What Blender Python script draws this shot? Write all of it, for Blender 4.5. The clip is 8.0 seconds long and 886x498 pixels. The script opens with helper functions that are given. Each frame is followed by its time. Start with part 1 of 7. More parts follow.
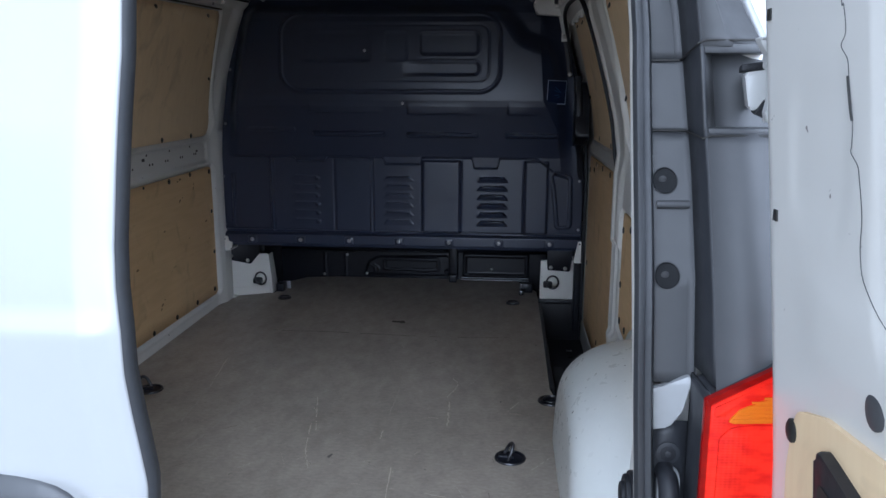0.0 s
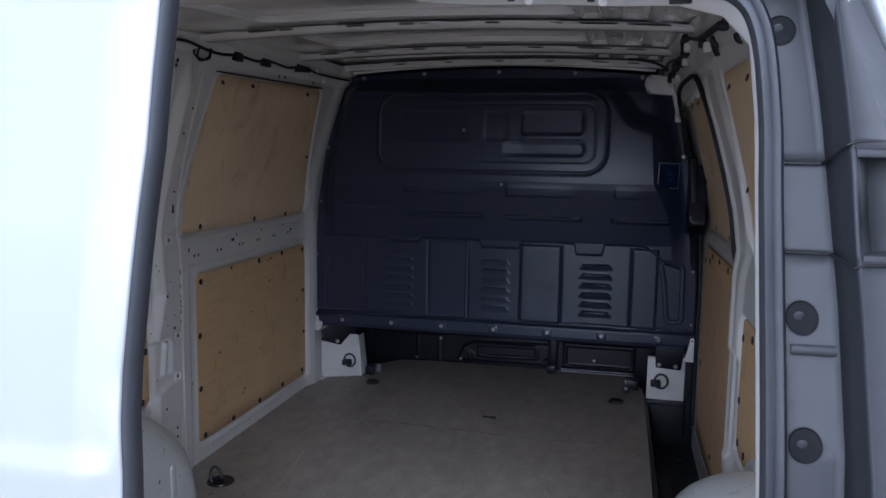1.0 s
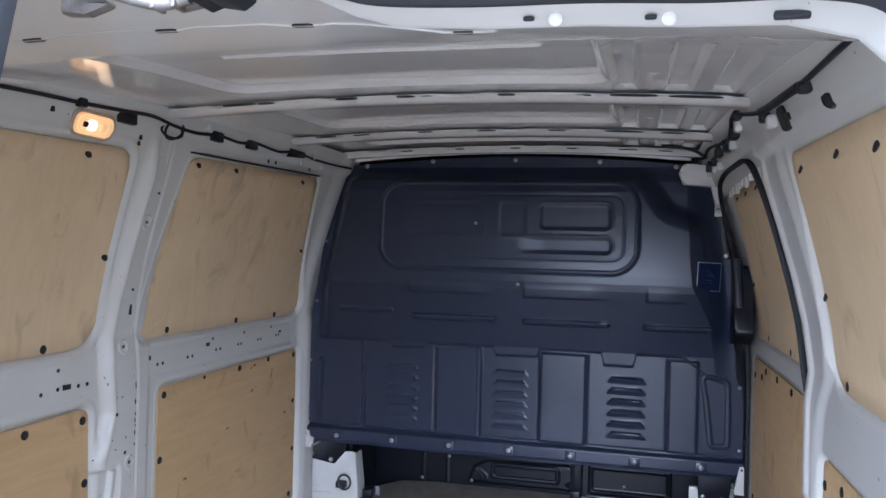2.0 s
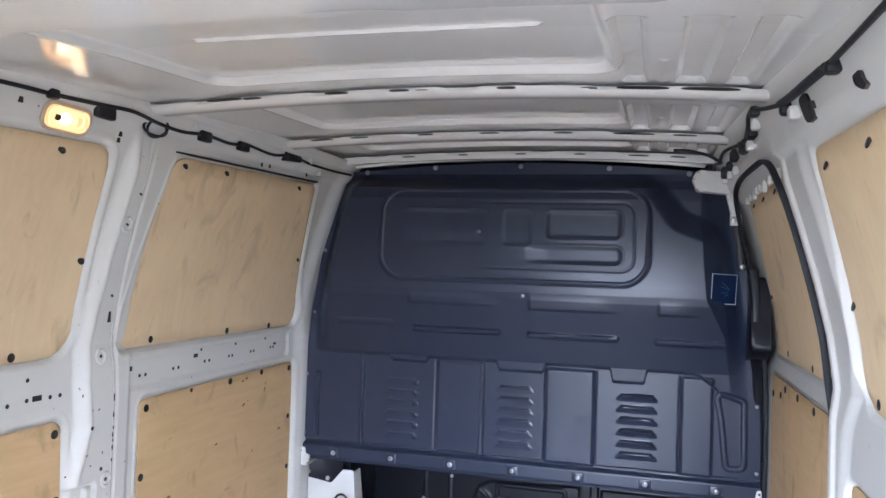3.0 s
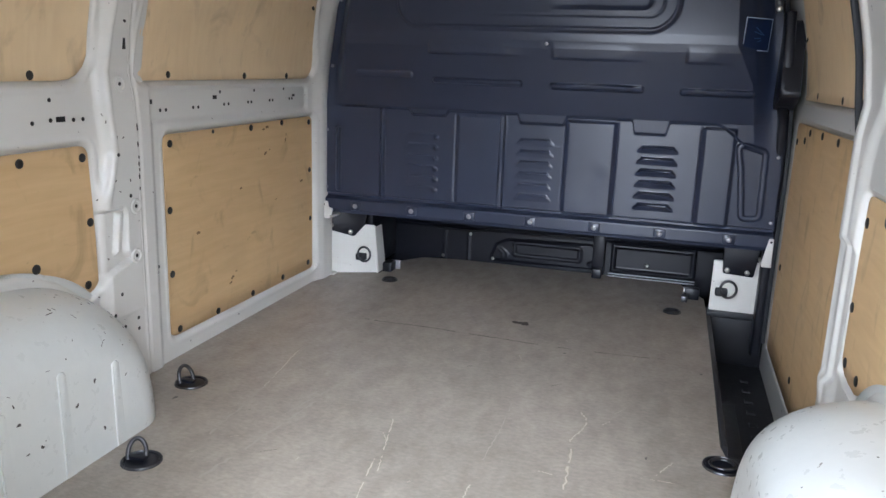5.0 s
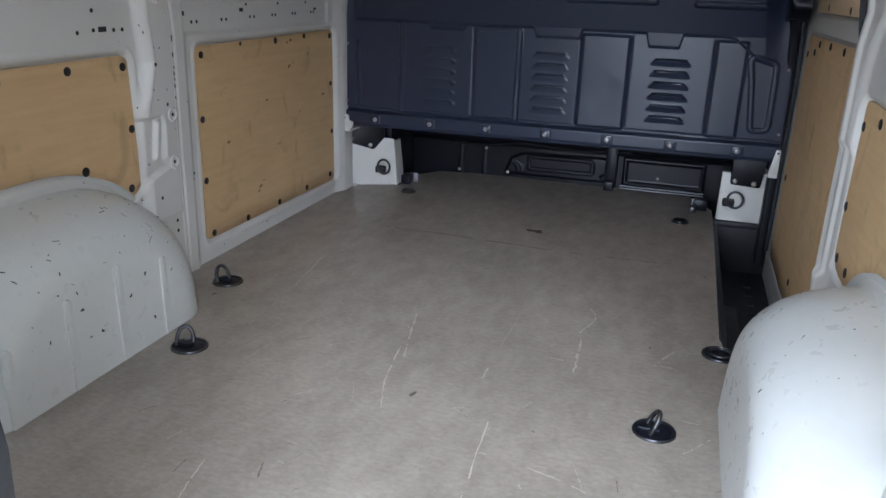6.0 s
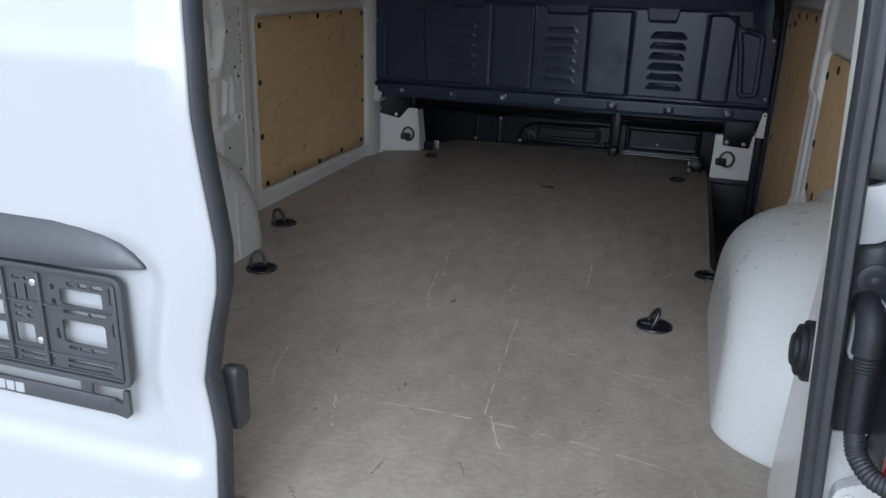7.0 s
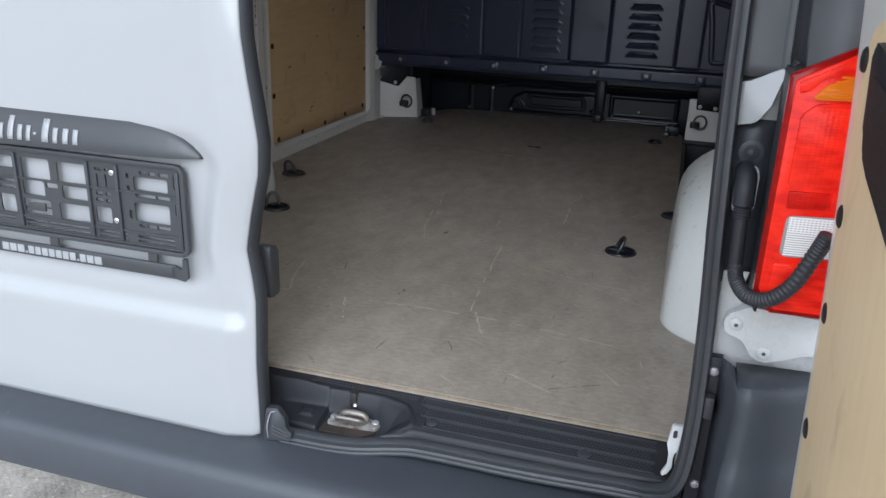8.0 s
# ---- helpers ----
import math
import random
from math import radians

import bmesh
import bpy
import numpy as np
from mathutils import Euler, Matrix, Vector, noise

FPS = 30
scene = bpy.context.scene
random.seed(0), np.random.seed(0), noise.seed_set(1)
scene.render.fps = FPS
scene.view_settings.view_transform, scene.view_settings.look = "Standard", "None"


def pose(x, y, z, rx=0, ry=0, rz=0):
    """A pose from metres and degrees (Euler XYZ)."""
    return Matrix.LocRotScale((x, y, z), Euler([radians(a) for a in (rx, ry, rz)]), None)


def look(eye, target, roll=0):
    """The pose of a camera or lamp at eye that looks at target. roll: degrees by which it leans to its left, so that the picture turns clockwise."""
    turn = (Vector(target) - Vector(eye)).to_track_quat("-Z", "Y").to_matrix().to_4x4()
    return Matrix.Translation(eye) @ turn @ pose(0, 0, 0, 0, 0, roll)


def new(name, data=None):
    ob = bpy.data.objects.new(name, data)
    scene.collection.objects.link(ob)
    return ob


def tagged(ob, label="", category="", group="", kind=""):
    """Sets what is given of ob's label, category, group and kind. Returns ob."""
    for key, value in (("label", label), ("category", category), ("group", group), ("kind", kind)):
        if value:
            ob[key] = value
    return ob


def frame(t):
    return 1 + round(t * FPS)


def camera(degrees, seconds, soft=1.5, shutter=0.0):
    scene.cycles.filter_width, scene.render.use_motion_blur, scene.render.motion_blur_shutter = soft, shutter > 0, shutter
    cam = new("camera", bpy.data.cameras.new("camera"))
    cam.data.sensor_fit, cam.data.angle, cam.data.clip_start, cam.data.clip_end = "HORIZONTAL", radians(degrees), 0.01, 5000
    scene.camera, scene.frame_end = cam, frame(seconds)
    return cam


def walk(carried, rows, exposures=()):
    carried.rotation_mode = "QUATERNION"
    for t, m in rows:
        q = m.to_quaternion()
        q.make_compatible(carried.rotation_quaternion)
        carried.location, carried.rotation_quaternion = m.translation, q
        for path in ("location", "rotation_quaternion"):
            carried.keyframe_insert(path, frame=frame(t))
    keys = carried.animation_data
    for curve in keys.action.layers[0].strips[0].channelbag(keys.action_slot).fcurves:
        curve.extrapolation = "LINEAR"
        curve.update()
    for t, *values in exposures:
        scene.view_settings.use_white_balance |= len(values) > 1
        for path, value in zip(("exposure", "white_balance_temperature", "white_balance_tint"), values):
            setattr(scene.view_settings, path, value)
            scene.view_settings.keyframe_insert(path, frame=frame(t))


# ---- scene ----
cam = camera(59.6, 8.0)
PATH = [
    (0, (0.487, -0.778, 1.558), (0.328, 1.173, 1.148), 0.2),
    (0.2, (0.520, -0.777, 1.572), (0.262, 1.162, 1.159), 0.3),
    (0.5, (0.557, -0.728, 1.589), (0.198, 1.198, 1.194), 0.4),
    (1, (0.512, -0.566, 1.597), (0.071, 1.37, 1.361), 0.9),
    (1.5, (0.469, -0.379, 1.609), (-0.014, 1.56, 1.544), 1.3),
    (1.7, (0.461, -0.295, 1.602), (-0.026, 1.644, 1.573), 1.4),
    (2.8, (0.465, -0.093, 1.589), (-0.054, 1.837, 1.644), 1.8),
    (3, (0.468, -0.077, 1.57), (-0.057, 1.852, 1.624), 1.9),
    (3.5, (0.468, -0.05, 1.519), (-0.069, 1.877, 1.525), 2.0),
    (4, (0.47, -0.039, 1.475), (-0.072, 1.883, 1.368), 2.0),
    (4.5, (0.468, -0.05, 1.43), (-0.076, 1.855, 1.151), 2.1),
    (5, (0.47, -0.079, 1.398), (-0.07, 1.792, 0.943), 2.1),
    (5.2, (0.48, -0.091, 1.39), (-0.061, 1.764, 0.874), 2.2),
    (6.3, (0.487, -0.303, 1.378), (-0.058, 1.505, 0.72), 2.0),
    (6.5, (0.48, -0.38, 1.371), (-0.059, 1.43, 0.712), 1.8),
    (7, (0.511, -0.587, 1.336), (-0.033, 1.221, 0.675), 1.9),
    (7.5, (0.554, -0.743, 1.309), (0.012, 1.061, 0.636), 2.0),
    (8, (0.616, -0.878, 1.287), (0.081, 0.922, 0.6), 2.1),
]
walk(cam, [(t, look(eye, target, roll)) for t, eye, target, roll in PATH],
     [(0, 1.38, 5150, 10), (0.6, 1.32, 5300, 14), (1.2, 1.42, 5050, 17), (1.7, 2.25, 5050, 15), (2.8, 3.6, 5200, 13), (4.0, 3.5, 5400, 12),
      (5.2, 3.05, 5550, 10), (6.3, 2.05, 5350, 10), (7.0, 1.32, 5500, 10), (8.0, 1.10, 5700, 9)])

# ---- world, sun, exposure ----
world = bpy.data.worlds.new("overcast_sky")
scene.world = world
world.use_nodes = True
wn = world.node_tree
sky = wn.nodes.new("ShaderNodeTexSky")
sky.sky_type, sky.sun_disc = "NISHITA", False
sky.sun_elevation, sky.sun_rotation = radians(35), radians(165)
sky.air_density, sky.dust_density, sky.ozone_density = 1.0, 2.5, 1.0
haze = wn.nodes.new("ShaderNodeHueSaturation")
haze.inputs["Saturation"].default_value = 0.02
wn.links.new(sky.outputs["Color"], haze.inputs["Color"])
wn.links.new(haze.outputs["Color"], wn.nodes["Background"].inputs["Color"])
wn.nodes["Background"].inputs["Strength"].default_value = 0.14

sun_data = bpy.data.lights.new("sun", "SUN")
sun_data.energy, sun_data.angle, sun_data.color = 0.95, radians(100), (1.0, 0.98, 0.95)
sun = new("sun", sun_data)
sun.matrix_world = look((1.3, -4.9, 4.2), (0, 0, 0.6))


# ---- materials ----
def rgb(r, g, b):
    return (r, g, b, 1.0)


def surface(name, colour, rough=0.5, metal=0.0, colour2=None, scale=6.0, bump=0.0, bump_scale=60.0, speck=None,
            speck_scale=30.0, speck_at=0.68, stretch=(1, 1, 1), coat=0.0, rough_spread=0.1, detail=6.0, sheen=0.5, fine=0.45, grain=None):
    """A principled surface with mottling at two scales, specks of wear and fine relief, in metres."""
    mat = bpy.data.materials.new(name)
    mat.use_nodes = True
    t = mat.node_tree
    bsdf = t.nodes["Principled BSDF"]
    bsdf.inputs["Metallic"].default_value = metal
    bsdf.inputs["Specular IOR Level"].default_value = sheen
    bsdf.inputs["Coat Weight"].default_value = coat
    bsdf.inputs["Coat Roughness"].default_value = 0.08
    geo = t.nodes.new("ShaderNodeNewGeometry")
    mapping = t.nodes.new("ShaderNodeMapping")
    mapping.inputs["Scale"].default_value = stretch
    t.links.new(geo.outputs["Position"], mapping.inputs["Vector"])

    def noise_at(scale_, detail_=detail):
        n = t.nodes.new("ShaderNodeTexNoise")
        n.inputs["Scale"].default_value, n.inputs["Detail"].default_value = scale_, detail_
        n.inputs["Roughness"].default_value = 0.6
        t.links.new(mapping.outputs["Vector"], n.inputs["Vector"])
        return n

    big, small = noise_at(scale), noise_at(scale * 7.0)
    mixed = t.nodes.new("ShaderNodeMath")
    mixed.operation = "MULTIPLY_ADD"
    mixed.inputs[1].default_value = fine
    t.links.new(small.outputs["Fac"], mixed.inputs[0])
    t.links.new(big.outputs["Fac"], mixed.inputs[2])
    ramp = t.nodes.new("ShaderNodeMapRange")
    ramp.inputs["From Min"].default_value, ramp.inputs["From Max"].default_value = 0.28 + 0.5 * fine, 0.72 + 0.5 * fine
    t.links.new(mixed.outputs[0], ramp.inputs["Value"])
    mix = t.nodes.new("ShaderNodeMix")
    mix.data_type = "RGBA"
    mix.inputs["A"].default_value = rgb(*colour)
    mix.inputs["B"].default_value = rgb(*(colour2 or [c * 0.88 for c in colour]))
    t.links.new(ramp.outputs["Result"], mix.inputs["Factor"])
    out = mix.outputs["Result"]
    if speck:
        sp = noise_at(speck_scale, 3.0)
        gate = t.nodes.new("ShaderNodeMapRange")
        gate.inputs["From Min"].default_value, gate.inputs["From Max"].default_value = speck_at, speck_at + 0.03
        t.links.new(sp.outputs["Fac"], gate.inputs["Value"])
        mix2 = t.nodes.new("ShaderNodeMix")
        mix2.data_type = "RGBA"
        mix2.inputs["B"].default_value = rgb(*speck)
        t.links.new(gate.outputs["Result"], mix2.inputs["Factor"])
        t.links.new(out, mix2.inputs["A"])
        out = mix2.outputs["Result"]
    if grain:
        size, way, low, high = grain
        across = t.nodes.new("ShaderNodeMapping")
        across.inputs["Scale"].default_value = way
        t.links.new(geo.outputs["Position"], across.inputs["Vector"])
        gn = t.nodes.new("ShaderNodeTexNoise")
        gn.inputs["Scale"].default_value, gn.inputs["Detail"].default_value, gn.inputs["Roughness"].default_value = size, 8.0, 0.72
        t.links.new(across.outputs["Vector"], gn.inputs["Vector"])
        gr = t.nodes.new("ShaderNodeMapRange")
        gr.inputs["From Min"].default_value, gr.inputs["From Max"].default_value = 0.30, 0.70
        gr.inputs["To Min"].default_value, gr.inputs["To Max"].default_value = low, high
        t.links.new(gn.outputs["Fac"], gr.inputs["Value"])
        by = t.nodes.new("ShaderNodeVectorMath")
        by.operation = "SCALE"
        t.links.new(out, by.inputs[0])
        t.links.new(gr.outputs["Result"], by.inputs["Scale"])
        out = by.outputs["Vector"]
    t.links.new(out, bsdf.inputs["Base Color"])
    rr = t.nodes.new("ShaderNodeMapRange")
    rr.inputs["To Min"].default_value, rr.inputs["To Max"].default_value = max(rough - rough_spread, 0.02), min(rough + rough_spread, 1)
    t.links.new(small.outputs["Fac"], rr.inputs["Value"])
    t.links.new(rr.outputs["Result"], bsdf.inputs["Roughness"])
    if bump:
        bn = noise_at(bump_scale, 4.0)
        b = t.nodes.new("ShaderNodeBump")
        b.inputs["Strength"].default_value, b.inputs["Distance"].default_value = 0.6, bump
        t.links.new(bn.outputs["Fac"], b.inputs["Height"])
        t.links.new(b.outputs["Normal"], bsdf.inputs["Normal"])
    return mat


def plywood(name, light, dark, knot, horizontal=True):
    """Birch plywood: long wavy grain, blotches and a few dark smudges."""
    mat = bpy.data.materials.new(name)
    mat.use_nodes = True
    t = mat.node_tree
    bsdf = t.nodes["Principled BSDF"]
    geo = t.nodes.new("ShaderNodeNewGeometry")
    info = t.nodes.new("ShaderNodeObjectInfo")
    shift = t.nodes.new("ShaderNodeVectorMath")
    shift.operation = "SCALE"
    shift.inputs["Scale"].default_value = 7.0
    comb = t.nodes.new("ShaderNodeCombineXYZ")
    for k in range(3):
        t.links.new(info.outputs["Random"], comb.inputs[k])
    t.links.new(comb.outputs["Vector"], shift.inputs[0])
    add = t.nodes.new("ShaderNodeVectorMath")
    t.links.new(geo.outputs["Position"], add.inputs[0])
    t.links.new(shift.outputs["Vector"], add.inputs[1])

    def tex(scale, stretch, detail=5.0, distortion=0.0):
        m = t.nodes.new("ShaderNodeMapping")
        m.inputs["Scale"].default_value = stretch
        t.links.new(add.outputs["Vector"], m.inputs["Vector"])
        n = t.nodes.new("ShaderNodeTexNoise")
        n.inputs["Scale"].default_value, n.inputs["Detail"].default_value, n.inputs["Distortion"].default_value = scale, detail, distortion
        t.links.new(m.outputs["Vector"], n.inputs["Vector"])
        return n.outputs["Fac"]

    along = (1, 1, 0.09) if not horizontal else (1, 0.09, 1)
    grain = tex(55, along, 6, 0.6)
    figure = tex(7, (1, 0.5, 0.16) if not horizontal else (1, 0.16, 0.5), 4, 2.0)
    blot = tex(3.2, (1, 1, 1), 6)
    smudge = tex(9.0, (1, 1, 0.55), 7, 1.2)

    def ranged(v, lo, hi, to_lo=0.0, to_hi=1.0):
        r = t.nodes.new("ShaderNodeMapRange")
        for key, val in (("From Min", lo), ("From Max", hi), ("To Min", to_lo), ("To Max", to_hi)):
            r.inputs[key].default_value = val
        t.links.new(v, r.inputs["Value"])
        return r.outputs["Result"]

    def blend(a, b, fac):
        m = t.nodes.new("ShaderNodeMix")
        m.data_type = "RGBA"
        for sock, v in (("A", a), ("B", b)):
            if isinstance(v, tuple):
                m.inputs[sock].default_value = rgb(*v)
            else:
                t.links.new(v, m.inputs[sock])
        t.links.new(fac, m.inputs["Factor"])
        return m.outputs["Result"]

    c = blend(light, dark, ranged(grain, 0.35, 0.75, 0.0, 0.55))
    c = blend(c, dark, ranged(figure, 0.5, 0.75, 0.0, 0.5))
    c = blend(c, tuple(v * 1.12 for v in light), ranged(blot, 0.5, 0.75, 0.0, 0.6))
    c = blend(c, knot, ranged(smudge, 0.575, 0.77, 0.0, 0.42))
    c = blend(c, knot, ranged(tex(26.0, (1, 1, 0.4) if not horizontal else (1, 0.45, 1), 5, 0.8), 0.67, 0.75, 0.0, 0.30))
    t.links.new(c, bsdf.inputs["Base Color"])
    t.links.new(ranged(blot, 0.3, 0.7, 0.5, 0.68), bsdf.inputs["Roughness"])
    b = t.nodes.new("ShaderNodeBump")
    b.inputs["Strength"].default_value, b.inputs["Distance"].default_value = 0.25, 0.0006
    t.links.new(grain, b.inputs["Height"])
    t.links.new(b.outputs["Normal"], bsdf.inputs["Normal"])
    return mat


def glowing(name, colour, strength):
    mat = bpy.data.materials.new(name)
    mat.use_nodes = True
    bsdf = mat.node_tree.nodes["Principled BSDF"]
    bsdf.inputs["Base Color"].default_value = rgb(*colour)
    bsdf.inputs["Emission Color"].default_value = rgb(*colour)
    bsdf.inputs["Emission Strength"].default_value = strength
    return mat


def lens(name, colour, rough=0.08, transmission=0.35, ribs=0.0, deep=None):
    """Moulded lamp plastic with fine optic ribs; deep: the colour where the moulding is thicker."""
    mat = bpy.data.materials.new(name)
    mat.use_nodes = True
    t = mat.node_tree
    bsdf = t.nodes["Principled BSDF"]
    bsdf.inputs["Base Color"].default_value = rgb(*colour)
    bsdf.inputs["Roughness"].default_value = rough
    bsdf.inputs["Transmission Weight"].default_value = transmission
    bsdf.inputs["Specular IOR Level"].default_value = 0.22
    geo = t.nodes.new("ShaderNodeNewGeometry")
    if deep:
        mapping = t.nodes.new("ShaderNodeMapping")
        mapping.inputs["Scale"].default_value = (30, 30, 75)
        t.links.new(geo.outputs["Position"], mapping.inputs["Vector"])
        n = t.nodes.new("ShaderNodeTexNoise")
        n.inputs["Scale"].default_value, n.inputs["Detail"].default_value = 1.0, 2.0
        t.links.new(mapping.outputs["Vector"], n.inputs["Vector"])
        r = t.nodes.new("ShaderNodeMapRange")
        r.inputs["From Min"].default_value, r.inputs["From Max"].default_value = 0.38, 0.66
        t.links.new(n.outputs["Fac"], r.inputs["Value"])
        m = t.nodes.new("ShaderNodeMix")
        m.data_type = "RGBA"
        m.inputs["A"].default_value, m.inputs["B"].default_value = rgb(*colour), rgb(*deep)
        t.links.new(r.outputs["Result"], m.inputs["Factor"])
        t.links.new(m.outputs["Result"], bsdf.inputs["Base Color"])
    if ribs:
        heights = []
        for way, scale in (("Z", ribs), ("X", ribs * 0.6)):
            wave = t.nodes.new("ShaderNodeTexWave")
            wave.bands_direction = way
            wave.inputs["Scale"].default_value = scale
            t.links.new(geo.outputs["Position"], wave.inputs["Vector"])
            heights.append(wave)
        total = t.nodes.new("ShaderNodeMath")
        t.links.new(heights[0].outputs["Fac"], total.inputs[0])
        t.links.new(heights[1].outputs["Fac"], total.inputs[1])
        b = t.nodes.new("ShaderNodeBump")
        b.inputs["Strength"].default_value, b.inputs["Distance"].default_value = 0.12, 0.0010
        t.links.new(total.outputs[0], b.inputs["Height"])
        t.links.new(b.outputs["Normal"], bsdf.inputs["Normal"])
    return mat


WHITE_IN = surface("interior_white_paint", (0.715, 0.705, 0.670), 0.30, colour2=(0.70, 0.69, 0.655), scale=3, rough_spread=0.0,
                   speck=(0.20, 0.18, 0.16), speck_scale=42, speck_at=0.715, coat=0.2)
WHITE_ROOF = surface("roof_white_paint", (0.77, 0.755, 0.725), 0.11, colour2=(0.74, 0.725, 0.70), scale=3, coat=0.3, rough_spread=0.02)
WHITE_ARCH = surface("scuffed_white_paint", (0.68, 0.695, 0.672), 0.3, colour2=(0.62, 0.636, 0.615), scale=5, bump=0.0005, bump_scale=11,
                     speck=(0.16, 0.14, 0.11), speck_scale=40, speck_at=0.735, coat=0.25)
# the body's one white again, its colour set midway to even out the light
WHITE_SHUT_DIM = surface("dimmed_door_shut_white_paint", (0.55, 0.555, 0.55), 0.28, colour2=(0.52, 0.525, 0.52), scale=5, coat=0.2)
# same white as inside, darkened in its colour against the strong light outdoors
WHITE_OUT_DIM = surface("dimmed_exterior_white_paint", (0.318, 0.325, 0.331), 0.24, colour2=(0.310, 0.317, 0.324), scale=2, coat=0.3, rough_spread=0.05)
BULK = surface("partition_dark_paint", (0.028, 0.036, 0.065), 0.29, colour2=(0.025, 0.032, 0.058), scale=4, rough_spread=0.02, sheen=0.46)
BLACK = surface("black_plastic", (0.014, 0.015, 0.019), 0.5, colour2=(0.021, 0.022, 0.026), scale=9, bump=0.0004, bump_scale=150, sheen=0.34)
BLACK_STEEL = surface("black_painted_steel", (0.006, 0.007, 0.012), 0.36, colour2=(0.009, 0.010, 0.016), scale=7, bump=0.0003, bump_scale=30, sheen=0.35)
RUBBER = surface("seal_rubber", (0.036, 0.039, 0.045), 0.48, colour2=(0.028, 0.030, 0.034), scale=14, bump=0.0005, bump_scale=90)
GREY = surface("grained_grey_plastic", (0.066, 0.068, 0.073), 0.5, colour2=(0.060, 0.062, 0.067), scale=5, bump=0.0002, bump_scale=500)
GREY_DARK = surface("dark_grey_plastic", (0.031, 0.033, 0.039), 0.46, colour2=(0.025, 0.027, 0.032), scale=6, bump=0.0005, bump_scale=300)
HOLDER = surface("holder_plastic", (0.040, 0.042, 0.046), 0.42, colour2=(0.034, 0.036, 0.040), scale=9)
BUMPER = surface("bumper_grey_plastic", (0.047, 0.053, 0.064), 0.44, colour2=(0.040, 0.045, 0.055), scale=4, bump=0.0003, bump_scale=420,
                 speck=(0.12, 0.12, 0.12), speck_scale=35, speck_at=0.73)
ZINC = surface("zinc_steel", (0.62, 0.61, 0.58), 0.3, metal=1.0, colour2=(0.45, 0.43, 0.38), scale=20, bump=0.0003, bump_scale=80)
RUSTY = surface("stained_striker_plate", (0.42, 0.42, 0.40), 0.40, metal=0.35, colour2=(0.085, 0.060, 0.040), scale=34, bump=0.0004, bump_scale=90)
RING_PALE = surface("dull_zinc_loop", (0.27, 0.26, 0.25), 0.42, metal=0.5, colour2=(0.20, 0.17, 0.14), scale=60)
RUST_DARK = surface("rust_stain", (0.050, 0.037, 0.029), 0.6, colour2=(0.018, 0.016, 0.015), scale=45)
CHROME = surface("bright_steel", (0.75, 0.74, 0.72), 0.16, metal=1.0, scale=12)
RING = surface("dark_steel_ring", (0.10, 0.10, 0.105), 0.3, metal=0.85, colour2=(0.05, 0.05, 0.055), scale=40)
RIVET = surface("grey_rivet", (0.34, 0.34, 0.36), 0.4, metal=0.4, scale=30)
PLUG = surface("black_screw_plug", (0.018, 0.017, 0.016), 0.5, scale=30)
PLY = plywood("birch_plywood", (0.70, 0.495, 0.262), (0.58, 0.385, 0.190), (0.17, 0.10, 0.05))
PLY_V = plywood("birch_plywood_upright_grain", (0.82, 0.64, 0.40), (0.74, 0.55, 0.325), (0.30, 0.20, 0.11), horizontal=False)
STICKER_BLUE = surface("sticker_blue", (0.006, 0.018, 0.062), 0.5, colour2=(0.005, 0.014, 0.05), scale=40)
STICKER_WHITE = surface("sticker_white", (0.55, 0.62, 0.75), 0.4, scale=30)
LETTER = surface("pale_letter", (0.29, 0.30, 0.31), 0.4, scale=30)
LENS_RED = lens("red_lens", (0.30, 0.004, 0.003), 0.12, 0.0, 0, (0.22, 0.003, 0.002))
LENS_RED_LIGHT = lens("bright_red_lens", (0.95, 0.030, 0.010), 0.14, 0.0, 85, (0.72, 0.012, 0.006))
LENS_RED_MID = lens("mid_red_lens", (0.62, 0.012, 0.006), 0.14, 0.0, 85, (0.45, 0.008, 0.004))
LENS_AMBER = lens("amber_lens", (0.72, 0.19, 0.008), 0.15, 0.0, 90)
LENS_CLEAR = lens("clear_lens", (0.86, 0.85, 0.83), 0.15, 0.0, 0)
LENS_BACK = lens("reversing_reflector", (0.30, 0.30, 0.30), 0.2, 0.0, 0)
LAMP_GLASS = glowing("lit_lamp_diffuser", (1.0, 0.54, 0.20), 0.085)
LAMP_MID = glowing("lit_lamp_rib", (1.0, 0.60, 0.25), 0.13)
LAMP_CORE = glowing("lit_bulb", (1.0, 0.72, 0.36), 0.34)
# clear plastic rim with the lamp's warm glow put into its base colour
LAMP_RIM = surface("warm_lit_lamp_housing", (0.62, 0.50, 0.36), 0.3, scale=20)


def floor_coating():
    """Grey-brown film-faced plywood, worn in broad patches, with rubbed streaks along the load space and dark spots."""
    mat = surface("worn_film_faced_plywood", (0.337, 0.296, 0.249), 0.44, colour2=(0.230, 0.200, 0.167), scale=3.0, fine=0.7, bump=0.0004, bump_scale=300,
                  speck=(0.06, 0.05, 0.042), speck_scale=19, speck_at=0.735, rough_spread=0.14, stretch=(1.0, 0.55, 1.0), grain=(75.0, (0.75, 1.3, 1.0), 0.82, 1.22))
    return mat


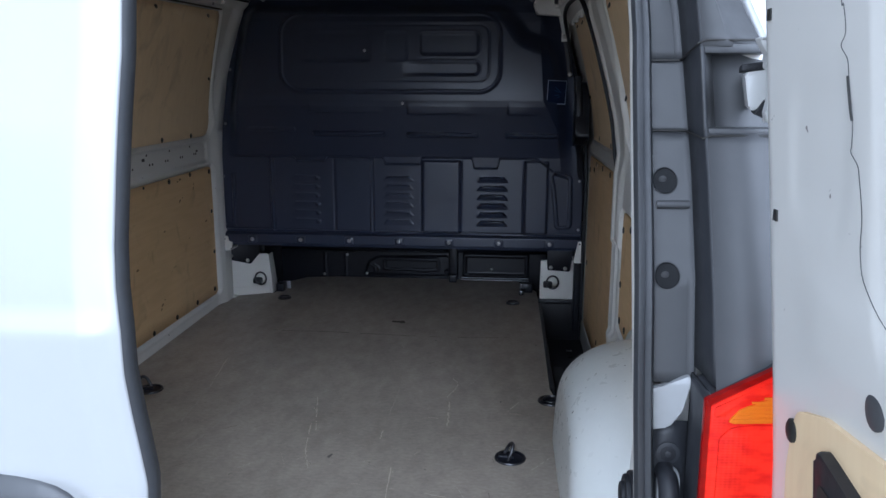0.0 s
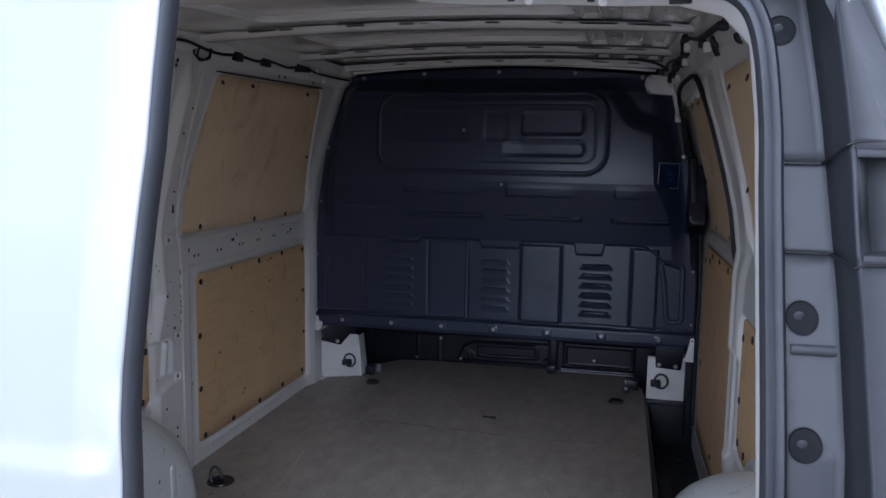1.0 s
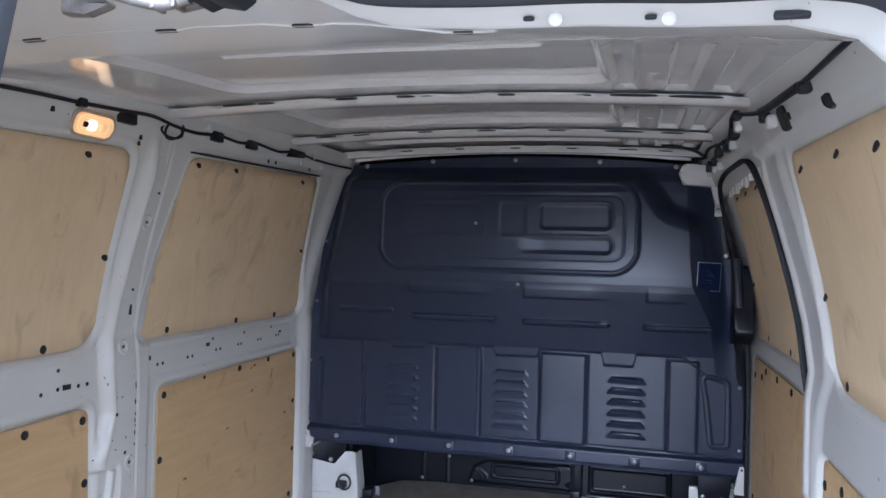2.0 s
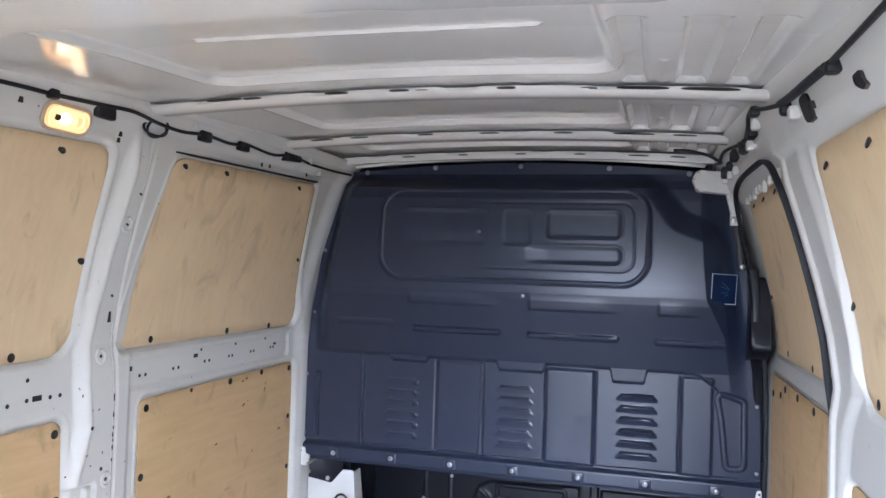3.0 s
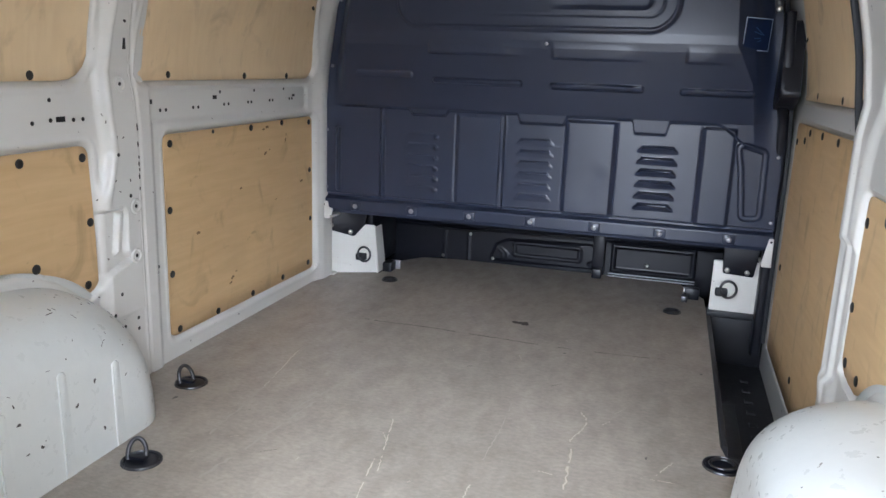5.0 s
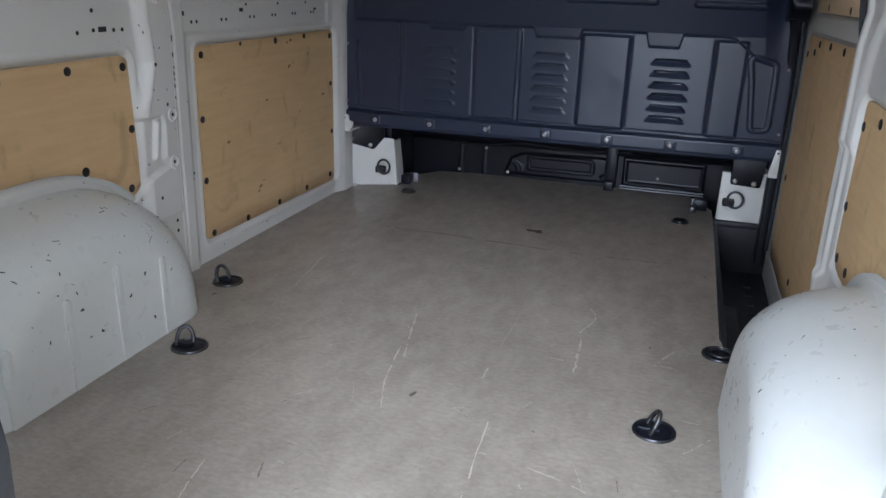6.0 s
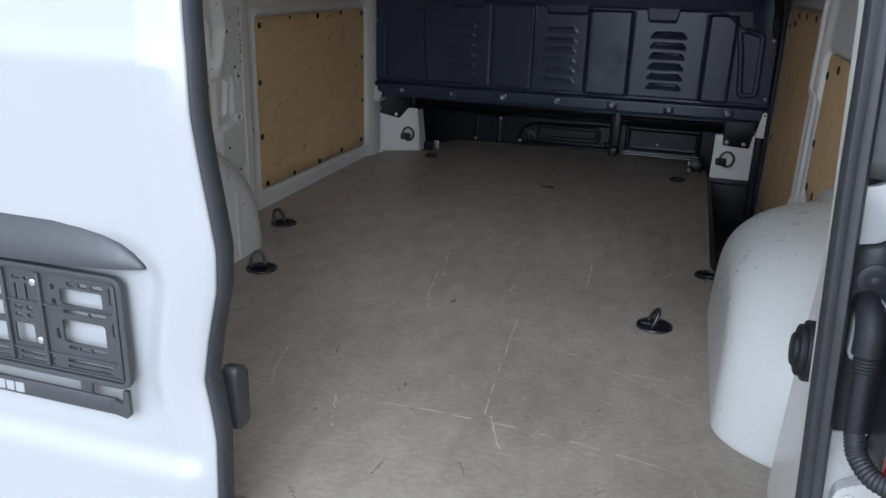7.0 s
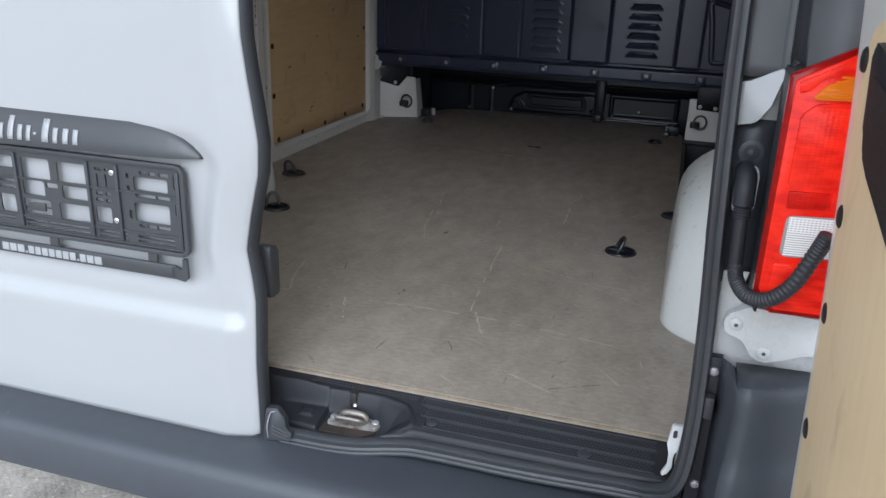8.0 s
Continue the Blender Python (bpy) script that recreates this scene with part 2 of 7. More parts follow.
FLOOR = floor_coating()
SCRATCH = surface("pale_bare_scratch", (0.53, 0.47, 0.39), 0.7, scale=40)
DRAG = surface("faint_drag_mark", (0.36, 0.325, 0.28), 0.6, scale=25)
DRAG_DARK = surface("faint_dark_drag", (0.13, 0.108, 0.088), 0.6, scale=25)
SMEAR = surface("dark_scuff", (0.055, 0.046, 0.040), 0.7, scale=40)
PLY_EDGE = surface("raw_plywood_edge", (0.30, 0.24, 0.17), 0.7, colour2=(0.17, 0.13, 0.09), scale=30)
GROUND = surface("worn_concrete", (0.46, 0.43, 0.38), 0.85, colour2=(0.25, 0.232, 0.20), scale=11, fine=0.8, bump=0.012, bump_scale=38,
                 speck=(0.60, 0.58, 0.54), speck_scale=55, speck_at=0.64)


# ---- mesh helpers ----
def thing(name, label, category, kind="", group="", at=(0, 0, 0)):
    ob = new(name)
    ob.location = at
    ob.empty_display_size = 0.05
    return tagged(ob, label, category, group, kind)


def shade(me, angle=40):
    me.polygons.foreach_set("use_smooth", [True] * len(me.polygons))
    me.set_sharp_from_angle(angle=radians(angle))


def link(name, me, parent, label="", smooth=40):
    if smooth:
        shade(me, smooth)
    ob = new(name, me)
    if parent is not None:
        ob.parent = parent
        bpy_inverse = Matrix.Translation(world_at(parent)).inverted()
        ob.matrix_parent_inverse = bpy_inverse
    return tagged(ob, label)


def world_at(ob):
    """Parts are made in world metres, so only a top-level thing has a place of its own."""
    return ob.location.copy() if ob.parent is None else Vector((0, 0, 0))


def part(name, bm, material, parent, label="", smooth=40):
    """One mesh object out of a bmesh, in world metres, under its thing."""
    bmesh.ops.recalc_face_normals(bm, faces=bm.faces)
    me = bpy.data.meshes.new(name)
    bm.to_mesh(me)
    bm.free()
    me.materials.append(material)
    return link(name, me, parent, label, smooth)


def sheet(name, verts, nu, nv, material, parent, label="", thick=0.0, wrap=False, smooth=40, flip=False):
    """A grid of nu by nv points (rows of v inside columns of u) as one mesh."""
    faces = []
    last = nu if wrap else nu - 1
    for i in range(last):
        a, b = i * nv, ((i + 1) % nu) * nv
        for j in range(nv - 1):
            q = (a + j, b + j, b + j + 1, a + j + 1)
            faces.append(q[::-1] if flip else q)
    me = bpy.data.meshes.new(name)
    me.from_pydata([tuple(v) for v in verts], [], faces)
    me.materials.append(material)
    ob = link(name, me, parent, label, smooth)
    if thick:
        m = ob.modifiers.new("thickness", "SOLIDIFY")
        m.thickness, m.offset = thick, -1.0
    return ob


def add_box(bm, x0, x1, y0, y1, z0, z1, bevel=0.0, segments=2, m=None):
    r = bmesh.ops.create_cube(bm, size=1.0)
    vs = r["verts"]
    bmesh.ops.scale(bm, vec=(x1 - x0, y1 - y0, z1 - z0), verts=vs)
    bmesh.ops.translate(bm, vec=((x0 + x1) / 2, (y0 + y1) / 2, (z0 + z1) / 2), verts=vs)
    if bevel:
        es = list({e for v in vs for e in v.link_edges})
        b = bmesh.ops.bevel(bm, geom=es, offset=bevel, segments=segments, profile=0.5, affect="EDGES")
        vs = list({v for f in b["faces"] for v in f.verts} | {v for v in vs if v.is_valid})
    if m is not None:
        vs = [v for v in vs if v.is_valid]
        bmesh.ops.transform(bm, matrix=m, verts=vs)
    return vs


def box(name, x0, x1, y0, y1, z0, z1, material, parent, bevel=0.003, label="", m=None):
    bm = bmesh.new()
    add_box(bm, x0, x1, y0, y1, z0, z1, bevel, 2, m)
    return part(name, bm, material, parent, label)


def rounded(points, radius, steps=5):
    """A closed outline with rounded corners. radius: one number or one a corner."""
    n, out = len(points), []
    for i in range(n):
        r = radius[i] if isinstance(radius, (list, tuple)) else radius
        p, a, b = Vector(points[i]), Vector(points[i - 1]), Vector(points[(i + 1) % n])
        u, v = (a - p), (b - p)
        ang = u.angle(v)
        d = min(r / math.tan(ang / 2), u.length * 0.49, v.length * 0.49) if r > 0 else 0
        if d < 1e-5:
            out.append(tuple(p))
            continue
        s, e = p + u.normalized() * d, p + v.normalized() * d
        for k in range(steps + 1):
            f = k / steps
            out.append(tuple((1 - f) ** 2 * s + 2 * f * (1 - f) * p + f * f * e))
    return out


def prism(name, outline, place, d0, d1, material, parent, bevel=0.0, label="", smooth=40):
    """An outline extruded from depth d0 to d1; place(u, v, d) gives the point."""
    bm = bmesh.new()
    lo = [bm.verts.new(place(u, v, d0)) for u, v in outline]
    hi = [bm.verts.new(place(u, v, d1)) for u, v in outline]
    n = len(outline)
    bm.faces.new(lo[::-1])
    top = bm.faces.new(hi)
    for i in range(n):
        bm.faces.new((lo[i], lo[(i + 1) % n], hi[(i + 1) % n], hi[i]))
    if bevel:
        bmesh.ops.bevel(bm, geom=list(top.edges), offset=bevel, segments=2, profile=0.5, affect="EDGES")
    return part(name, bm, material, parent, label, smooth)


def glide(points, steps=8):
    """Catmull-Rom points through the given ones."""
    pts = [Vector(p) for p in points]
    pts = [pts[0] * 2 - pts[1]] + pts + [pts[-1] * 2 - pts[-2]]
    out = []
    for i in range(1, len(pts) - 2):
        p0, p1, p2, p3 = pts[i - 1:i + 3]
        for k in range(steps):
            f = k / steps
            out.append(0.5 * ((2 * p1) + (p2 - p0) * f + (2 * p0 - 5 * p1 + 4 * p2 - p3) * f * f + (3 * p1 - p0 - 3 * p2 + p3) * f ** 3))
    out.append(pts[-2])
    return out


def sweep(name, path, profile, material, parent, label="", closed_profile=True, up=(0, 1, 0), ripple=0.0, ripple_n=1, smooth=50):
    """A profile (pairs across, along up) carried along a path. ripple: corrugations."""
    path = [Vector(p) for p in path]
    n = len(path)
    bm = bmesh.new()
    rings = []
    for i, p in enumerate(path):
        d = (path[min(i + 1, n - 1)] - path[max(i - 1, 0)]).normalized()
        u = Vector(up)
        s = d.cross(u)
        if s.length < 1e-4:
            s = d.cross(Vector((1, 0, 0.01)))
        s.normalize()
        u = s.cross(d).normalized()
        k = 1.0 + (ripple if (i // ripple_n) % 2 else 0.0)
        rings.append([bm.verts.new(p + s * (a * k) + u * (b * k)) for a, b in profile])
    m = len(profile)
    for i in range(n - 1):
        for j in range(m if closed_profile else m - 1):
            a, b = rings[i], rings[i + 1]
            bm.faces.new((a[j], a[(j + 1) % m], b[(j + 1) % m], b[j]))
    if closed_profile:
        bm.faces.new(rings[0][::-1])
        bm.faces.new(rings[-1])
    return part(name, bm, material, parent, label, smooth)


def circle(r, n=10, sx=1.0, sy=1.0):
    return [(r * sx * math.cos(2 * math.pi * k / n), r * sy * math.sin(2 * math.pi * k / n)) for k in range(n)]


def disc_mesh(name, r, h, material, n=14, dome=0.3):
    """A low button, base at the origin, rising along +z."""
    bm = bmesh.new()
    rows = [(r, 0.0), (r, h * 0.55), (r * 0.8, h * 0.9), (r * 0.35, h * (1 + dome * 0.2))]
    rings = [[bm.verts.new((a * math.cos(2 * math.pi * k / n), a * math.sin(2 * math.pi * k / n), b)) for k in range(n)] for a, b in rows]
    for p, q in zip(rings, rings[1:]):
        for k in range(n):
            bm.faces.new((p[k], p[(k + 1) % n], q[(k + 1) % n], q[k]))
    bm.faces.new(rings[-1])
    bm.faces.new(rings[0][::-1])
    me = bpy.data.meshes.new(name)
    bm.to_mesh(me)
    bm.free()
    me.materials.append(material)
    shade(me, 50)
    return me


def place_mesh(name, me, parent, at, normal, label="", spin=0.0, scale=1.0):
    """An object on shared mesh data, its z along normal, in world metres."""
    ob = new(name, me)
    ob.parent = parent
    ob.matrix_parent_inverse = Matrix.Translation(world_at(parent)).inverted()
    q = Vector(normal).to_track_quat("Z", "Y").to_matrix().to_4x4()
    ob.matrix_basis = Matrix.Translation(at) @ q @ pose(0, 0, 0, 0, 0, spin) @ Matrix.Scale(scale, 4)
    return tagged(ob, label)


def step(x, a, b):
    k = np.clip((np.asarray(x, float) - a) / (b - a), 0, 1)
    return k * k * (3 - 2 * k)


def sd_box(x, z, x0, x1, z0, z1, r):
    """Signed distance to a rounded rectangle, negative inside."""
    qx = np.abs(x - (x0 + x1) / 2) - (x1 - x0) / 2 + r
    qz = np.abs(z - (z0 + z1) / 2) - (z1 - z0) / 2 + r
    return np.hypot(np.maximum(qx, 0), np.maximum(qz, 0)) + np.minimum(np.maximum(qx, qz), 0) - r


def sd_poly(x, z, pts):
    """Signed distance to a polygon, negative inside."""
    x, z = np.asarray(x, float), np.asarray(z, float)
    d = np.full(x.shape, 1e9)
    inside = np.zeros(x.shape, bool)
    n = len(pts)
    for i in range(n):
        (ax, az), (bx, bz) = pts[i], pts[(i + 1) % n]
        ex, ez = bx - ax, bz - az
        k = np.clip(((x - ax) * ex + (z - az) * ez) / (ex * ex + ez * ez + 1e-12), 0, 1)
        d = np.minimum(d, np.hypot(x - ax - ex * k, z - az - ez * k))
        cross = ((az > z) != (bz > z)) & (x < (bx - ax) * (z - az) / (bz - az + 1e-12) + ax)
        inside ^= cross
    return np.where(inside, -d, d)


def ridge(d, half, height):
    """A rounded bead of the given half width along the line d = 0."""
    return height * (1 - step(np.abs(d), half * 0.35, half))


# ---- the van's plan: x to its right, y ahead, z up; rear doors near y = 0.15 ----
FLOOR_Z = 0.56
PROFILE_Z = [0.30, 1.30, 1.36, 1.46, 1.565, 1.68, 1.80, 1.90, 1.99]
PROFILE_X = [0.845, 0.845, 0.852, 0.838, 0.813, 0.780, 0.742, 0.706, 0.66]


def half_width(z):
    return np.interp(z, PROFILE_Z, PROFILE_X)


def frame_y(z):
    """The rear frame's plane, upright below and leaning forwards above."""
    return np.interp(z, [0.3, 0.60, 0.80, 1.05, 1.306, 1.43, 1.60, 1.85, 2.1], [0.19, 0.19, 0.218, 0.228, 0.268, 0.318, 0.388, 0.455, 0.50])


def skin_y(z):
    """The rear doors' outer skin."""
    return np.interp(z, [0.3, 0.71, 0.735, 1.245, 1.265, 1.50, 1.75, 1.77, 2.05], [0.122, 0.122, 0.136, 0.120, 0.130, 0.165, 0.222, 0.232, 0.28])


# panel outlines as (y, z)
PANEL_FRONT_LOW = rounded([(1.709, 0.620), (2.618, 0.614), (2.612, 1.208), (1.709, 1.199)], 0.028)
PANEL_FRONT_UP = rounded([(1.600, 1.336), (2.640, 1.340), (2.495, 1.866), (1.655, 1.842)], [0.03, 0.07, 0.03, 0.07])
PANEL_REAR_UP = rounded([(0.45, 1.332), (1.455, 1.338), (1.425, 1.828), (0.45, 1.795)], [0.03, 0.09, 0.05, 0.05])


def arch_line(y):
    """The wheel arch's outline on the wall."""
    return 0.56 + 0.375 * np.sqrt(np.clip(1 - np.abs((y - 1.06) / 0.42) ** 2.6, 0, 1))


def rear_low_outline(y_front, z_low):
    ys = np.linspace(0.62, y_front - 0.075, 14)
    low = [(float(y), float(max(arch_line(y) + 0.012, z_low))) for y in ys]
    return low + rounded([(y_front - 0.05, z_low), (y_front, z_low + 0.02), (y_front - 0.012, 1.196), (0.62, 1.186)], [0.02, 0.04, 0.03, 0.02])


PANEL_REAR_LOW = rear_low_outline(1.440, 0.83)

# ---- ground ----
bm = bmesh.new()
bmesh.ops.create_grid(bm, x_segments=40, y_segments=40, size=400)
part("ground", bm, GROUND, None)
tagged(bpy.data.objects["ground"], "worn grey concrete yard under the van", "ground", kind="structure")

# ---- outer shell that keeps the light out ----
shell = thing("wall_outer", "white painted outer body of the van", "van body", "structure", at=(0, 1.8, 0.4))
for side in (-1, 1):
    ys = np.linspace(0.17, 3.6, 6)
    zs = np.linspace(0.28, 2.06, 16)
    verts = [(side * (np.interp(z, [0.28, 0.5, 1.2, 1.7, 2.0, 2.06], [0.90, 0.95, 0.95, 0.88, 0.78, 0.70]) - (np.interp(z, [1.55, 1.66], [0.03, 0.085]) if y < 0.3 else 0)), y + (np.interp(z, [1.16, 1.5, 1.61, 2.06], [0.04, 0.16, 0.19, 0.28]) if y < 0.3 else 0), z) for y in ys for z in zs]
    sheet("side_skin", verts, 6, 16, WHITE_OUT_DIM, shell, thick=0.012, flip=side > 0)
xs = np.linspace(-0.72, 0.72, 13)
sheet("roof_skin", [(x, y, 2.075 + 0.03 * (1 - (x / 0.72) ** 2)) for x in xs for y in (0.39, 3.6)], 13, 2, WHITE_OUT_DIM, shell, thick=0.012)
box("underbody", -0.93, 0.93, 0.30, 3.6, 0.30, 0.36, BLACK, shell)
box("cab_end", -0.93, 0.93, 3.58, 3.64, 0.30, 2.10, BLACK, shell)

# ---- load floor ----
floor = thing("floor", "worn grey-brown film-faced plywood load floor with pale scratches", "floor", "structure", at=(0, 1.7, 0.5))
outline = [(-0.85, 0.293), (0.86, 0.302), (0.86, 1.45), (0.700, 1.60), (0.660, 1.635), (0.648, 1.70), (0.652, 2.775),
           (0.648, 2.98), (0.56, 3.17), (0.40, 3.20), (-0.40, 3.20), (-0.56, 3.17), (-0.64, 3.05), (-0.64, 2.84), (-0.86, 2.75)]
prism("plywood_sheet", rounded(outline, 0.012, 3), lambda u, v, d: (u, v, d), FLOOR_Z - 0.012, FLOOR_Z, FLOOR, floor)
prism("rear_edge", [(-0.60, 0.290), (0.695, 0.297), (0.695, 0.2995), (-0.60, 0.2925)], lambda u, v, d: (u, v, d), FLOOR_Z - 0.0055, FLOOR_Z - 0.0012, PLY_EDGE, floor, label="pale raw plywood edge")


def stroke(points, width, material, name, seed):
    """A thin worn streak lying on the floor, broken and uneven."""
    rnd = random.Random(seed)
    pts = glide([(x, y, 0) for x, y in points], 14)
    bm = bmesh.new()
    run, gap = [], 0
    for i, p in enumerate(pts):
        d = (pts[min(i + 1, len(pts) - 1)] - pts[max(i - 1, 0)]).normalized()
        s = Vector((-d.y, d.x, 0))
        w = width * rnd.uniform(0.25, 1.0)
        o = s * rnd.uniform(-0.4, 0.4) * width
        a, b = p + o + s * w / 2, p + o - s * w / 2
        run.append((bm.verts.new((a.x, a.y, FLOOR_Z + 0.0006)), bm.verts.new((b.x, b.y, FLOOR_Z + 0.0006))))
    for i in range(len(run) - 1):
        gap = gap - 1 if gap > 0 else (rnd.randint(1, 3) if rnd.random() < 0.09 else 0)
        if gap == 0:
            (a, b), (c, d) = run[i], run[i + 1]
            bm.faces.new((a, b, d, c))
    return part(name, bm, material, floor, smooth=0)


LONG = [([(-0.009, 0.634), (0.167, 0.640), (0.366, 0.630), (0.56, 0.60)], 0.0035), ([(0.299, 0.985), (0.393, 0.954), (0.528, 0.874), (0.60, 0.83)], 0.0032),
        ([(0.196, 1.111), (0.210, 0.884), (0.227, 0.660)], 0.0030), ([(0.466, 0.922), (0.601, 0.919)], 0.0030), ([(0.314, 1.616), (0.327, 1.382)], 0.006),
        ([(-0.255, 0.809), (-0.232, 0.70), (-0.206, 0.624), (-0.26, 0.63)], 0.0032), ([(-0.064, 0.629), (-0.017, 0.509)], 0.0045),
        ([(-0.086, 1.368), (-0.06, 1.2), (-0.025, 1.089)], 0.0030), ([(0.24, 0.66), (0.28, 0.56)], 0.0035), ([(-0.54, 1.90), (-0.50, 1.62)], 0.004),
        ([(0.36, 0.42), (0.46, 0.37)], 0.003), ([(0.62, 1.20), (0.57, 1.13)], 0.003), ([(0.47, 1.26), (0.60, 1.25)], 0.0022)]
for i, (pts, w) in enumerate(LONG):
    stroke(pts, w * 1.25, SCRATCH, "scratch", 50 + i)
FAINT = [([(-0.483, 1.342), (-0.498, 1.578), (-0.529, 2.002)], 0.009, 0), ([(-0.394, 1.168), (-0.367, 1.350), (-0.334, 1.597)], 0.010, 0), ([(-0.521, 1.808), (-0.416, 1.768)], 0.006, 0),
         ([(-0.538, 1.80), (-0.548, 2.094)], 0.008, 0), ([(-0.376, 1.494), (-0.311, 1.764)], 0.008, 0), ([(-0.471, 2.252), (-0.228, 2.251), (-0.009, 2.236)], 0.008, 1),
         ([(-0.071, 2.243), (0.212, 2.223), (0.54, 2.243)], 0.006, 1), ([(-0.115, 1.567), (-0.085, 1.429), (-0.058, 1.311)], 0.004, 2), ([(0.14, 1.764), (0.144, 1.613), (0.139, 1.446)], 0.005, 0),
         ([(0.138, 1.334), (0.138, 1.28)], 0.005, 2), ([(0.315, 1.773), (0.337, 1.712), (0.309, 1.60)], 0.005, 2), ([(0.507, 1.508), (0.542, 1.58)], 0.004, 2), ([(0.475, 1.486), (0.547, 1.487)], 0.004, 2),
         ([(0.368, 1.535), (0.476, 1.549)], 0.004, 0), ([(0.262, 1.439), (0.297, 1.435)], 0.004, 2)]
for i, (pts, w, m) in enumerate(FAINT):
    stroke(pts, w, (DRAG, DRAG_DARK, SCRATCH)[m], ("drag_mark", "dark_drag_mark", "scratch")[m], 400 + i)
rnd = random.Random(7)
for i in range(34):
    x, y, a, ln = rnd.uniform(-0.5, 0.6), rnd.uniform(0.36, 2.3), rnd.uniform(0.6, 2.2), rnd.uniform(0.008, 0.05)
    p = [(x, y), (x + math.cos(a) * ln / 2, y + math.sin(a) * ln / 2 + 0.002), (x + math.cos(a) * ln, y + math.sin(a) * ln)]
    pale = rnd.random() < 0.55
    stroke(p, rnd.uniform(0.0018, 0.004), SCRATCH if pale else DRAG_DARK, "scratch" if pale else "scuff", 200 + i)
for i in range(64):
    x, y, a, ln = rnd.uniform(-0.15, 0.66), rnd.uniform(0.31, 1.15), rnd.uniform(0, 3.14), rnd.uniform(0.004, 0.03)
    if rnd.random() < 0.2:
        ln *= 3.5
    p = [(x, y), (x + math.cos(a) * ln / 2, y + math.sin(a) * ln / 2 + 0.002), (x + math.cos(a) * ln, y + math.sin(a) * ln)]
    m = rnd.choice((0, 0, 1, 2, 3))
    stroke(p, rnd.uniform(0.0012, 0.0032), (SCRATCH, DRAG, DRAG_DARK, DRAG_DARK)[m], ("scratch", "drag_mark", "scuff", "dark_drag_mark")[m], 600 + i)
bm = bmesh.new()
for k in range(10):
    a, r = rnd.uniform(0, 6.28), rnd.uniform(0, 0.018)
    c = bmesh.ops.create_circle(bm, cap_ends=True, segments=9, radius=rnd.uniform(0.006, 0.013))
    bmesh.ops.translate(bm, vec=(0.034 + math.cos(a) * r * 1.5, 2.412 + math.sin(a) * r, FLOOR_Z + 0.0006 + 0.0001 * k), verts=c["verts"])
part("worn_spot", bm, SMEAR, floor, smooth=0)

def chip_mesh(w, h, seed):
    """A small ragged patch of bare metal, w by h."""
    r = random.Random(seed)
    bm = bmesh.new()
    ring = [(w * math.cos(a) * r.uniform(0.45, 1.0), h * math.sin(a) * r.uniform(0.45, 1.0)) for a in np.linspace(0, 2 * math.pi, 12)[:-1]]
    low, top = [[bm.verts.new((x * k, y * k, z)) for x, y in ring] for k, z in ((1.0, -0.001), (0.9, 0.0007))]
    bm.faces.new(top)
    for k in range(len(ring)):
        bm.faces.new((low[k - 1], low[k], top[k], top[k - 1]))
    me = bpy.data.meshes.new("paint_chip")
    bm.to_mesh(me)
    bm.free()
    me.materials.append(SMEAR)
    return me


# ---- wheel arches ----


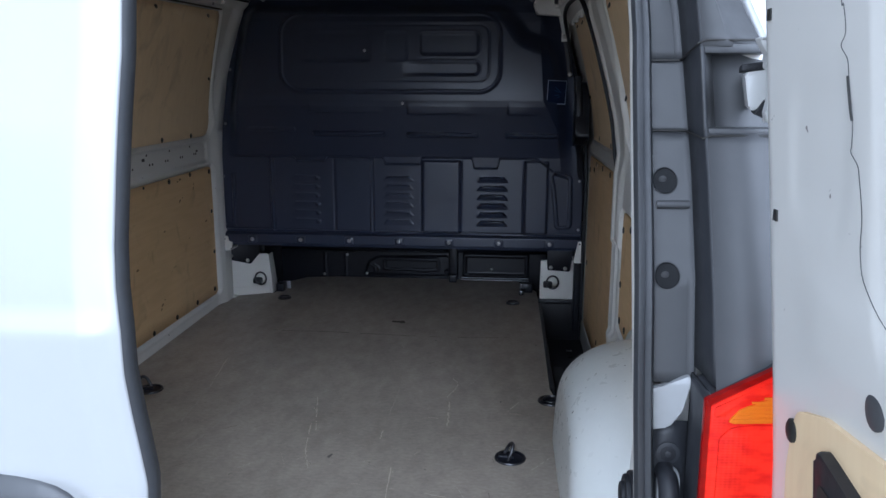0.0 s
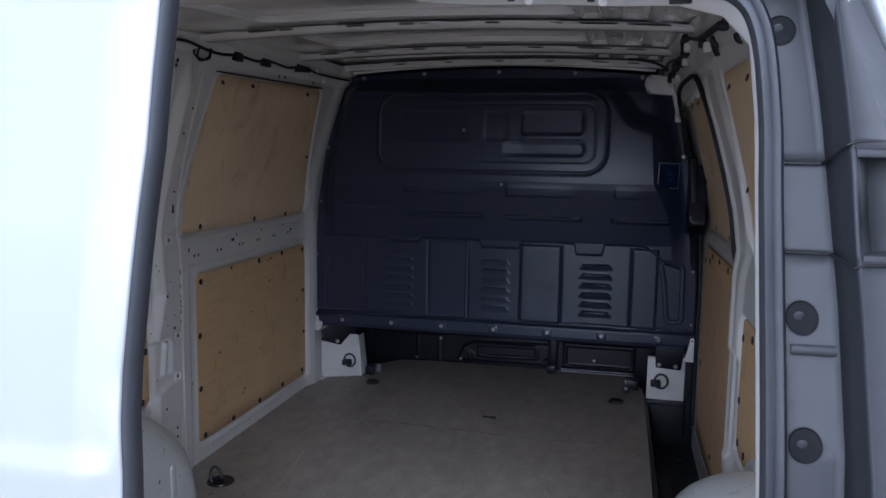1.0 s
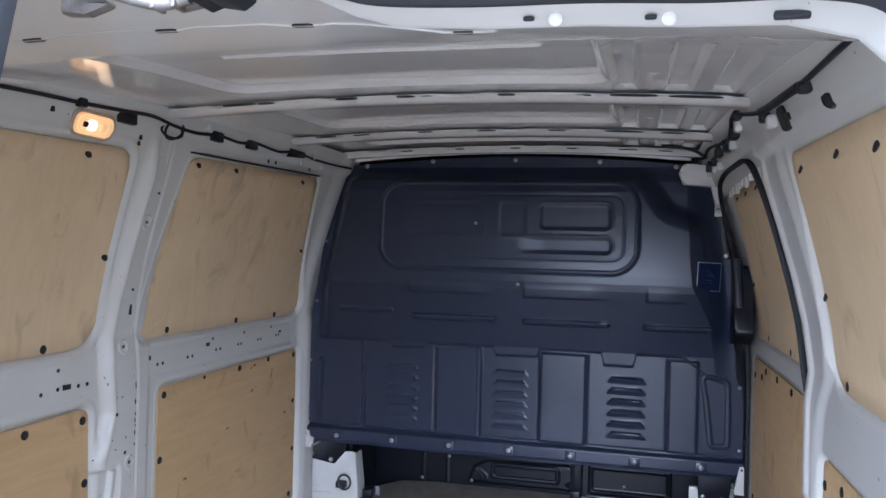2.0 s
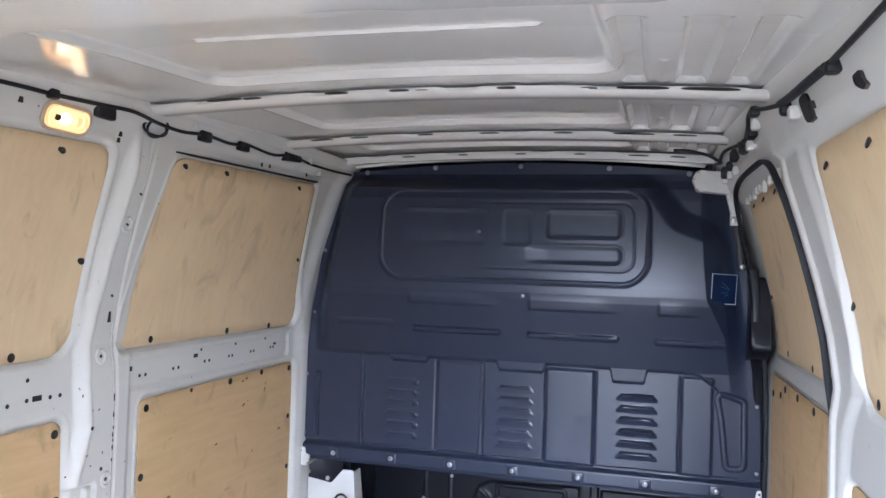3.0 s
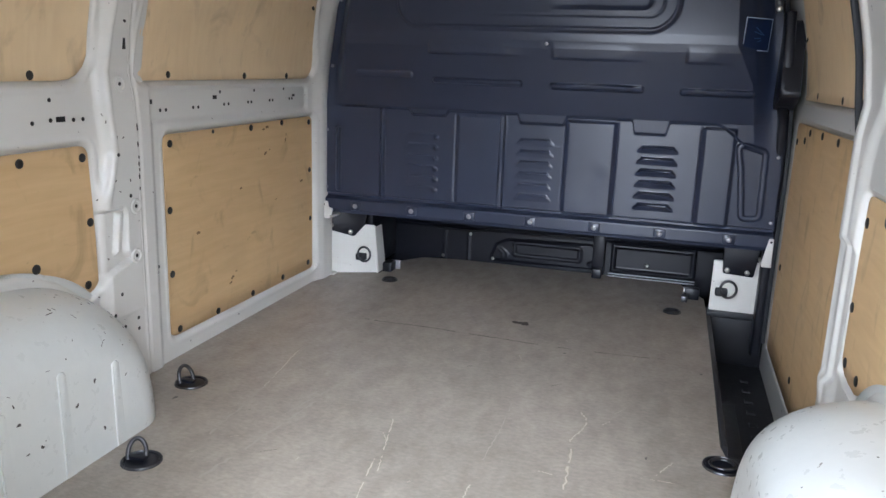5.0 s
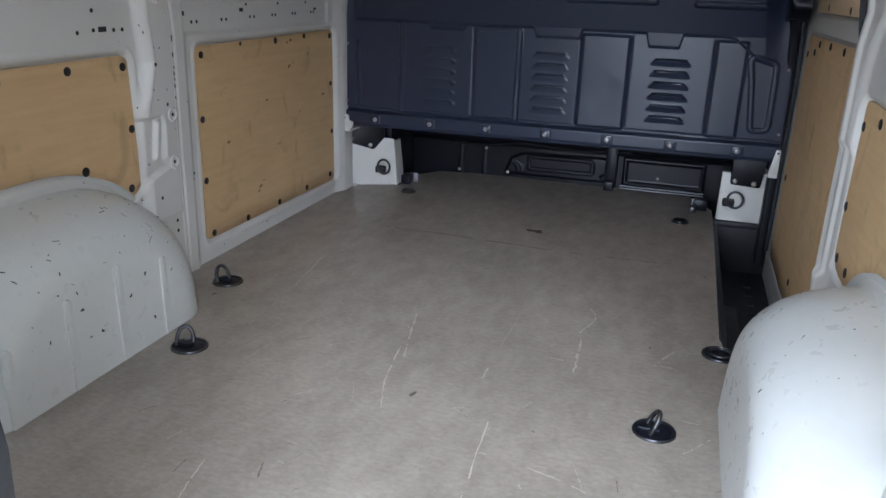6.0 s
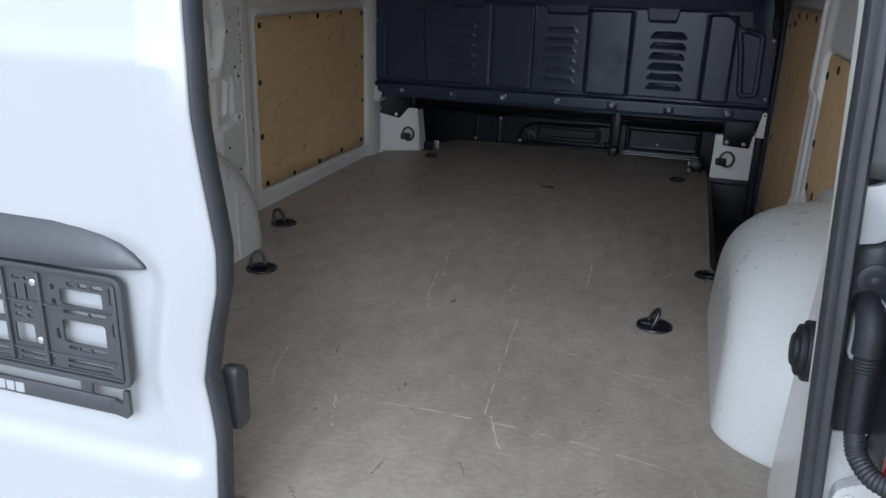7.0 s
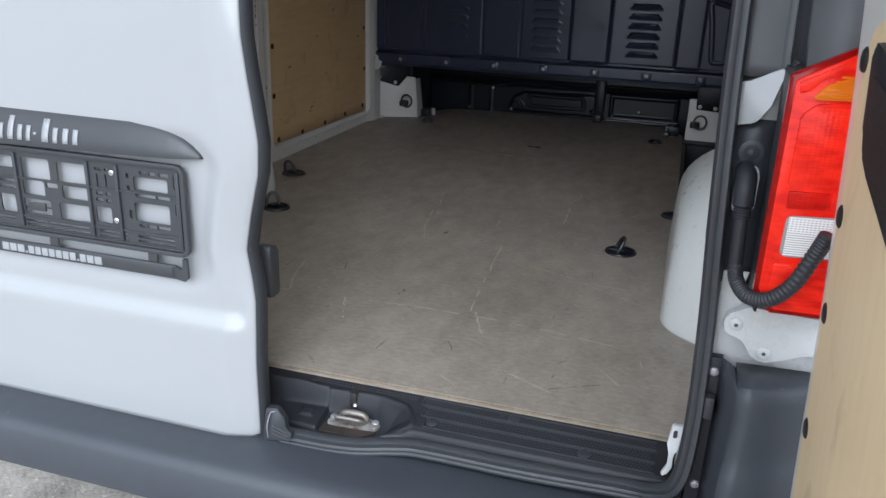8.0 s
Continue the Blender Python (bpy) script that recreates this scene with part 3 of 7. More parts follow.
def wheel_arch(side):
    ob = thing("wheel_arch", "white painted wheel arch with chipped and scratched paint", "wheel arch", "structure", at=(side * 0.75, 1.05, FLOOR_Z))
    nu, nv = 121, 40
    verts = []
    for i in range(nu):
        th = math.pi * i / (nu - 1)
        c, s = math.cos(th), math.sin(th)
        e = 2 / 2.6
        by, bz = 0.415 * abs(c) ** e * (1 if c > 0 else -1), 0.365 * abs(s) ** e
        for j in range(nv):
            q = j / (nv - 1)
            if q < 0.72:
                f = q / 0.72
                shrink, depth = 1 - 0.36 * (1 - math.cos(f * math.pi / 2)), math.sin(f * math.pi / 2)
            else:
                f = (q - 0.72) / 0.28
                shrink, depth = 0.64 * (1 - f), 1.0
            y, z = 1.055 + by * shrink, 0.55 + bz * shrink
            x = 0.862 - 0.226 * depth
            x += 0.010 * depth * (z - 0.56) / 0.3
            verts.append((side * x, y, z))
    sheet("shell", verts, nu, nv, WHITE_ARCH, ob, thick=0.003, flip=side > 0, smooth=60)
    for yc, top in ((0.775, 0.72), (0.935, 0.76), (1.085, 0.785), (1.237, 0.755)) if side < 0 else ():
        o = rounded([(yc - 0.013, 0.562), (yc + 0.013, 0.562), (yc + 0.011, top), (yc - 0.011, top)], [0.001, 0.001, 0.011, 0.011], 5)
        prism("pressed_rib", o, lambda a, b, d: (side * (0.6365 + 0.0333 * (b - 0.56) - d), a, b), -0.002, 0.0042, WHITE_ARCH, ob, 0.0034)
    lip = [(side * 0.845, 1.055 + 0.432 * (1 if math.cos(a) > 0 else -1) * abs(math.cos(a)) ** (2 / 2.6), 0.55 + 0.380 * abs(math.sin(a)) ** (2 / 2.6)) for a in np.linspace(0.02, math.pi - 0.02, 48)]
    sweep("weld_flange", lip, circle(0.011, 8, 1.3, 0.7), WHITE_ARCH, ob, up=(1, 0, 0))
    r = random.Random(31)
    for k in range(46 if side < 0 else 12):
        i, j = r.randint(14, nu - 16), r.randint(7, 27)
        p = Vector(verts[i * nv + j])
        normal = (Vector(verts[(i + 1) * nv + j]) - p).cross(Vector(verts[i * nv + j + 1]) - p).normalized()
        if normal.x * side > 0:
            normal.negate()
        place_mesh("paint_chip", CHIP_ARCH[2 + k % 4], ob, tuple(p - normal * 0.0002), tuple(normal), spin=r.uniform(0, 180), scale=r.uniform(0.5, 1.25))
    for k, (y, z) in enumerate(((0.973, 0.723), (1.269, 0.712), (1.174, 0.733), (0.966, 0.763), (1.022, 0.656), (0.986, 0.657), (1.12, 0.70), (0.88, 0.69), (1.19, 0.62)) if side < 0 else ()):
        place_mesh("paint_chip", CHIP_ARCH[k % 2], ob, (side * (0.6362 + 0.0333 * (z - 0.56)), y, z), (-side, 0, 0.03), spin=37 * k)
    return ob


CHIP_ARCH = [chip_mesh(0.0085, 0.0045, 21), chip_mesh(0.0060, 0.0025, 22), chip_mesh(0.0050, 0.0016, 23), chip_mesh(0.0075, 0.0012, 24), chip_mesh(0.0030, 0.0022, 25), chip_mesh(0.0110, 0.0014, 26)]
wheel_arch(-1)
wheel_arch(1)

# ---- side walls ----
PLUG_MESH = disc_mesh("plug", 0.0105, 0.004, PLUG)
HOLE_MESH = disc_mesh("hole", 0.0050, 0.0012, PLUG, 10)
RIVET_MESH = disc_mesh("rivet", 0.0095, 0.005, RIVET)
BOLT_MESH = disc_mesh("bolt", 0.010, 0.007, ZINC, 6)


def wall_point(side, y, z, inset=0.0):
    return (side * (float(half_width(z)) - inset), y, z)


def wall_normal(side, z):
    a, b = float(half_width(z - 0.02)), float(half_width(z + 0.02))
    return Vector((-side, 0, (b - a) / 0.04 * -1)).normalized()


def wall_sheet(name, side, ys, offset, parent, nz, z0=0.50, z1=1.97, material=None):
    yy, zz = np.meshgrid(ys, np.linspace(z0, z1, nz), indexing="ij")
    xx = side * (half_width(zz) - offset(yy, zz))
    verts = np.stack([xx, yy, zz], -1).reshape(-1, 3).tolist()
    return sheet(name, verts, len(ys), nz, material or WHITE_IN, parent, thick=0.002, flip=side > 0)


def recess(yy, zz, outline, depth, soft=0.012):
    return depth * (1 - step(sd_poly(yy, zz, outline), -0.002, soft))


POCKET = rounded([(1.395, 1.030), (1.512, 1.032), (1.522, 1.018), (1.520, 0.918), (1.548, 0.896), (1.492, 0.884), (1.425, 0.862), (1.395, 0.86)], 0.012)
BLADE = rounded([(1.494, 1.022), (1.518, 1.024), (1.502, 0.926), (1.478, 0.914)], 0.006)


def left_offset(yy, zz):
    off = np.full(yy.shape, 0.009)
    fade = 1 - step(zz, 1.76, 1.89)
    # the post is one sheet lapped over the next: a soft shoulder behind, a thin edge ahead
    ahead = np.interp(zz, [0.56, 0.88, 1.23, 1.40, 1.60, 1.90], [1.578, 1.574, 1.575, 1.560, 1.545, 1.535])
    behind = np.interp(zz, [0.56, 1.06, 1.17, 1.28, 1.38, 1.50], [1.425, 1.430, 1.462, 1.448, 1.452, 1.462])
    post = step(yy, behind, behind + 0.030) * (1 - step(yy, ahead - 0.002, ahead + 0.004))
    off += 0.021 * post * fade
    off += 0.008 * (1 - step(np.abs(yy - behind - 0.028), 0.004, 0.016)) * step(zz, 1.02, 1.10) * fade
    # rolled flange beside the front boards
    off += 0.010 * step(yy, ahead + 0.004, ahead + 0.014) * (1 - step(yy, 1.640, 1.668)) * fade
    off -= 0.004 * (1 - step(np.abs(yy - ahead - 0.024), 0.003, 0.008)) * fade
    off -= 0.016 * (1 - step(sd_poly(yy, zz, POCKET), -0.006, 0.004))
    off += 0.013 * (1 - step(sd_poly(yy, zz, BLADE), -0.006, 0.003))
    off -= 0.004 * step(yy, 1.40, 1.41) * (1 - step(zz, 0.752, 0.758)) * (1 - step(yy, ahead - 0.004, ahead))
    off += 0.022 * step(yy, 2.60, 2.67)
    off -= 0.008 * (1 - step(sd_box(yy, zz, 1.655, 2.56, 1.235, 1.318, 0.016), -0.002, 0.008))
    for o in (PANEL_FRONT_LOW, PANEL_FRONT_UP, PANEL_REAR_UP, PANEL_REAR_LOW):
        off -= recess(yy, zz, o, 0.014, 0.009)
        off += 0.0025 * (1 - step(np.abs(sd_poly(yy, zz, o) - 0.016), 0.003, 0.008)) * (1 - post)
    off += 0.012 * step(zz, 1.885, 1.905) - 0.006 * step(zz, 1.925, 1.935)
    return off


wall_l = thing("wall_left", "white painted pressed-steel side wall with holes and posts", "wall", "structure", at=(-0.85, 1.5, FLOOR_Z))
wall_sheet("inner_skin", -1, np.concatenate([np.linspace(0.36, 1.37, 80), np.linspace(1.38, 1.72, 120), np.linspace(1.73, 2.74, 130)]), left_offset, wall_l, 270)

DOOR_LOW = rounded([(1.735, 0.50), (2.66, 0.50), (2.64, 1.272), (1.735, 1.276)], 0.03)
DOOR_UP = rounded([(1.775, 1.340), (2.62, 1.338), (2.44, 1.812), (1.745, 1.808)], [0.03, 0.03, 0.05, 0.06])
RIGHT_REAR_UP = rounded([(0.45, 1.338), (1.500, 1.345), (1.415, 1.808), (0.45, 1.775)], [0.03, 0.09, 0.05, 0.05])
RIGHT_REAR_LOW = rear_low_outline(1.565, 0.83)


def right_offset(yy, zz):
    off = np.full(yy.shape, 0.009)
    fade = 1 - step(zz, 1.76, 1.89)
    front = 1.44 + 0.10 * step(-zz, -1.5, -1.2)
    post = step(yy, front, front + 0.05) * (1 - step(yy, 1.655, 1.682))
    off += 0.012 * post * fade
    off += 0.008 * (1 - step(np.abs(yy - 1.63), 0.008, 0.026)) * step(zz, 0.7, 0.8) * fade
    off -= 0.016 * step(yy, 1.685, 1.70) * (1 - step(zz, 1.830, 1.85))
    off -= 0.014 * (1 - step(sd_box(yy, zz, 1.575, 1.640, 0.80, 1.08, 0.02), -0.004, 0.02))
    for o in (DOOR_LOW, DOOR_UP, RIGHT_REAR_UP, RIGHT_REAR_LOW):
        off -= recess(yy, zz, o, 0.013)
    off += 0.014 * step(zz, 1.817 - 0.04 * step(-yy, -1.2, -0.6), 1.832 - 0.04 * step(-yy, -1.2, -0.6))
    return off




CHIPS = [chip_mesh(0.0022, 0.0085, 3), chip_mesh(0.0016, 0.0055, 5), chip_mesh(0.0070, 0.0022, 8), chip_mesh(0.0110, 0.0040, 12)]
for k, (y, z) in enumerate(((1.574, 1.230), (1.5745, 1.222), (1.574, 1.185), (1.575, 1.152), (1.574, 1.136), (1.575, 1.121), (1.574, 1.104), (1.573, 1.073))):
    place_mesh("paint_chip", CHIPS[k % 2], wall_l, (-0.8130, y, z), (1, 0, 0))
for k, (y, z) in enumerate(((1.496, 1.207), (1.522, 1.205), (1.470, 1.246), (1.478, 1.103), (1.425, 0.823), (1.440, 1.062), (1.500, 1.075), (1.540, 1.098), (2.060, 0.590), (1.650, 0.831))):
    off = float(left_offset(np.array([[y]]), np.array([[z]]))[0, 0])
    place_mesh("paint_chip", CHIPS[2 if k % 3 else 1], wall_l, wall_point(-1, y, z, off + 0.0004), wall_normal(-1, z), spin=40 * k)
wall_r = thing("wall_right", "white painted pressed-steel side wall around the sliding door", "wall", "structure", at=(0.85, 1.5, FLOOR_Z))
wall_sheet("inner_skin", 1, np.concatenate([np.linspace(0.37, 1.39, 100), np.linspace(1.40, 1.74, 110), np.linspace(1.75, 3.05, 120)]), right_offset, wall_r, 270, z0=0.34)


def inner_x(side, y, z):
    """The wall's inner surface, as a signed x."""
    off = (left_offset if side < 0 else right_offset)(np.array([[float(y)]]), np.array([[float(z)]]))[0, 0]
    return side * (float(half_width(z)) - float(off))




def plate_on_wall(name, side, outline, inset, parent, material, columns=46, rows=12, thick=0.005):
    """A thin board that follows the wall, cut to an outline in (y, z)."""
    ys = [p[0] for p in outline]
    lo, hi = min(ys) + 0.003, max(ys) - 0.003
    t = np.linspace(0, 1, columns)
    cols = lo + (hi - lo) * (0.5 - 0.5 * np.cos(np.pi * t))
    verts = []
    n = len(outline)
    for y in cols:
        zs = []
        for i in range(n):
            (a, p), (b, q) = outline[i], outline[(i + 1) % n]
            if (a <= y) != (b <= y):
                zs.append(p + (q - p) * (y - a) / (b - a))
        zb, zt = min(zs) + 0.003, max(zs) - 0.003
        for k in range(rows):
            z = zb + (zt - zb) * k / (rows - 1)
            verts.append((side * (float(half_width(z)) - inset), float(y), z))
    return sheet(name, verts, columns, rows, material, parent, thick=thick, flip=side > 0, smooth=30)


def panel(side, outline, screws, label, material, inset=0.004):
    ys, zs = [p[0] for p in outline], [p[1] for p in outline]
    ob = thing("plywood_panel", label, "panel", group="plywood lining panels", at=(side * 0.84, sum(ys) / len(ys), min(zs)))
    board = plate_on_wall("board", side, outline, inset, ob, material)
    for y, z, *r in screws:
        place_mesh("screw_plug", PLUG_MESH, board, wall_point(side, y, z, inset - 0.0005), wall_normal(side, z), scale=r[0] if r else 1.0)
    return ob


panel(-1, PANEL_FRONT_LOW, [(1.74, 1.171), (1.951, 1.190, 0.6), (2.169, 1.188), (2.376, 1.193, 0.9), (2.586, 1.184), (2.591, 1.004, 0.9), (2.596, 0.816, 0.9),
                            (2.576, 0.645), (2.372, 0.636), (2.160, 0.633), (1.949, 0.632), (1.751, 0.637), (1.727, 0.806), (1.728, 0.988)],
      "stained birch plywood lining board low on the side wall", PLY)
panel(-1, PANEL_FRONT_UP, [(1.707, 1.822), (1.908, 1.829), (2.375, 1.838), (2.545, 1.59, 0.9), (2.424, 1.352), (2.144, 1.352), (1.753, 1.355), (1.614, 1.585, 0.7)],
      "birch plywood lining board on the upper side wall", PLY_V)
panel(-1, PANEL_REAR_UP, [(1.276, 1.797), (1.430, 1.564), (1.279, 1.352), (0.80, 1.785), (0.80, 1.352), (0.50, 1.60)],
      "birch plywood lining board beside the rear post", PLY_V)
panel(-1, PANEL_REAR_LOW, [(1.226, 1.170), (1.409, 1.165), (1.421, 1.010), (1.400, 0.860), (1.247, 0.935, 1.1), (1.03, 1.165), (0.86, 1.16), (0.70, 1.10)],
      "birch plywood lining board cut round the wheel arch", PLY)
panel(1, RIGHT_REAR_UP, [(1.351, 1.770), (1.09, 1.765), (1.455, 1.53), (1.40, 1.365), (0.90, 1.75), (0.75, 1.36), (0.50, 1.70)],
      "birch plywood lining board behind the sliding door post", PLY_V)
panel(1, RIGHT_REAR_LOW, [(1.535, 1.140), (1.40, 1.165), (1.545, 0.97), (1.53, 0.86), (1.43, 0.86), (1.10, 1.165), (0.90, 1.16)],
      "birch plywood lining board above the wheel arch", PLY)
panel(1, DOOR_LOW, [(2.607, 1.211), (2.462, 1.225), (2.383, 1.253), (2.184, 1.258), (1.967, 1.258), (1.778, 1.255), (1.765, 0.758), (2.152, 0.58), (1.765, 0.60), (2.60, 0.8)],
      "birch plywood board on the lower sliding door", PLY, -0.006)
panel(1, DOOR_UP, [(2.35, 1.79, 0.9), (2.15, 1.79), (1.95, 1.79), (1.80, 1.355), (2.02, 1.355), (2.38, 1.358), (2.53, 1.52, 0.9)],
      "birch plywood board on the upper sliding door", PLY_V, -0.006)

# dark rub marks on the low front board
RUBS = [chip_mesh(0.020, 0.008, 31), chip_mesh(0.014, 0.005, 32), chip_mesh(0.009, 0.003, 33)]
RUB = surface("dark_rub_mark", (0.27, 0.17, 0.085), 0.7, colour2=(0.19, 0.115, 0.055), scale=50)
for me in RUBS:
    me.materials[0] = RUB
board_low = bpy.data.objects["board"]
for k, (y, z) in enumerate(((2.276, 1.184), (2.250, 1.178), (2.288, 1.107), (2.262, 1.098), (2.402, 1.132), (2.408, 1.150), (2.039, 0.720), (2.026, 0.705), (2.06, 0.735), (2.526, 0.971), (2.10, 1.00), (2.33, 0.93), (1.86, 0.90))):
    place_mesh("rub_mark", RUBS[k % 3], board_low, wall_point(-1, y, z, 0.0042), wall_normal(-1, z), spin=75 if k in (4, 5) else 8 * (k % 4), scale=0.8)

# holes and slots in the left wall
for y, z in [(1.710, 1.262), (1.735, 1.262), (1.86, 1.264), (1.885, 1.264), (2.02, 1.268), (2.045, 1.268), (2.16, 1.270), (2.18, 1.270), (2.30, 1.272), (2.32, 1.272),
             (2.44, 1.274), (2.46, 1.274), (2.0, 1.305), (2.2, 1.306), (2.40, 1.308), (1.265, 1.252), (1.317, 1.256), (1.385, 1.254), (1.415, 1.254), (1.317, 1.300),
             (1.525, 1.333), (1.535, 1.481), (1.520, 1.655), (1.492, 1.166), (1.538, 1.059), (1.432, 0.883), (1.485, 0.816), (1.457, 0.768), (1.495, 0.727), (1.547, 0.736),
             (1.547, 0.707), (1.535, 1.73), (1.549, 0.903), (1.556, 1.030), (1.654, 0.846)]:
    off = float(left_offset(np.array([[y]]), np.array([[z]]))[0, 0])
    place_mesh("hole", HOLE_MESH, wall_l, wall_point(-1, y, z, off), wall_normal(-1, z))
for y, z, w, h in [(1.653, 1.286, 0.026, 0.012), (1.970, 1.290, 0.020, 0.011), (2.470, 1.285, 0.018, 0.008), (1.346, 1.257, 0.026, 0.012), (1.540, 1.433, 0.008, 0.036)]:
    off = float(left_offset(np.array([[y]]), np.array([[z]]))[0, 0])
    x = float(half_width(z)) - off
    box("slot", -x - 0.003, -x + 0.0012, y - w / 2, y + w / 2, z - h / 2, z + h / 2, PLUG, wall_l, 0)
for y, z in [(1.556, 1.030), (1.549, 0.903), (1.525, 1.333), (1.52, 1.655)]:
    off = float(left_offset(np.array([[y]]), np.array([[z]]))[0, 0])
    ring = [wall_point(-1, y + 0.016 * math.cos(a), z + 0.016 * math.sin(a), off) for a in np.linspace(0, 2 * math.pi, 17)]
    sweep("raised_hole_rim", ring, circle(0.004, 6), WHITE_IN, wall_l, up=(1, 0, 0))
for y, z, w, h in [(1.262, 1.848, 0.062, 0.040), (0.974, 1.822, 0.036, 0.018), (2.02, 1.905, 0.05, 0.03), (1.22, 1.845, 0.012, 0.012), (0.62, 1.80, 0.03, 0.05)]:
    o = rounded([(y - w / 2, z - h / 2), (y + w / 2, z - h / 2), (y + w / 2, z + h / 2), (y - w / 2, z + h / 2)], min(w, h) * 0.35, 3)
    prism("opening", o, lambda u, v, d: (inner_x(1, u, v) - d, u, v), -0.003, 0.0045, PLUG, wall_r)
prism("shelf_under_panel_top", [(1.640, 1.850), (2.48, 1.872), (2.48, 1.868), (1.640, 1.846)], lambda u, v, d: (-(float(half_width(v)) - d), u, v), 0.0, 0.016, BLACK, wall_l, label="dark gap strip over the board")

# sliding door seal on the right wall
seal = thing("door_seal", "black rubber seal round the sliding door opening", "seal", "structure", at=(0.83, 2.1, FLOOR_Z))
seal_path = [(float(half_width(z)) - float(np.interp(z, [1.22, 1.36], [0.002, 0.026])), y, z) for y, z in ((1.698, 0.50), (1.698, 1.00), (1.698, 1.22), (1.698, 1.36), (1.692, 1.48), (1.690, 1.66), (1.705, 1.775), (1.760, 1.832),
                                                                (1.95, 1.846), (2.30, 1.846), (2.50, 1.80), (2.62, 1.62), (2.69, 1.40), (2.712, 1.15), (2.715, 0.80), (2.715, 0.50))]
sweep("rubber_strip", glide(seal_path, 6), rounded([(-0.005, -0.007), (0.005, -0.007), (0.005, 0.007), (-0.005, 0.007)], 0.003, 3), BLACK, seal, up=(1, 0, 0))
sweep("front_edge_trim", glide([(0.822, 2.735, 0.45), (0.822, 2.735, 1.0), (0.812, 2.70, 1.25), (0.795, 2.64, 1.34), (0.79, 2.58, 1.42), (0.780, 2.60, 1.60)], 6),
      rounded([(-0.030, -0.016), (0.030, -0.016), (0.030, 0.016), (-0.030, 0.016)], 0.010, 3), BLACK_STEEL, seal, up=(1, 0, 0), label="wide black trim at the front of the opening")

for k in range(9):
    y = 1.80 + 0.075 * k + 0.012 * math.sin(k * 5.1)
    x = float(half_width(1.812)) + 0.004
    box("edge_tab", x - 0.012, x + 0.002, y - 0.013 - 0.006 * math.sin(k * 3.3), y + 0.016, 1.800 - 0.006 * math.cos(k * 2.1) - 0.004 * max(k - 6, 0), 1.826 - 0.004 * max(k - 6, 0), WHITE_IN, seal, 0.006, label="white edge tab over the board")

# ---- ceiling ----


def roof_z(x, y):
    """The roof sheet falls towards the rear and a little to the sides."""
    return np.interp(y, [0.5, 0.77, 1.06, 1.48, 2.16, 2.60, 2.95], [1.885, 1.902, 1.930, 1.960, 1.990, 2.006, 2.010]) - 0.024 * (x / 0.70) ** 2


ny, nx = 620, 270
yy, xx = np.meshgrid(np.linspace(0.60, 2.95, ny), np.linspace(-0.72, 0.72, nx), indexing="ij")
zz = roof_z(xx, yy)
for y0, y1, left, bead, bead_x, bead_half in ((0.80, 1.455, -0.415, 1.035, 0.015, 0.278), (1.57, 2.115, -0.46, 1.680, 0.055, 0.265), (2.25, 2.60, -0.50, 2.40, 0.03, 0.27)):
    d = sd_box(xx, yy, left, 0.385, y0 - 0.03, y1 - 0.10, 0.05)
    zz = zz + 0.011 * (1 - step(d, -0.006, 0.008)) - ridge(d - 0.012, 0.012, 0.004)
    zz = zz - ridge(np.hypot(np.maximum(np.abs(xx - bead_x) - bead_half, 0), yy - bead - 0.012 * (1 - ((xx - bead_x) / bead_half) ** 2)), 0.008, 0.005)
    for xb, wide in ((0.425, 0.020), (0.53, 0.024), (0.615, 0.018)):
        zz = zz + 0.013 * (1 - step(sd_box(xx, yy, xb - wide, xb + wide, y0 + 0.16, y1 + 0.02, 0.01), -0.003, 0.004))
    zz = zz - ridge(np.hypot(xx - 0.478, np.maximum(np.abs(yy - (y1 - 0.10)) - 0.10, 0)), 0.008, 0.003)
ceiling_verts = np.stack([xx, yy, zz], -1).reshape(-1, 3).tolist()
faces = [(i * nx + j, i * nx + j + 1, (i + 1) * nx + j + 1, (i + 1) * nx + j) for i in range(ny - 1) for j in range(nx - 1)]


def rib_into(verts, faces, yc, width, drop, half=0.69):
    """A hat-section roof bow hung just under the roof sheet, with scalloped flanges."""
    prof = [(-0.5, 0.0), (-0.42, -0.004), (-0.30, -drop), (0.30, -drop), (0.42, -0.004), (0.5, 0.0), (0.5, 0.003), (-0.5, 0.003)]
    n = 90
    base = len(verts)
    for i in range(n):
        x = -half + 2 * half * i / (n - 1)
        wob = 0.012 if math.sin(x * 21.0) > 0.72 else 0.0
        for k, (a, b) in enumerate(prof):
            dy = -wob if k in (0, 7) else (wob if k in (5, 6) else 0.0)
            verts.append((x, yc + a * width - dy * 0.8, float(roof_z(x, yc)) - 0.012 + b))
    m = len(prof)
    for i in range(n - 1):
        for k in range(m):
            a, b = base + i * m, base + (i + 1) * m
            faces.append((a + k, a + (k + 1) % m, b + (k + 1) % m, b + k))


rib_into(ceiling_verts, faces, 1.515, 0.085, 0.010)
rib_into(ceiling_verts, faces, 2.190, 0.095, 0.012)
rib_into(ceiling_verts, faces, 2.650, 0.070, 0.020, 0.66)
plain = len(faces)
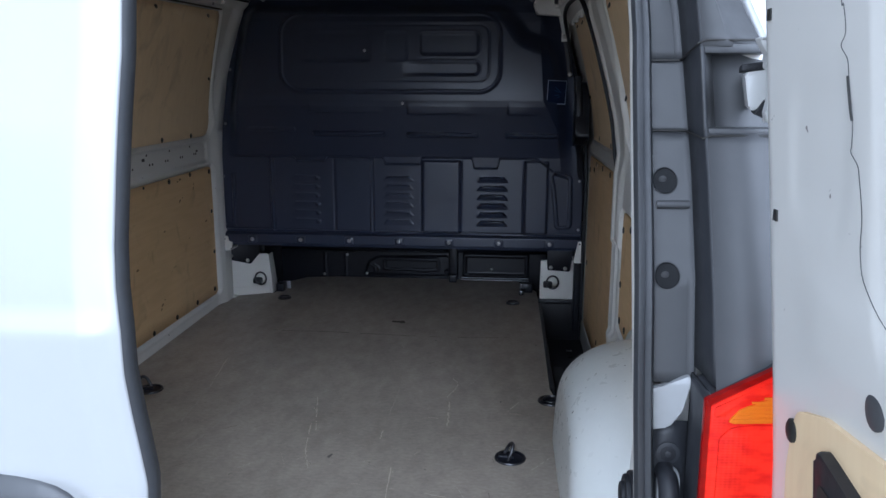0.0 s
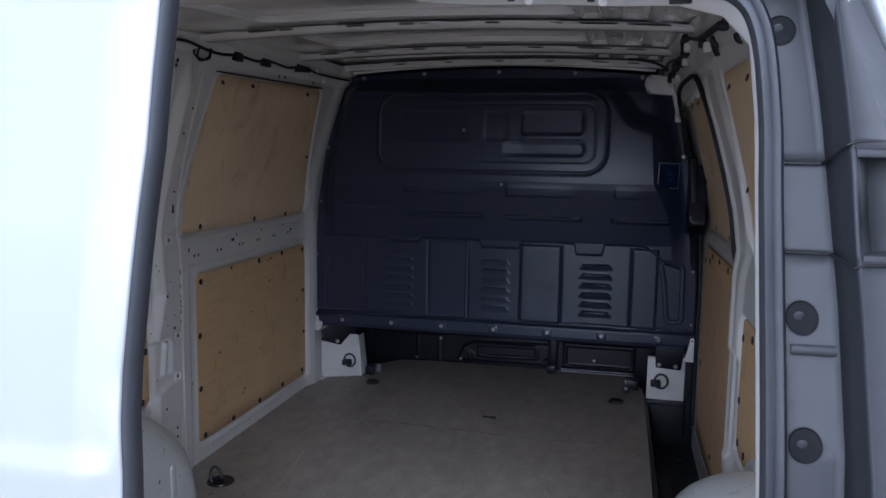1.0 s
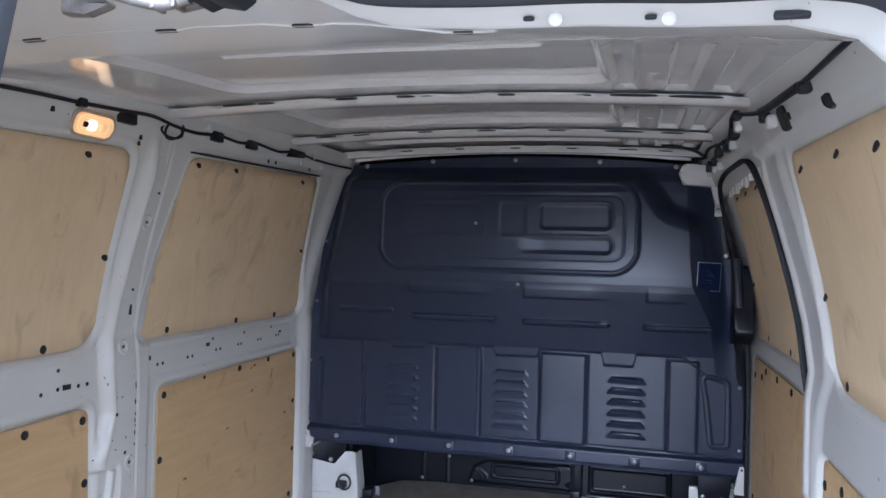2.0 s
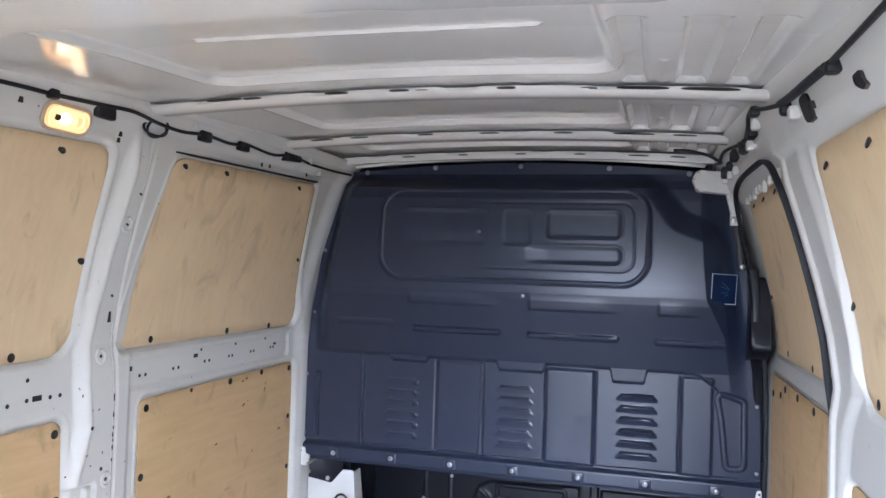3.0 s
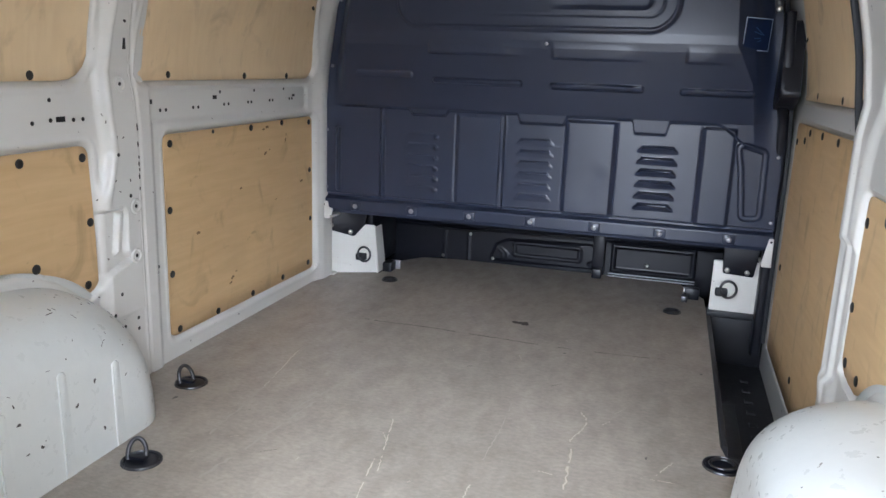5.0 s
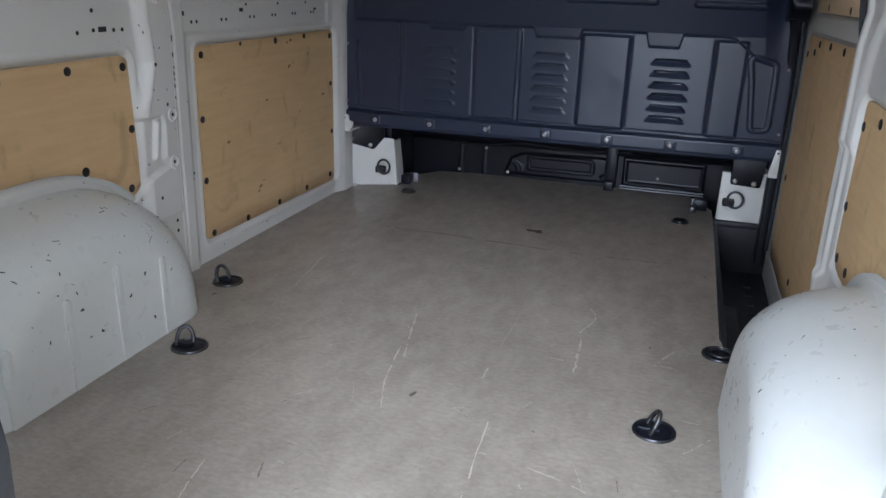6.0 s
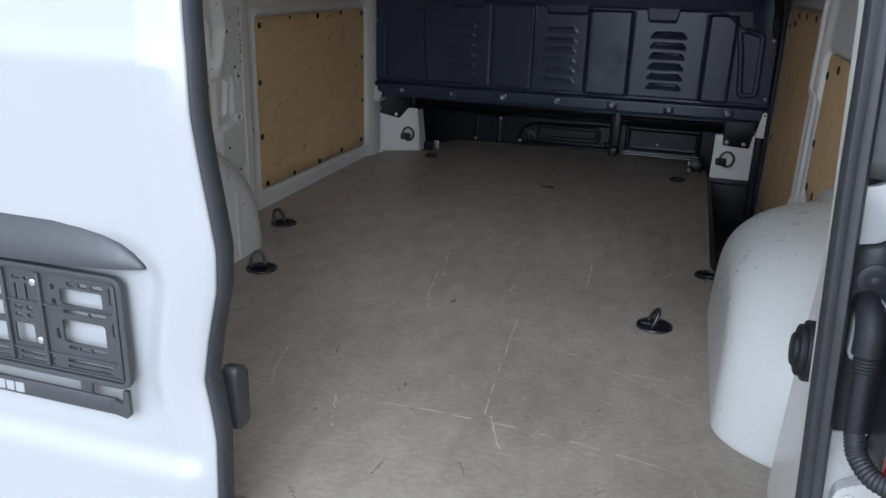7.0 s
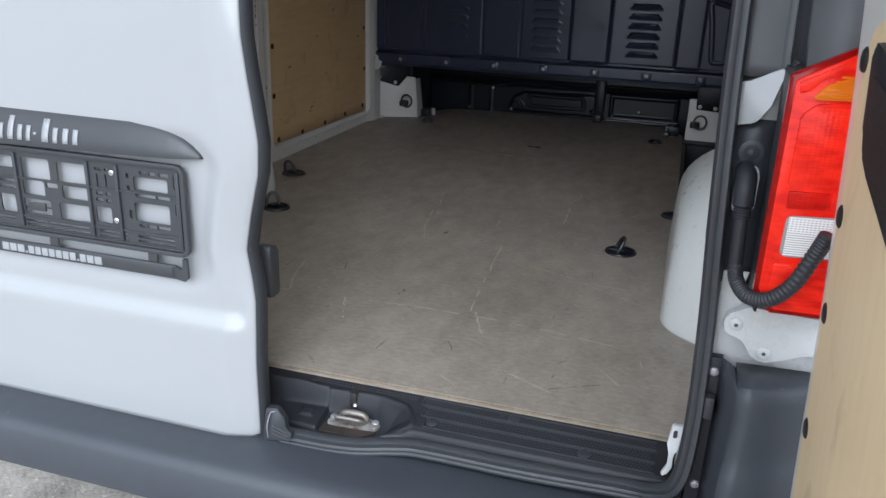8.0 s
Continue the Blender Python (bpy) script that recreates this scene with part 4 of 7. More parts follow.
# flat black patches painted as shade in the gaps between the bows' scalloped flanges and the roof sheet
GAP_SHADES = [(1.470, -0.405, 0.045), (1.462, -0.470, 0.09), (1.470, -0.203, 0.055), (1.470, -0.06, 0.045), (1.482, -0.013, 0.03), (1.470, 0.170, 0.040), (1.482, 0.335, 0.035), (1.470, 0.440, 0.10), (1.470, 0.565, 0.11),
        (2.143, -0.538, 0.075), (2.143, -0.414, 0.060), (2.143, -0.202, 0.050), (2.143, -0.006, 0.060), (2.143, 0.210, 0.055), (2.143, 0.407, 0.115), (2.143, 0.544, 0.065),
        (2.615, -0.406, 0.05), (2.615, -0.201, 0.035), (2.615, 0.008, 0.04), (2.615, 0.215, 0.04), (2.615, 0.411, 0.07), (2.615, 0.54, 0.05)]
for gy, gx, gw in GAP_SHADES:
    base, n = len(ceiling_verts), 20
    tall = 0.0065 if gw > 0.07 else 0.0048
    for k in range(n):
        a = 2 * math.pi * k / n
        x = gx + gw / 2 * math.copysign(abs(math.cos(a)) ** 0.6, math.cos(a))
        ceiling_verts.append((x, gy - 0.003 + tall * math.copysign(abs(math.sin(a)) ** 0.7, math.sin(a)) * (1.5 if math.sin(a) < 0 else 0.8), float(roof_z(x, gy)) - 0.013 - (0.006 if gy == 2.615 else 0.0) - 0.0015 * math.sin(a)))
    faces.append(tuple(range(base, base + n)))
me = bpy.data.meshes.new("ceiling")
me.from_pydata(ceiling_verts, [], faces)
me.materials.append(WHITE_ROOF)
me.materials.append(PLUG)
for f in range(plain, len(faces)):
    me.polygons[f].material_index = 1
tagged(link("ceiling", me, None), "white painted steel van roof with cross bows and pressed panels", "ceiling", kind="structure")


# ---- partition behind the cab ----
partition = thing("partition", "dark blue-black moulded partition with ribs and louvres", "partition", "structure", at=(0, 2.68, 0.83))


def partition_half(z):
    return np.interp(z, [0.82, 0.90, 1.10, 1.385, 1.625, 1.80, 1.86, 1.91, 1.94, 1.97], [0.826, 0.828, 0.826, 0.804, 0.768, 0.728, 0.712, 0.688, 0.660, 0.610])


def partition_top(x):
    return 1.968 - 0.030 * (x / 0.62) ** 2


nu, nv = 620, 460
u, v = np.meshgrid(np.linspace(-1, 1, nu), np.linspace(0, 1, nv), indexing="ij")
px = u * 0.7
pz = 0.832 + v * (partition_top(np.clip(px, -0.66, 0.66)) - 0.832)
px = u * partition_half(pz)
edge = partition_half(pz) - np.abs(px)
depth = np.zeros(px.shape)
# the upper half swells out towards the load space and falls back below its crest, with tabs along its foot
foot = 1.243 - 0.045 * (1 - step(np.abs(px - 0.395), 0.050, 0.064)) - 0.030 * (1 - step(np.abs(px - 0.02), 0.075, 0.090)) - 0.02 * (1 - step(np.abs(px + 0.40), 0.06, 0.08))
foot = foot - 0.075 * step(px, 0.60, 0.74)
turn = np.interp(pz, [1.20, 1.38, 1.50, 1.75, 1.90], [0.73, 0.70, 0.64, 0.62, 0.62])
right_side = np.clip((0.785 - np.interp(pz, [1.5, 1.9], [0.0, 0.06]) - px) / (0.785 - np.interp(pz, [1.5, 1.9], [0.0, 0.06]) - turn), 0, 1)
side_fall = step(edge, 0.022, 0.095) * right_side
above = step(pz, foot - 0.002, foot + 0.010)
swell = np.interp(pz, [1.15, 1.25, 1.44, 1.475, 1.50, 1.53, 1.83, 1.87, 1.90, 1.925], [0.006, 0.012, 0.082, 0.094, 0.098, 0.098, 0.080, 0.066, 0.022, 0.0])
corner = 1 - step(sd_poly(px, pz, rounded([(0.45, 2.0), (0.475, 1.87), (0.55, 1.760), (0.68, 1.715), (0.88, 1.715), (0.88, 2.0)], [0.0, 0.05, 0.08, 0.04, 0.0, 0.0])), -0.045, 0.045)
upper = above * side_fall * (1 - 0.75 * corner)
depth += swell * upper
# pressed window shape with its inner pockets
d = sd_box(px, pz, -0.505, 0.462, 1.528, 1.872, 0.10)
depth += (0.006 * (1 - step(d, -0.016, 0.004)) + ridge(d + 0.010, 0.010, 0.003)) * step(upper, 0.3, 0.7)
depth -= ridge(d + 0.056, 0.006, 0.0016) * step(px, -0.25, 0.05)
for x0, x1, z0, z1, amp in ((0.105, 0.362, 1.690, 1.786, 1.0), (0.030, 0.366, 1.604, 1.664, 1.0), (-0.41, -0.10, 1.664, 1.790, 0.28), (-0.05, 0.06, 1.664, 1.790, 0.22)):
    b = sd_box(px, pz, x0, x1, z0, z1, 0.024)
    open_left = step(px, x0 - 0.01, x0 + (0.10 if amp == 1.0 and z0 < 1.65 else 0.02))
    depth -= amp * (0.0055 * (1 - step(b, -0.014, 0.003)) - ridge(b - 0.004, 0.006, 0.0012)) * open_left
# level beads: pads hanging from the crest, and a row of beads below them
for x0, x1, zc in ((0.052, 0.352, 1.449), (0.487, 0.620, 1.448), (-0.384, -0.066, 1.456)):
    wide = step(px, x0 - 0.004, x0 + 0.010) * (1 - step(px, x1 - 0.08, x1 + 0.02))
    depth += 0.006 * wide * step(pz, zc - 0.010, zc - 0.003) * (1 - step(pz, zc, 1.50)) * upper
for x0, x1, zc in ((-0.365, -0.060, 1.355), (0.058, 0.352, 1.352), (0.490, 0.700, 1.350), (-0.66, -0.46, 1.372)):
    depth += ridge(np.hypot(np.maximum(np.abs(px - (x0 + x1) / 2) - (x1 - x0) / 2, 0), pz - zc), 0.013, 0.0105 if x0 > -0.5 else 0.004) * upper
# lower half: raised columns, beads and louvres
low = (1 - step(pz, 1.226, 1.240)) * step(pz, 0.897, 0.912) * step(edge, 0.02, 0.04)
for x0, x1, high in ((-0.292, -0.128, 0.004), (0.110, 0.282, 0.010), (0.570, 0.672, 0.009)):
    depth += high * (step(px, x0 - 0.006, x0 + 0.006) - step(px, x1 - 0.006, x1 + 0.006)) * low
for xc in (-0.292, 0.110, 0.282, 0.570):
    depth -= ridge(px - xc, 0.010, 0.003) * low
for xc, z0, z1 in ((-0.583, 0.91, 1.232), (-0.120, 0.905, 1.232), (-0.765, 0.926, 1.156)):
    depth += ridge(np.hypot(px - xc, np.maximum(np.abs(pz - (z0 + z1) / 2) - (z1 - z0) / 2, 0)), 0.012, 0.009)
slot = sd_poly(px, pz, rounded([(0.718, 0.936), (0.775, 0.940), (0.772, 1.165), (0.682, 1.190), (0.700, 1.10)], 0.02))
depth += ridge(slot, 0.012, 0.007)
for xc, deep in ((-0.428, 0.14), (0.0, 0.34), (0.426, 1.0)):
    for k in range(6):
        h = (pz - 0.9375 - 0.0400 * k) / 0.020
        half = 0.073 - 0.016 * np.clip(h, 0, 1) ** 2
        ends = 1 - step(np.abs(px - xc), half - 0.012, half)
        depth += deep * (0.010 * ends * np.clip(h, 0, 1) ** 0.8 * (1 - step(h, 1.05, 1.35)) + ridge(np.hypot(np.maximum(np.abs(px - xc) - 0.048, 0), pz - 0.9375 - 0.0400 * k - 0.0205), 0.0060, 0.0055))
for k in range(6):
    depth += 0.006 * np.exp(-(((px + 0.372) / 0.007) ** 2 + ((pz - 0.9480 - 0.0400 * k) / 0.006) ** 2))
# foot flange
depth += 0.014 * (1 - step(pz, 0.884, 0.896)) - 0.006 * (1 - step(pz, 0.836, 0.846))
depth -= 0.010 * (1 - step(np.abs(pz - 0.900), 0.004, 0.009))
# shallow dents
for dx, dz, r in ((0.225, 1.045, 0.03), (0.19, 1.0, 0.04), (-0.127, 1.709, 0.012), (0.037, 1.489, 0.014)):
    depth -= 0.0014 * np.exp(-((px - dx) ** 2 + (pz - dz) ** 2) / r ** 2)
verts = np.stack([px, 2.690 - depth, pz], -1).reshape(-1, 3).tolist()
sheet("moulded_sheet", verts, nu, nv, BULK, partition, thick=0.004, smooth=35)
for i, x in enumerate((-0.685, -0.456, -0.228, 0.002, 0.232, 0.459, 0.688)):
    boss = box("screw_boss", x - 0.021, x + 0.021, 2.670, 2.690, 0.846, 0.880, BULK, partition, 0.004)
    place_mesh("screw", RIVET_MESH, boss, (x, 2.671, 0.863), (0, -1, 0))
for x, z in [(-0.591, 1.931), (-0.322, 1.949), (-0.001, 1.953), (0.312, 1.945), (0.580, 1.926)]:
    place_mesh("screw", RIVET_MESH, partition, (x, 2.686, z), (0, -1, 0))
for x, z in [(-0.723, 1.777), (-0.755, 1.631), (-0.790, 1.392), (-0.812, 1.152), (-0.815, 0.929), (0.812, 1.150), (0.815, 0.930), (0.800, 1.35)]:
    place_mesh("screw", RIVET_MESH, partition, (x, 2.689, z), (0, -1, 0), scale=0.7)
for x, z, y in [(-0.127, 1.709, 2.590), (0.037, 1.489, 2.575)]:
    place_mesh("screw", RIVET_MESH, partition, (x, y, z), (0, -1, 0), scale=0.7)

# pale edging between partition and roof
trim = thing("roof_trim", "thin pale edge strip over the partition", "trim", "structure", at=(0, 2.67, 1.97))
sweep("strip", [(x, 2.660, float(partition_top(x)) + 0.012) for x in np.linspace(-0.63, 0.63, 40)], circle(0.007, 8), WHITE_ROOF, trim, up=(0, 1, 0))

# warning sticker
sticker = thing("sticker", "small dark blue notice sticker with a white border", "sticker", at=(0.69, 2.56, 1.487))
tilt = pose(0.695, 2.690 - 0.0655 + 0.004, 1.537, 2, 1.5, 33)
box("border", -0.049, 0.049, -0.0012, 0.0, -0.050, 0.050, STICKER_WHITE, sticker, 0, m=tilt)
box("blue_field", -0.0462, 0.0462, -0.0020, -0.0012, -0.0475, 0.0475, STICKER_BLUE, sticker, 0, m=tilt)
for k, (w, z) in enumerate(((0.040, 0.012), (0.030, 0.004), (0.024, -0.012), (0.014, -0.022))):
    box("print_line", -w / 2, w / 2, -0.0025, -0.0019, z - 0.0012, z + 0.0012, surface("sticker_print", (0.05, 0.11, 0.24), 0.5), sticker, 0, m=tilt @ pose(0, 0, 0, 0, 35 - 20 * k, 0))

# space under the partition, below the seats
under = thing("seat_base_wall", "black steel panels under the partition with pressed beads", "panel", "structure", at=(0, 3.2, FLOOR_Z))
nx_, nz_ = 340, 90
x_, z_ = np.meshgrid(np.linspace(-0.86, 0.86, nx_), np.linspace(0.50, 0.95, nz_), indexing="ij")
dp = np.zeros(x_.shape)
outer_plate = sd_poly(x_, z_, rounded([(-0.262, 0.575), (-0.235, 0.648), (-0.18, 0.676), (0.18, 0.684), (0.214, 0.668), (0.216, 0.612), (0.165, 0.600), (0.206, 0.574)], 0.012))
dp += 0.010 * (1 - step(outer_plate, -0.008, 0.004))
dp += ridge(sd_box(x_, z_, -0.150, 0.138, 0.606, 0.662, 0.012), 0.010, 0.006)
for xa in (-0.215, -0.195):
    dp += ridge((x_ - xa) - 0.5 * (0.61 - z_) - 0.012 * np.sin((z_ - 0.59) * 80), 0.006, 0.004) * (1 - step(np.abs(z_ - 0.612), 0.016, 0.026))
dp += 0.012 * (1 - step(sd_box(x_, z_, 0.270, 0.615, 0.575, 0.700, 0.008), -0.006, 0.002)) - 0.008 * (1 - step(sd_box(x_, z_, 0.285, 0.600, 0.588, 0.685, 0.010), -0.006, 0.002))
dp += 0.020 * step(z_, 0.70, 0.72) + ridge(z_ - 0.735, 0.010, 0.006)
dp += ridge(x_ + 0.47, 0.012, 0.006) * (1 - step(z_, 0.68, 0.70)) + ridge(x_ + 0.36, 0.008, 0.004) * (1 - step(z_, 0.68, 0.70))
sheet("pressed_plate", np.stack([x_, 3.215 - dp, z_], -1).reshape(-1, 3).tolist(), nx_, nz_, BLACK_STEEL, under, thick=0.003)
box("ledge", -0.84, 0.84, 2.70, 3.22, 0.95, 0.97, BLACK, under)
box("side_cheek", -0.87, -0.85, 2.72, 3.22, 0.50, 0.96, BLACK, under)
box("side_cheek", 0.86, 0.88, 2.78, 3.22, 0.40, 0.96, BLACK, under)
box("lower_bar", -0.70, 0.70, 2.72, 2.80, 0.825, 0.850, BLACK_STEEL, under, 0.006)
box("post", -0.78, -0.70, 2.90, 3.20, 0.56, 0.95, BLACK_STEEL, under, 0.01)
box("post", 0.195, 0.245, 3.16, 3.21, 0.565, 0.80, BLACK_STEEL, under, 0.006)
for z in (0.5835, 0.5945):
    sweep("rod", [(0.268, 3.10, z), (0.44, 3.10, z), (0.612, 3.10, z)], circle(0.0026, 8), RIVET, under, up=(0, 0, 1), label="thin bright steel rod")
box("pale_tab", -0.625, -0.585, 2.925, 2.935, FLOOR_Z, 0.598, RIVET, under, 0.003, label="pale steel tab")
box("pale_tab", 0.566, 0.604, 2.955, 2.965, FLOOR_Z, 0.606, RIVET, under, 0.003, label="pale steel tab")
sweep("cable", glide([(-0.50, 3.19, 0.70), (-0.34, 3.175, 0.700), (-0.20, 3.17, 0.722), (0.05, 3.17, 0.716), (0.30, 3.17, 0.725)], 6), circle(0.006, 7), BLACK, under, up=(0, 0, 1))
box("catch", 0.572, 0.628, 2.95, 2.99, FLOOR_Z, 0.605, BLACK_STEEL, under, 0.005)
box("catch", 0.560, 0.585, 2.90, 2.94, FLOOR_Z, 0.585, RING, under, 0.004)
box("catch", -0.64, -0.60, 2.86, 2.92, FLOOR_Z, 0.600, BLACK_STEEL, under, 0.005)
box("catch", 0.20, 0.24, 3.12, 3.16, FLOOR_Z, 0.60, BLACK_STEEL, under, 0.005)
# the last bolt is added to stand for a glint on the cable
for x, y, z in ((-0.245, 3.202, 0.581), (0.203, 3.202, 0.581), (0.42, 3.203, 0.618), (-0.476, 3.205, 0.572), (-0.34, 3.16, 0.691)):
    place_mesh("bolt", BOLT_MESH, under, (x, y, z), (0, -1, 0), scale=0.8)


def lashing_eye(parent, x, z, y):
    """A folding wire loop in a small black holder on an upright face."""
    holder_ = box("ring_holder", x - 0.030, x + 0.012, y - 0.018, y + 0.012, z - 0.022, z + 0.006, BLACK, parent, 0.006)
    c = (x + 0.012, z + 0.008)
    loop = [(c[0] + 0.027 * math.cos(a), y - 0.024, c[1] + 0.030 * math.sin(a)) for a in np.linspace(0, 2 * math.pi, 25)]
    sweep("wire_loop", loop, circle(0.0045, 8), RING, holder_, up=(0, 1, 0))


corner_l = thing("corner_bracket", "white painted steel corner plate with a lashing loop", "bracket", group="floor corner brackets", at=(-0.72, 2.76, FLOOR_Z))
SL = lambda a, b, d: (a, 2.745 + 0.45 * (a + 0.86) - d, b)
plate_l = rounded([(-0.870, 0.560), (-0.648, 0.560), (-0.664, 0.758), (-0.724, 0.764), (-0.738, 0.722), (-0.826, 0.746), (-0.832, 0.815), (-0.850, 0.822), (-0.852, 0.865), (-0.875, 0.865)], 0.010, 3)
prism("plate", plate_l, SL, -0.010, 0.0, WHITE_IN, corner_l, 0.003)
prism("side_plate", [(2.835, 0.56), (2.93, 0.56), (2.93, 0.745), (2.835, 0.745)], lambda a, b, d: (-0.650 - d - (b - 0.56) * 0.115, a, b), 0.0, 0.006, WHITE_IN, corner_l)
box("foot_edge", -0.872, -0.80, 2.725, 2.76, 0.560, 0.568, WHITE_IN, corner_l, 0.002)
lashing_eye(corner_l, -0.700, 0.640, 2.800)
gusset = prism("dark_gusset", rounded([(-0.838, 0.850), (-0.690, 0.835), (-0.700, 0.765), (-0.738, 0.716), (-0.832, 0.745)], 0.006, 3), SL, 0.001, 0.014, BLACK_STEEL, corner_l, 0.003)
for x, z in ((-0.820, 0.762), (-0.750, 0.735)):
    place_mesh("bolt", BOLT_MESH, gusset, SL(x, z, 0.014), (0.4, -0.9, 0))
prism("embossed_mark", rounded([(-0.84, 0.590), (-0.75, 0.585), (-0.755, 0.597), (-0.835, 0.602)], 0.005, 3), SL, 0.0, 0.003, WHITE_IN, corner_l)

corner_r = thing("corner_bracket", "white painted steel corner plate with a lashing loop", "bracket", group="floor corner brackets", at=(0.74, 2.77, FLOOR_Z))
plate_r = rounded([(0.655, 0.580), (0.845, 0.572), (0.842, 0.862), (0.816, 0.862), (0.818, 0.768), (0.656, 0.766)], 0.006, 3)
prism("plate", plate_r, lambda a, b, d: (a, d, b), 2.788, 2.775, WHITE_IN, corner_r, 0.003)
lashing_eye(corner_r, 0.700, 0.662, 2.766)
gusset = prism("dark_gusset", rounded([(0.682, 0.850), (0.806, 0.850), (0.800, 0.800), (0.791, 0.718), (0.688, 0.724)], 0.008, 3), lambda a, b, d: (a, d, b), 2.774, 2.756, BLACK_STEEL, corner_r, 0.004)
for x, z in ((0.702, 0.738), (0.768, 0.734)):
    place_mesh("bolt", BOLT_MESH, gusset, (x, 2.756, z), (0, -1, 0))
prism("tab", rounded([(0.815, 0.879), (0.830, 0.880), (0.831, 0.788), (0.796, 0.786)], 0.005, 3), lambda a, b, d: (a, d, b), 2.672, 2.666, WHITE_IN, corner_r, 0.002)
box("tab_foot", 0.800, 0.832, 2.668, 2.788, 0.780, 0.788, WHITE_IN, corner_r, 0.002)
place_mesh("hole", HOLE_MESH, corner_r, (0.822, 2.666, 0.868), (0, -1, 0), scale=0.8)
prism("tab", rounded([(-0.834, 0.878), (-0.800, 0.874), (-0.797, 0.852), (-0.778, 0.846), (-0.784, 0.822), (-0.830, 0.800)], 0.006, 3), lambda a, b, d: (a, d, b), 2.672, 2.666, WHITE_IN, corner_l, 0.002)
box("tab_foot", -0.832, -0.790, 2.668, 2.770, 0.806, 0.816, WHITE_IN, corner_l, 0.002)
place_mesh("hole", HOLE_MESH, corner_l, (-0.815, 2.666, 0.862), (0, -1, 0), scale=0.8)

# ---- step well inside the sliding door ----
well = thing("step_well", "black plastic step well beside the sliding door", "step", "structure", at=(0.75, 2.2, 0.38))
box("tread", 0.640, 0.90, 1.60, 2.80, 0.36, 0.385, BLACK, well, 0.004)
prism("inner_side", rounded([(1.66, 0.37), (2.79, 0.37), (2.79, 0.565), (1.70, 0.565), (1.66, 0.54)], 0.012, 3), lambda a, b, d: (d, a, b), 0.650, 0.664, BLACK, well, 0.004)
box("front_side", 0.650, 0.87, 2.776, 2.80, 0.37, 0.590, BLACK, well, 0.006)
box("front_ledge", 0.650, 0.842, 2.755, 2.785, 0.560, 0.582, BLACK, well, 0.005)
box("rear_side", 0.650, 0.87, 1.62, 1.66, 0.37, 0.56, BLACK, well, 0.006)
for k in range(7):
    box("tread_bead", 0.775, 0.800, 2.06 + 0.09 * k, 2.085 + 0.09 * k, 0.384, 0.389, BLACK, well, 0.002)
box("tread_pad", 0.70, 0.742, 1.75, 2.38, 0.384, 0.392, GREY_DARK, well, 0.004)

# ---- lashing rings in the floor ----


def lashing_ring(x, y, turn, upright, label, radius=0.043):
    ob = thing("lashing_ring", label, "lashing ring", group="floor lashing rings", at=(x, y, FLOOR_Z))
    bm = bmesh.new()
    n = 28
    prof = [(1.0, 0.0), (0.97, 0.003), (0.86, 0.004), (0.80, 0.001), (0.62, 0.0020), (0.0001, 0.0022)]
    rings = [[bm.verts.new((x + radius * r * math.cos(2 * math.pi * k / n), y + radius * r * math.sin(2 * math.pi * k / n), FLOOR_Z + h)) for k in range(n)] for r, h in prof]
    for a, b in zip(rings, rings[1:]):
        for k in range(n):
            bm.faces.new((a[k], a[(k + 1) % n], b[(k + 1) % n], b[k]))
    cup = part("cup", bm, BLACK_STEEL, ob)
    sweep("cup_rim", [(x + radius * 0.95 * math.cos(a), y + radius * 0.95 * math.sin(a), FLOOR_Z + 0.003) for a in np.linspace(0, 2 * math.pi, 33)], circle(0.0022, 6), RING, cup, up=(0, 0, 1))
    if upright:
        c, s = math.cos(radians(turn)), math.sin(radians(turn))
        loop = []
        for a in np.linspace(-0.35, math.pi + 0.35, 22):
            r, h = 0.019 * math.cos(a), 0.012 + 0.030 * max(math.sin(a), -0.4)
            loop.append((x - 0.012 + c * r - s * h * 0.45, y + s * r + c * h * 0.45, FLOOR_Z + h))
        sweep("loop", loop, circle(0.005, 8), RING, ob, up=(c * 0.01 - s, c, 0.1))
        box("pivot", x - 0.032, x + 0.010, y - 0.008, y + 0.008, FLOOR_Z + 0.002, FLOOR_Z + 0.010, BLACK_STEEL, ob, 0.002)
    else:
        loop = [(x + 0.026 * math.cos(a), y + 0.024 * math.sin(a), FLOOR_Z + 0.006) for a in np.linspace(0, 2 * math.pi, 25)]
        sweep("loop", loop, circle(0.0035, 8), RING, ob, up=(0, 0, 1))
    return ob


RAISED = "dark steel floor lashing ring with its loop raised"
FLAT = "dark steel floor lashing ring with its loop folded flat"
lashing_ring(-0.546, 1.186, 25, True, RAISED)
lashing_ring(-0.690, 1.578, 60, True, RAISED)
lashing_ring(0.513, 1.193, -75, True, RAISED)
lashing_ring(0.647, 1.601, 0, False, FLAT)
lashing_ring(-0.565, 2.749, 0, False, FLAT, 0.032)
lashing_ring(0.530, 2.757, 0, False, FLAT, 0.032)

# ---- interior lamp and wiring ----
lamp = thing("interior_lamp", "small lit rectangular courtesy lamp with ribbed lens", "lamp", at=(-0.70, 1.275, 1.83))
lean = math.degrees(math.atan2(0.742 - 0.706, 0.10))
lm = pose(-0.7150, 1.256, 1.858, 0, lean, 0)


def slab(name, w, h, r, d0, d1, material, label, bevel=0.002, cy=0.0, parent=None):
    """A rounded plate of the lamp, w along the wall and h high."""
    o = rounded([(cy - w / 2, -h / 2), (cy + w / 2, -h / 2), (cy + w / 2, h / 2), (cy - w / 2, h / 2)], r, 6)
    return prism(name, o, lambda a, b, d: tuple(lm @ Vector((d, a, b))), d0, d1, material, parent or lamp, bevel, label)


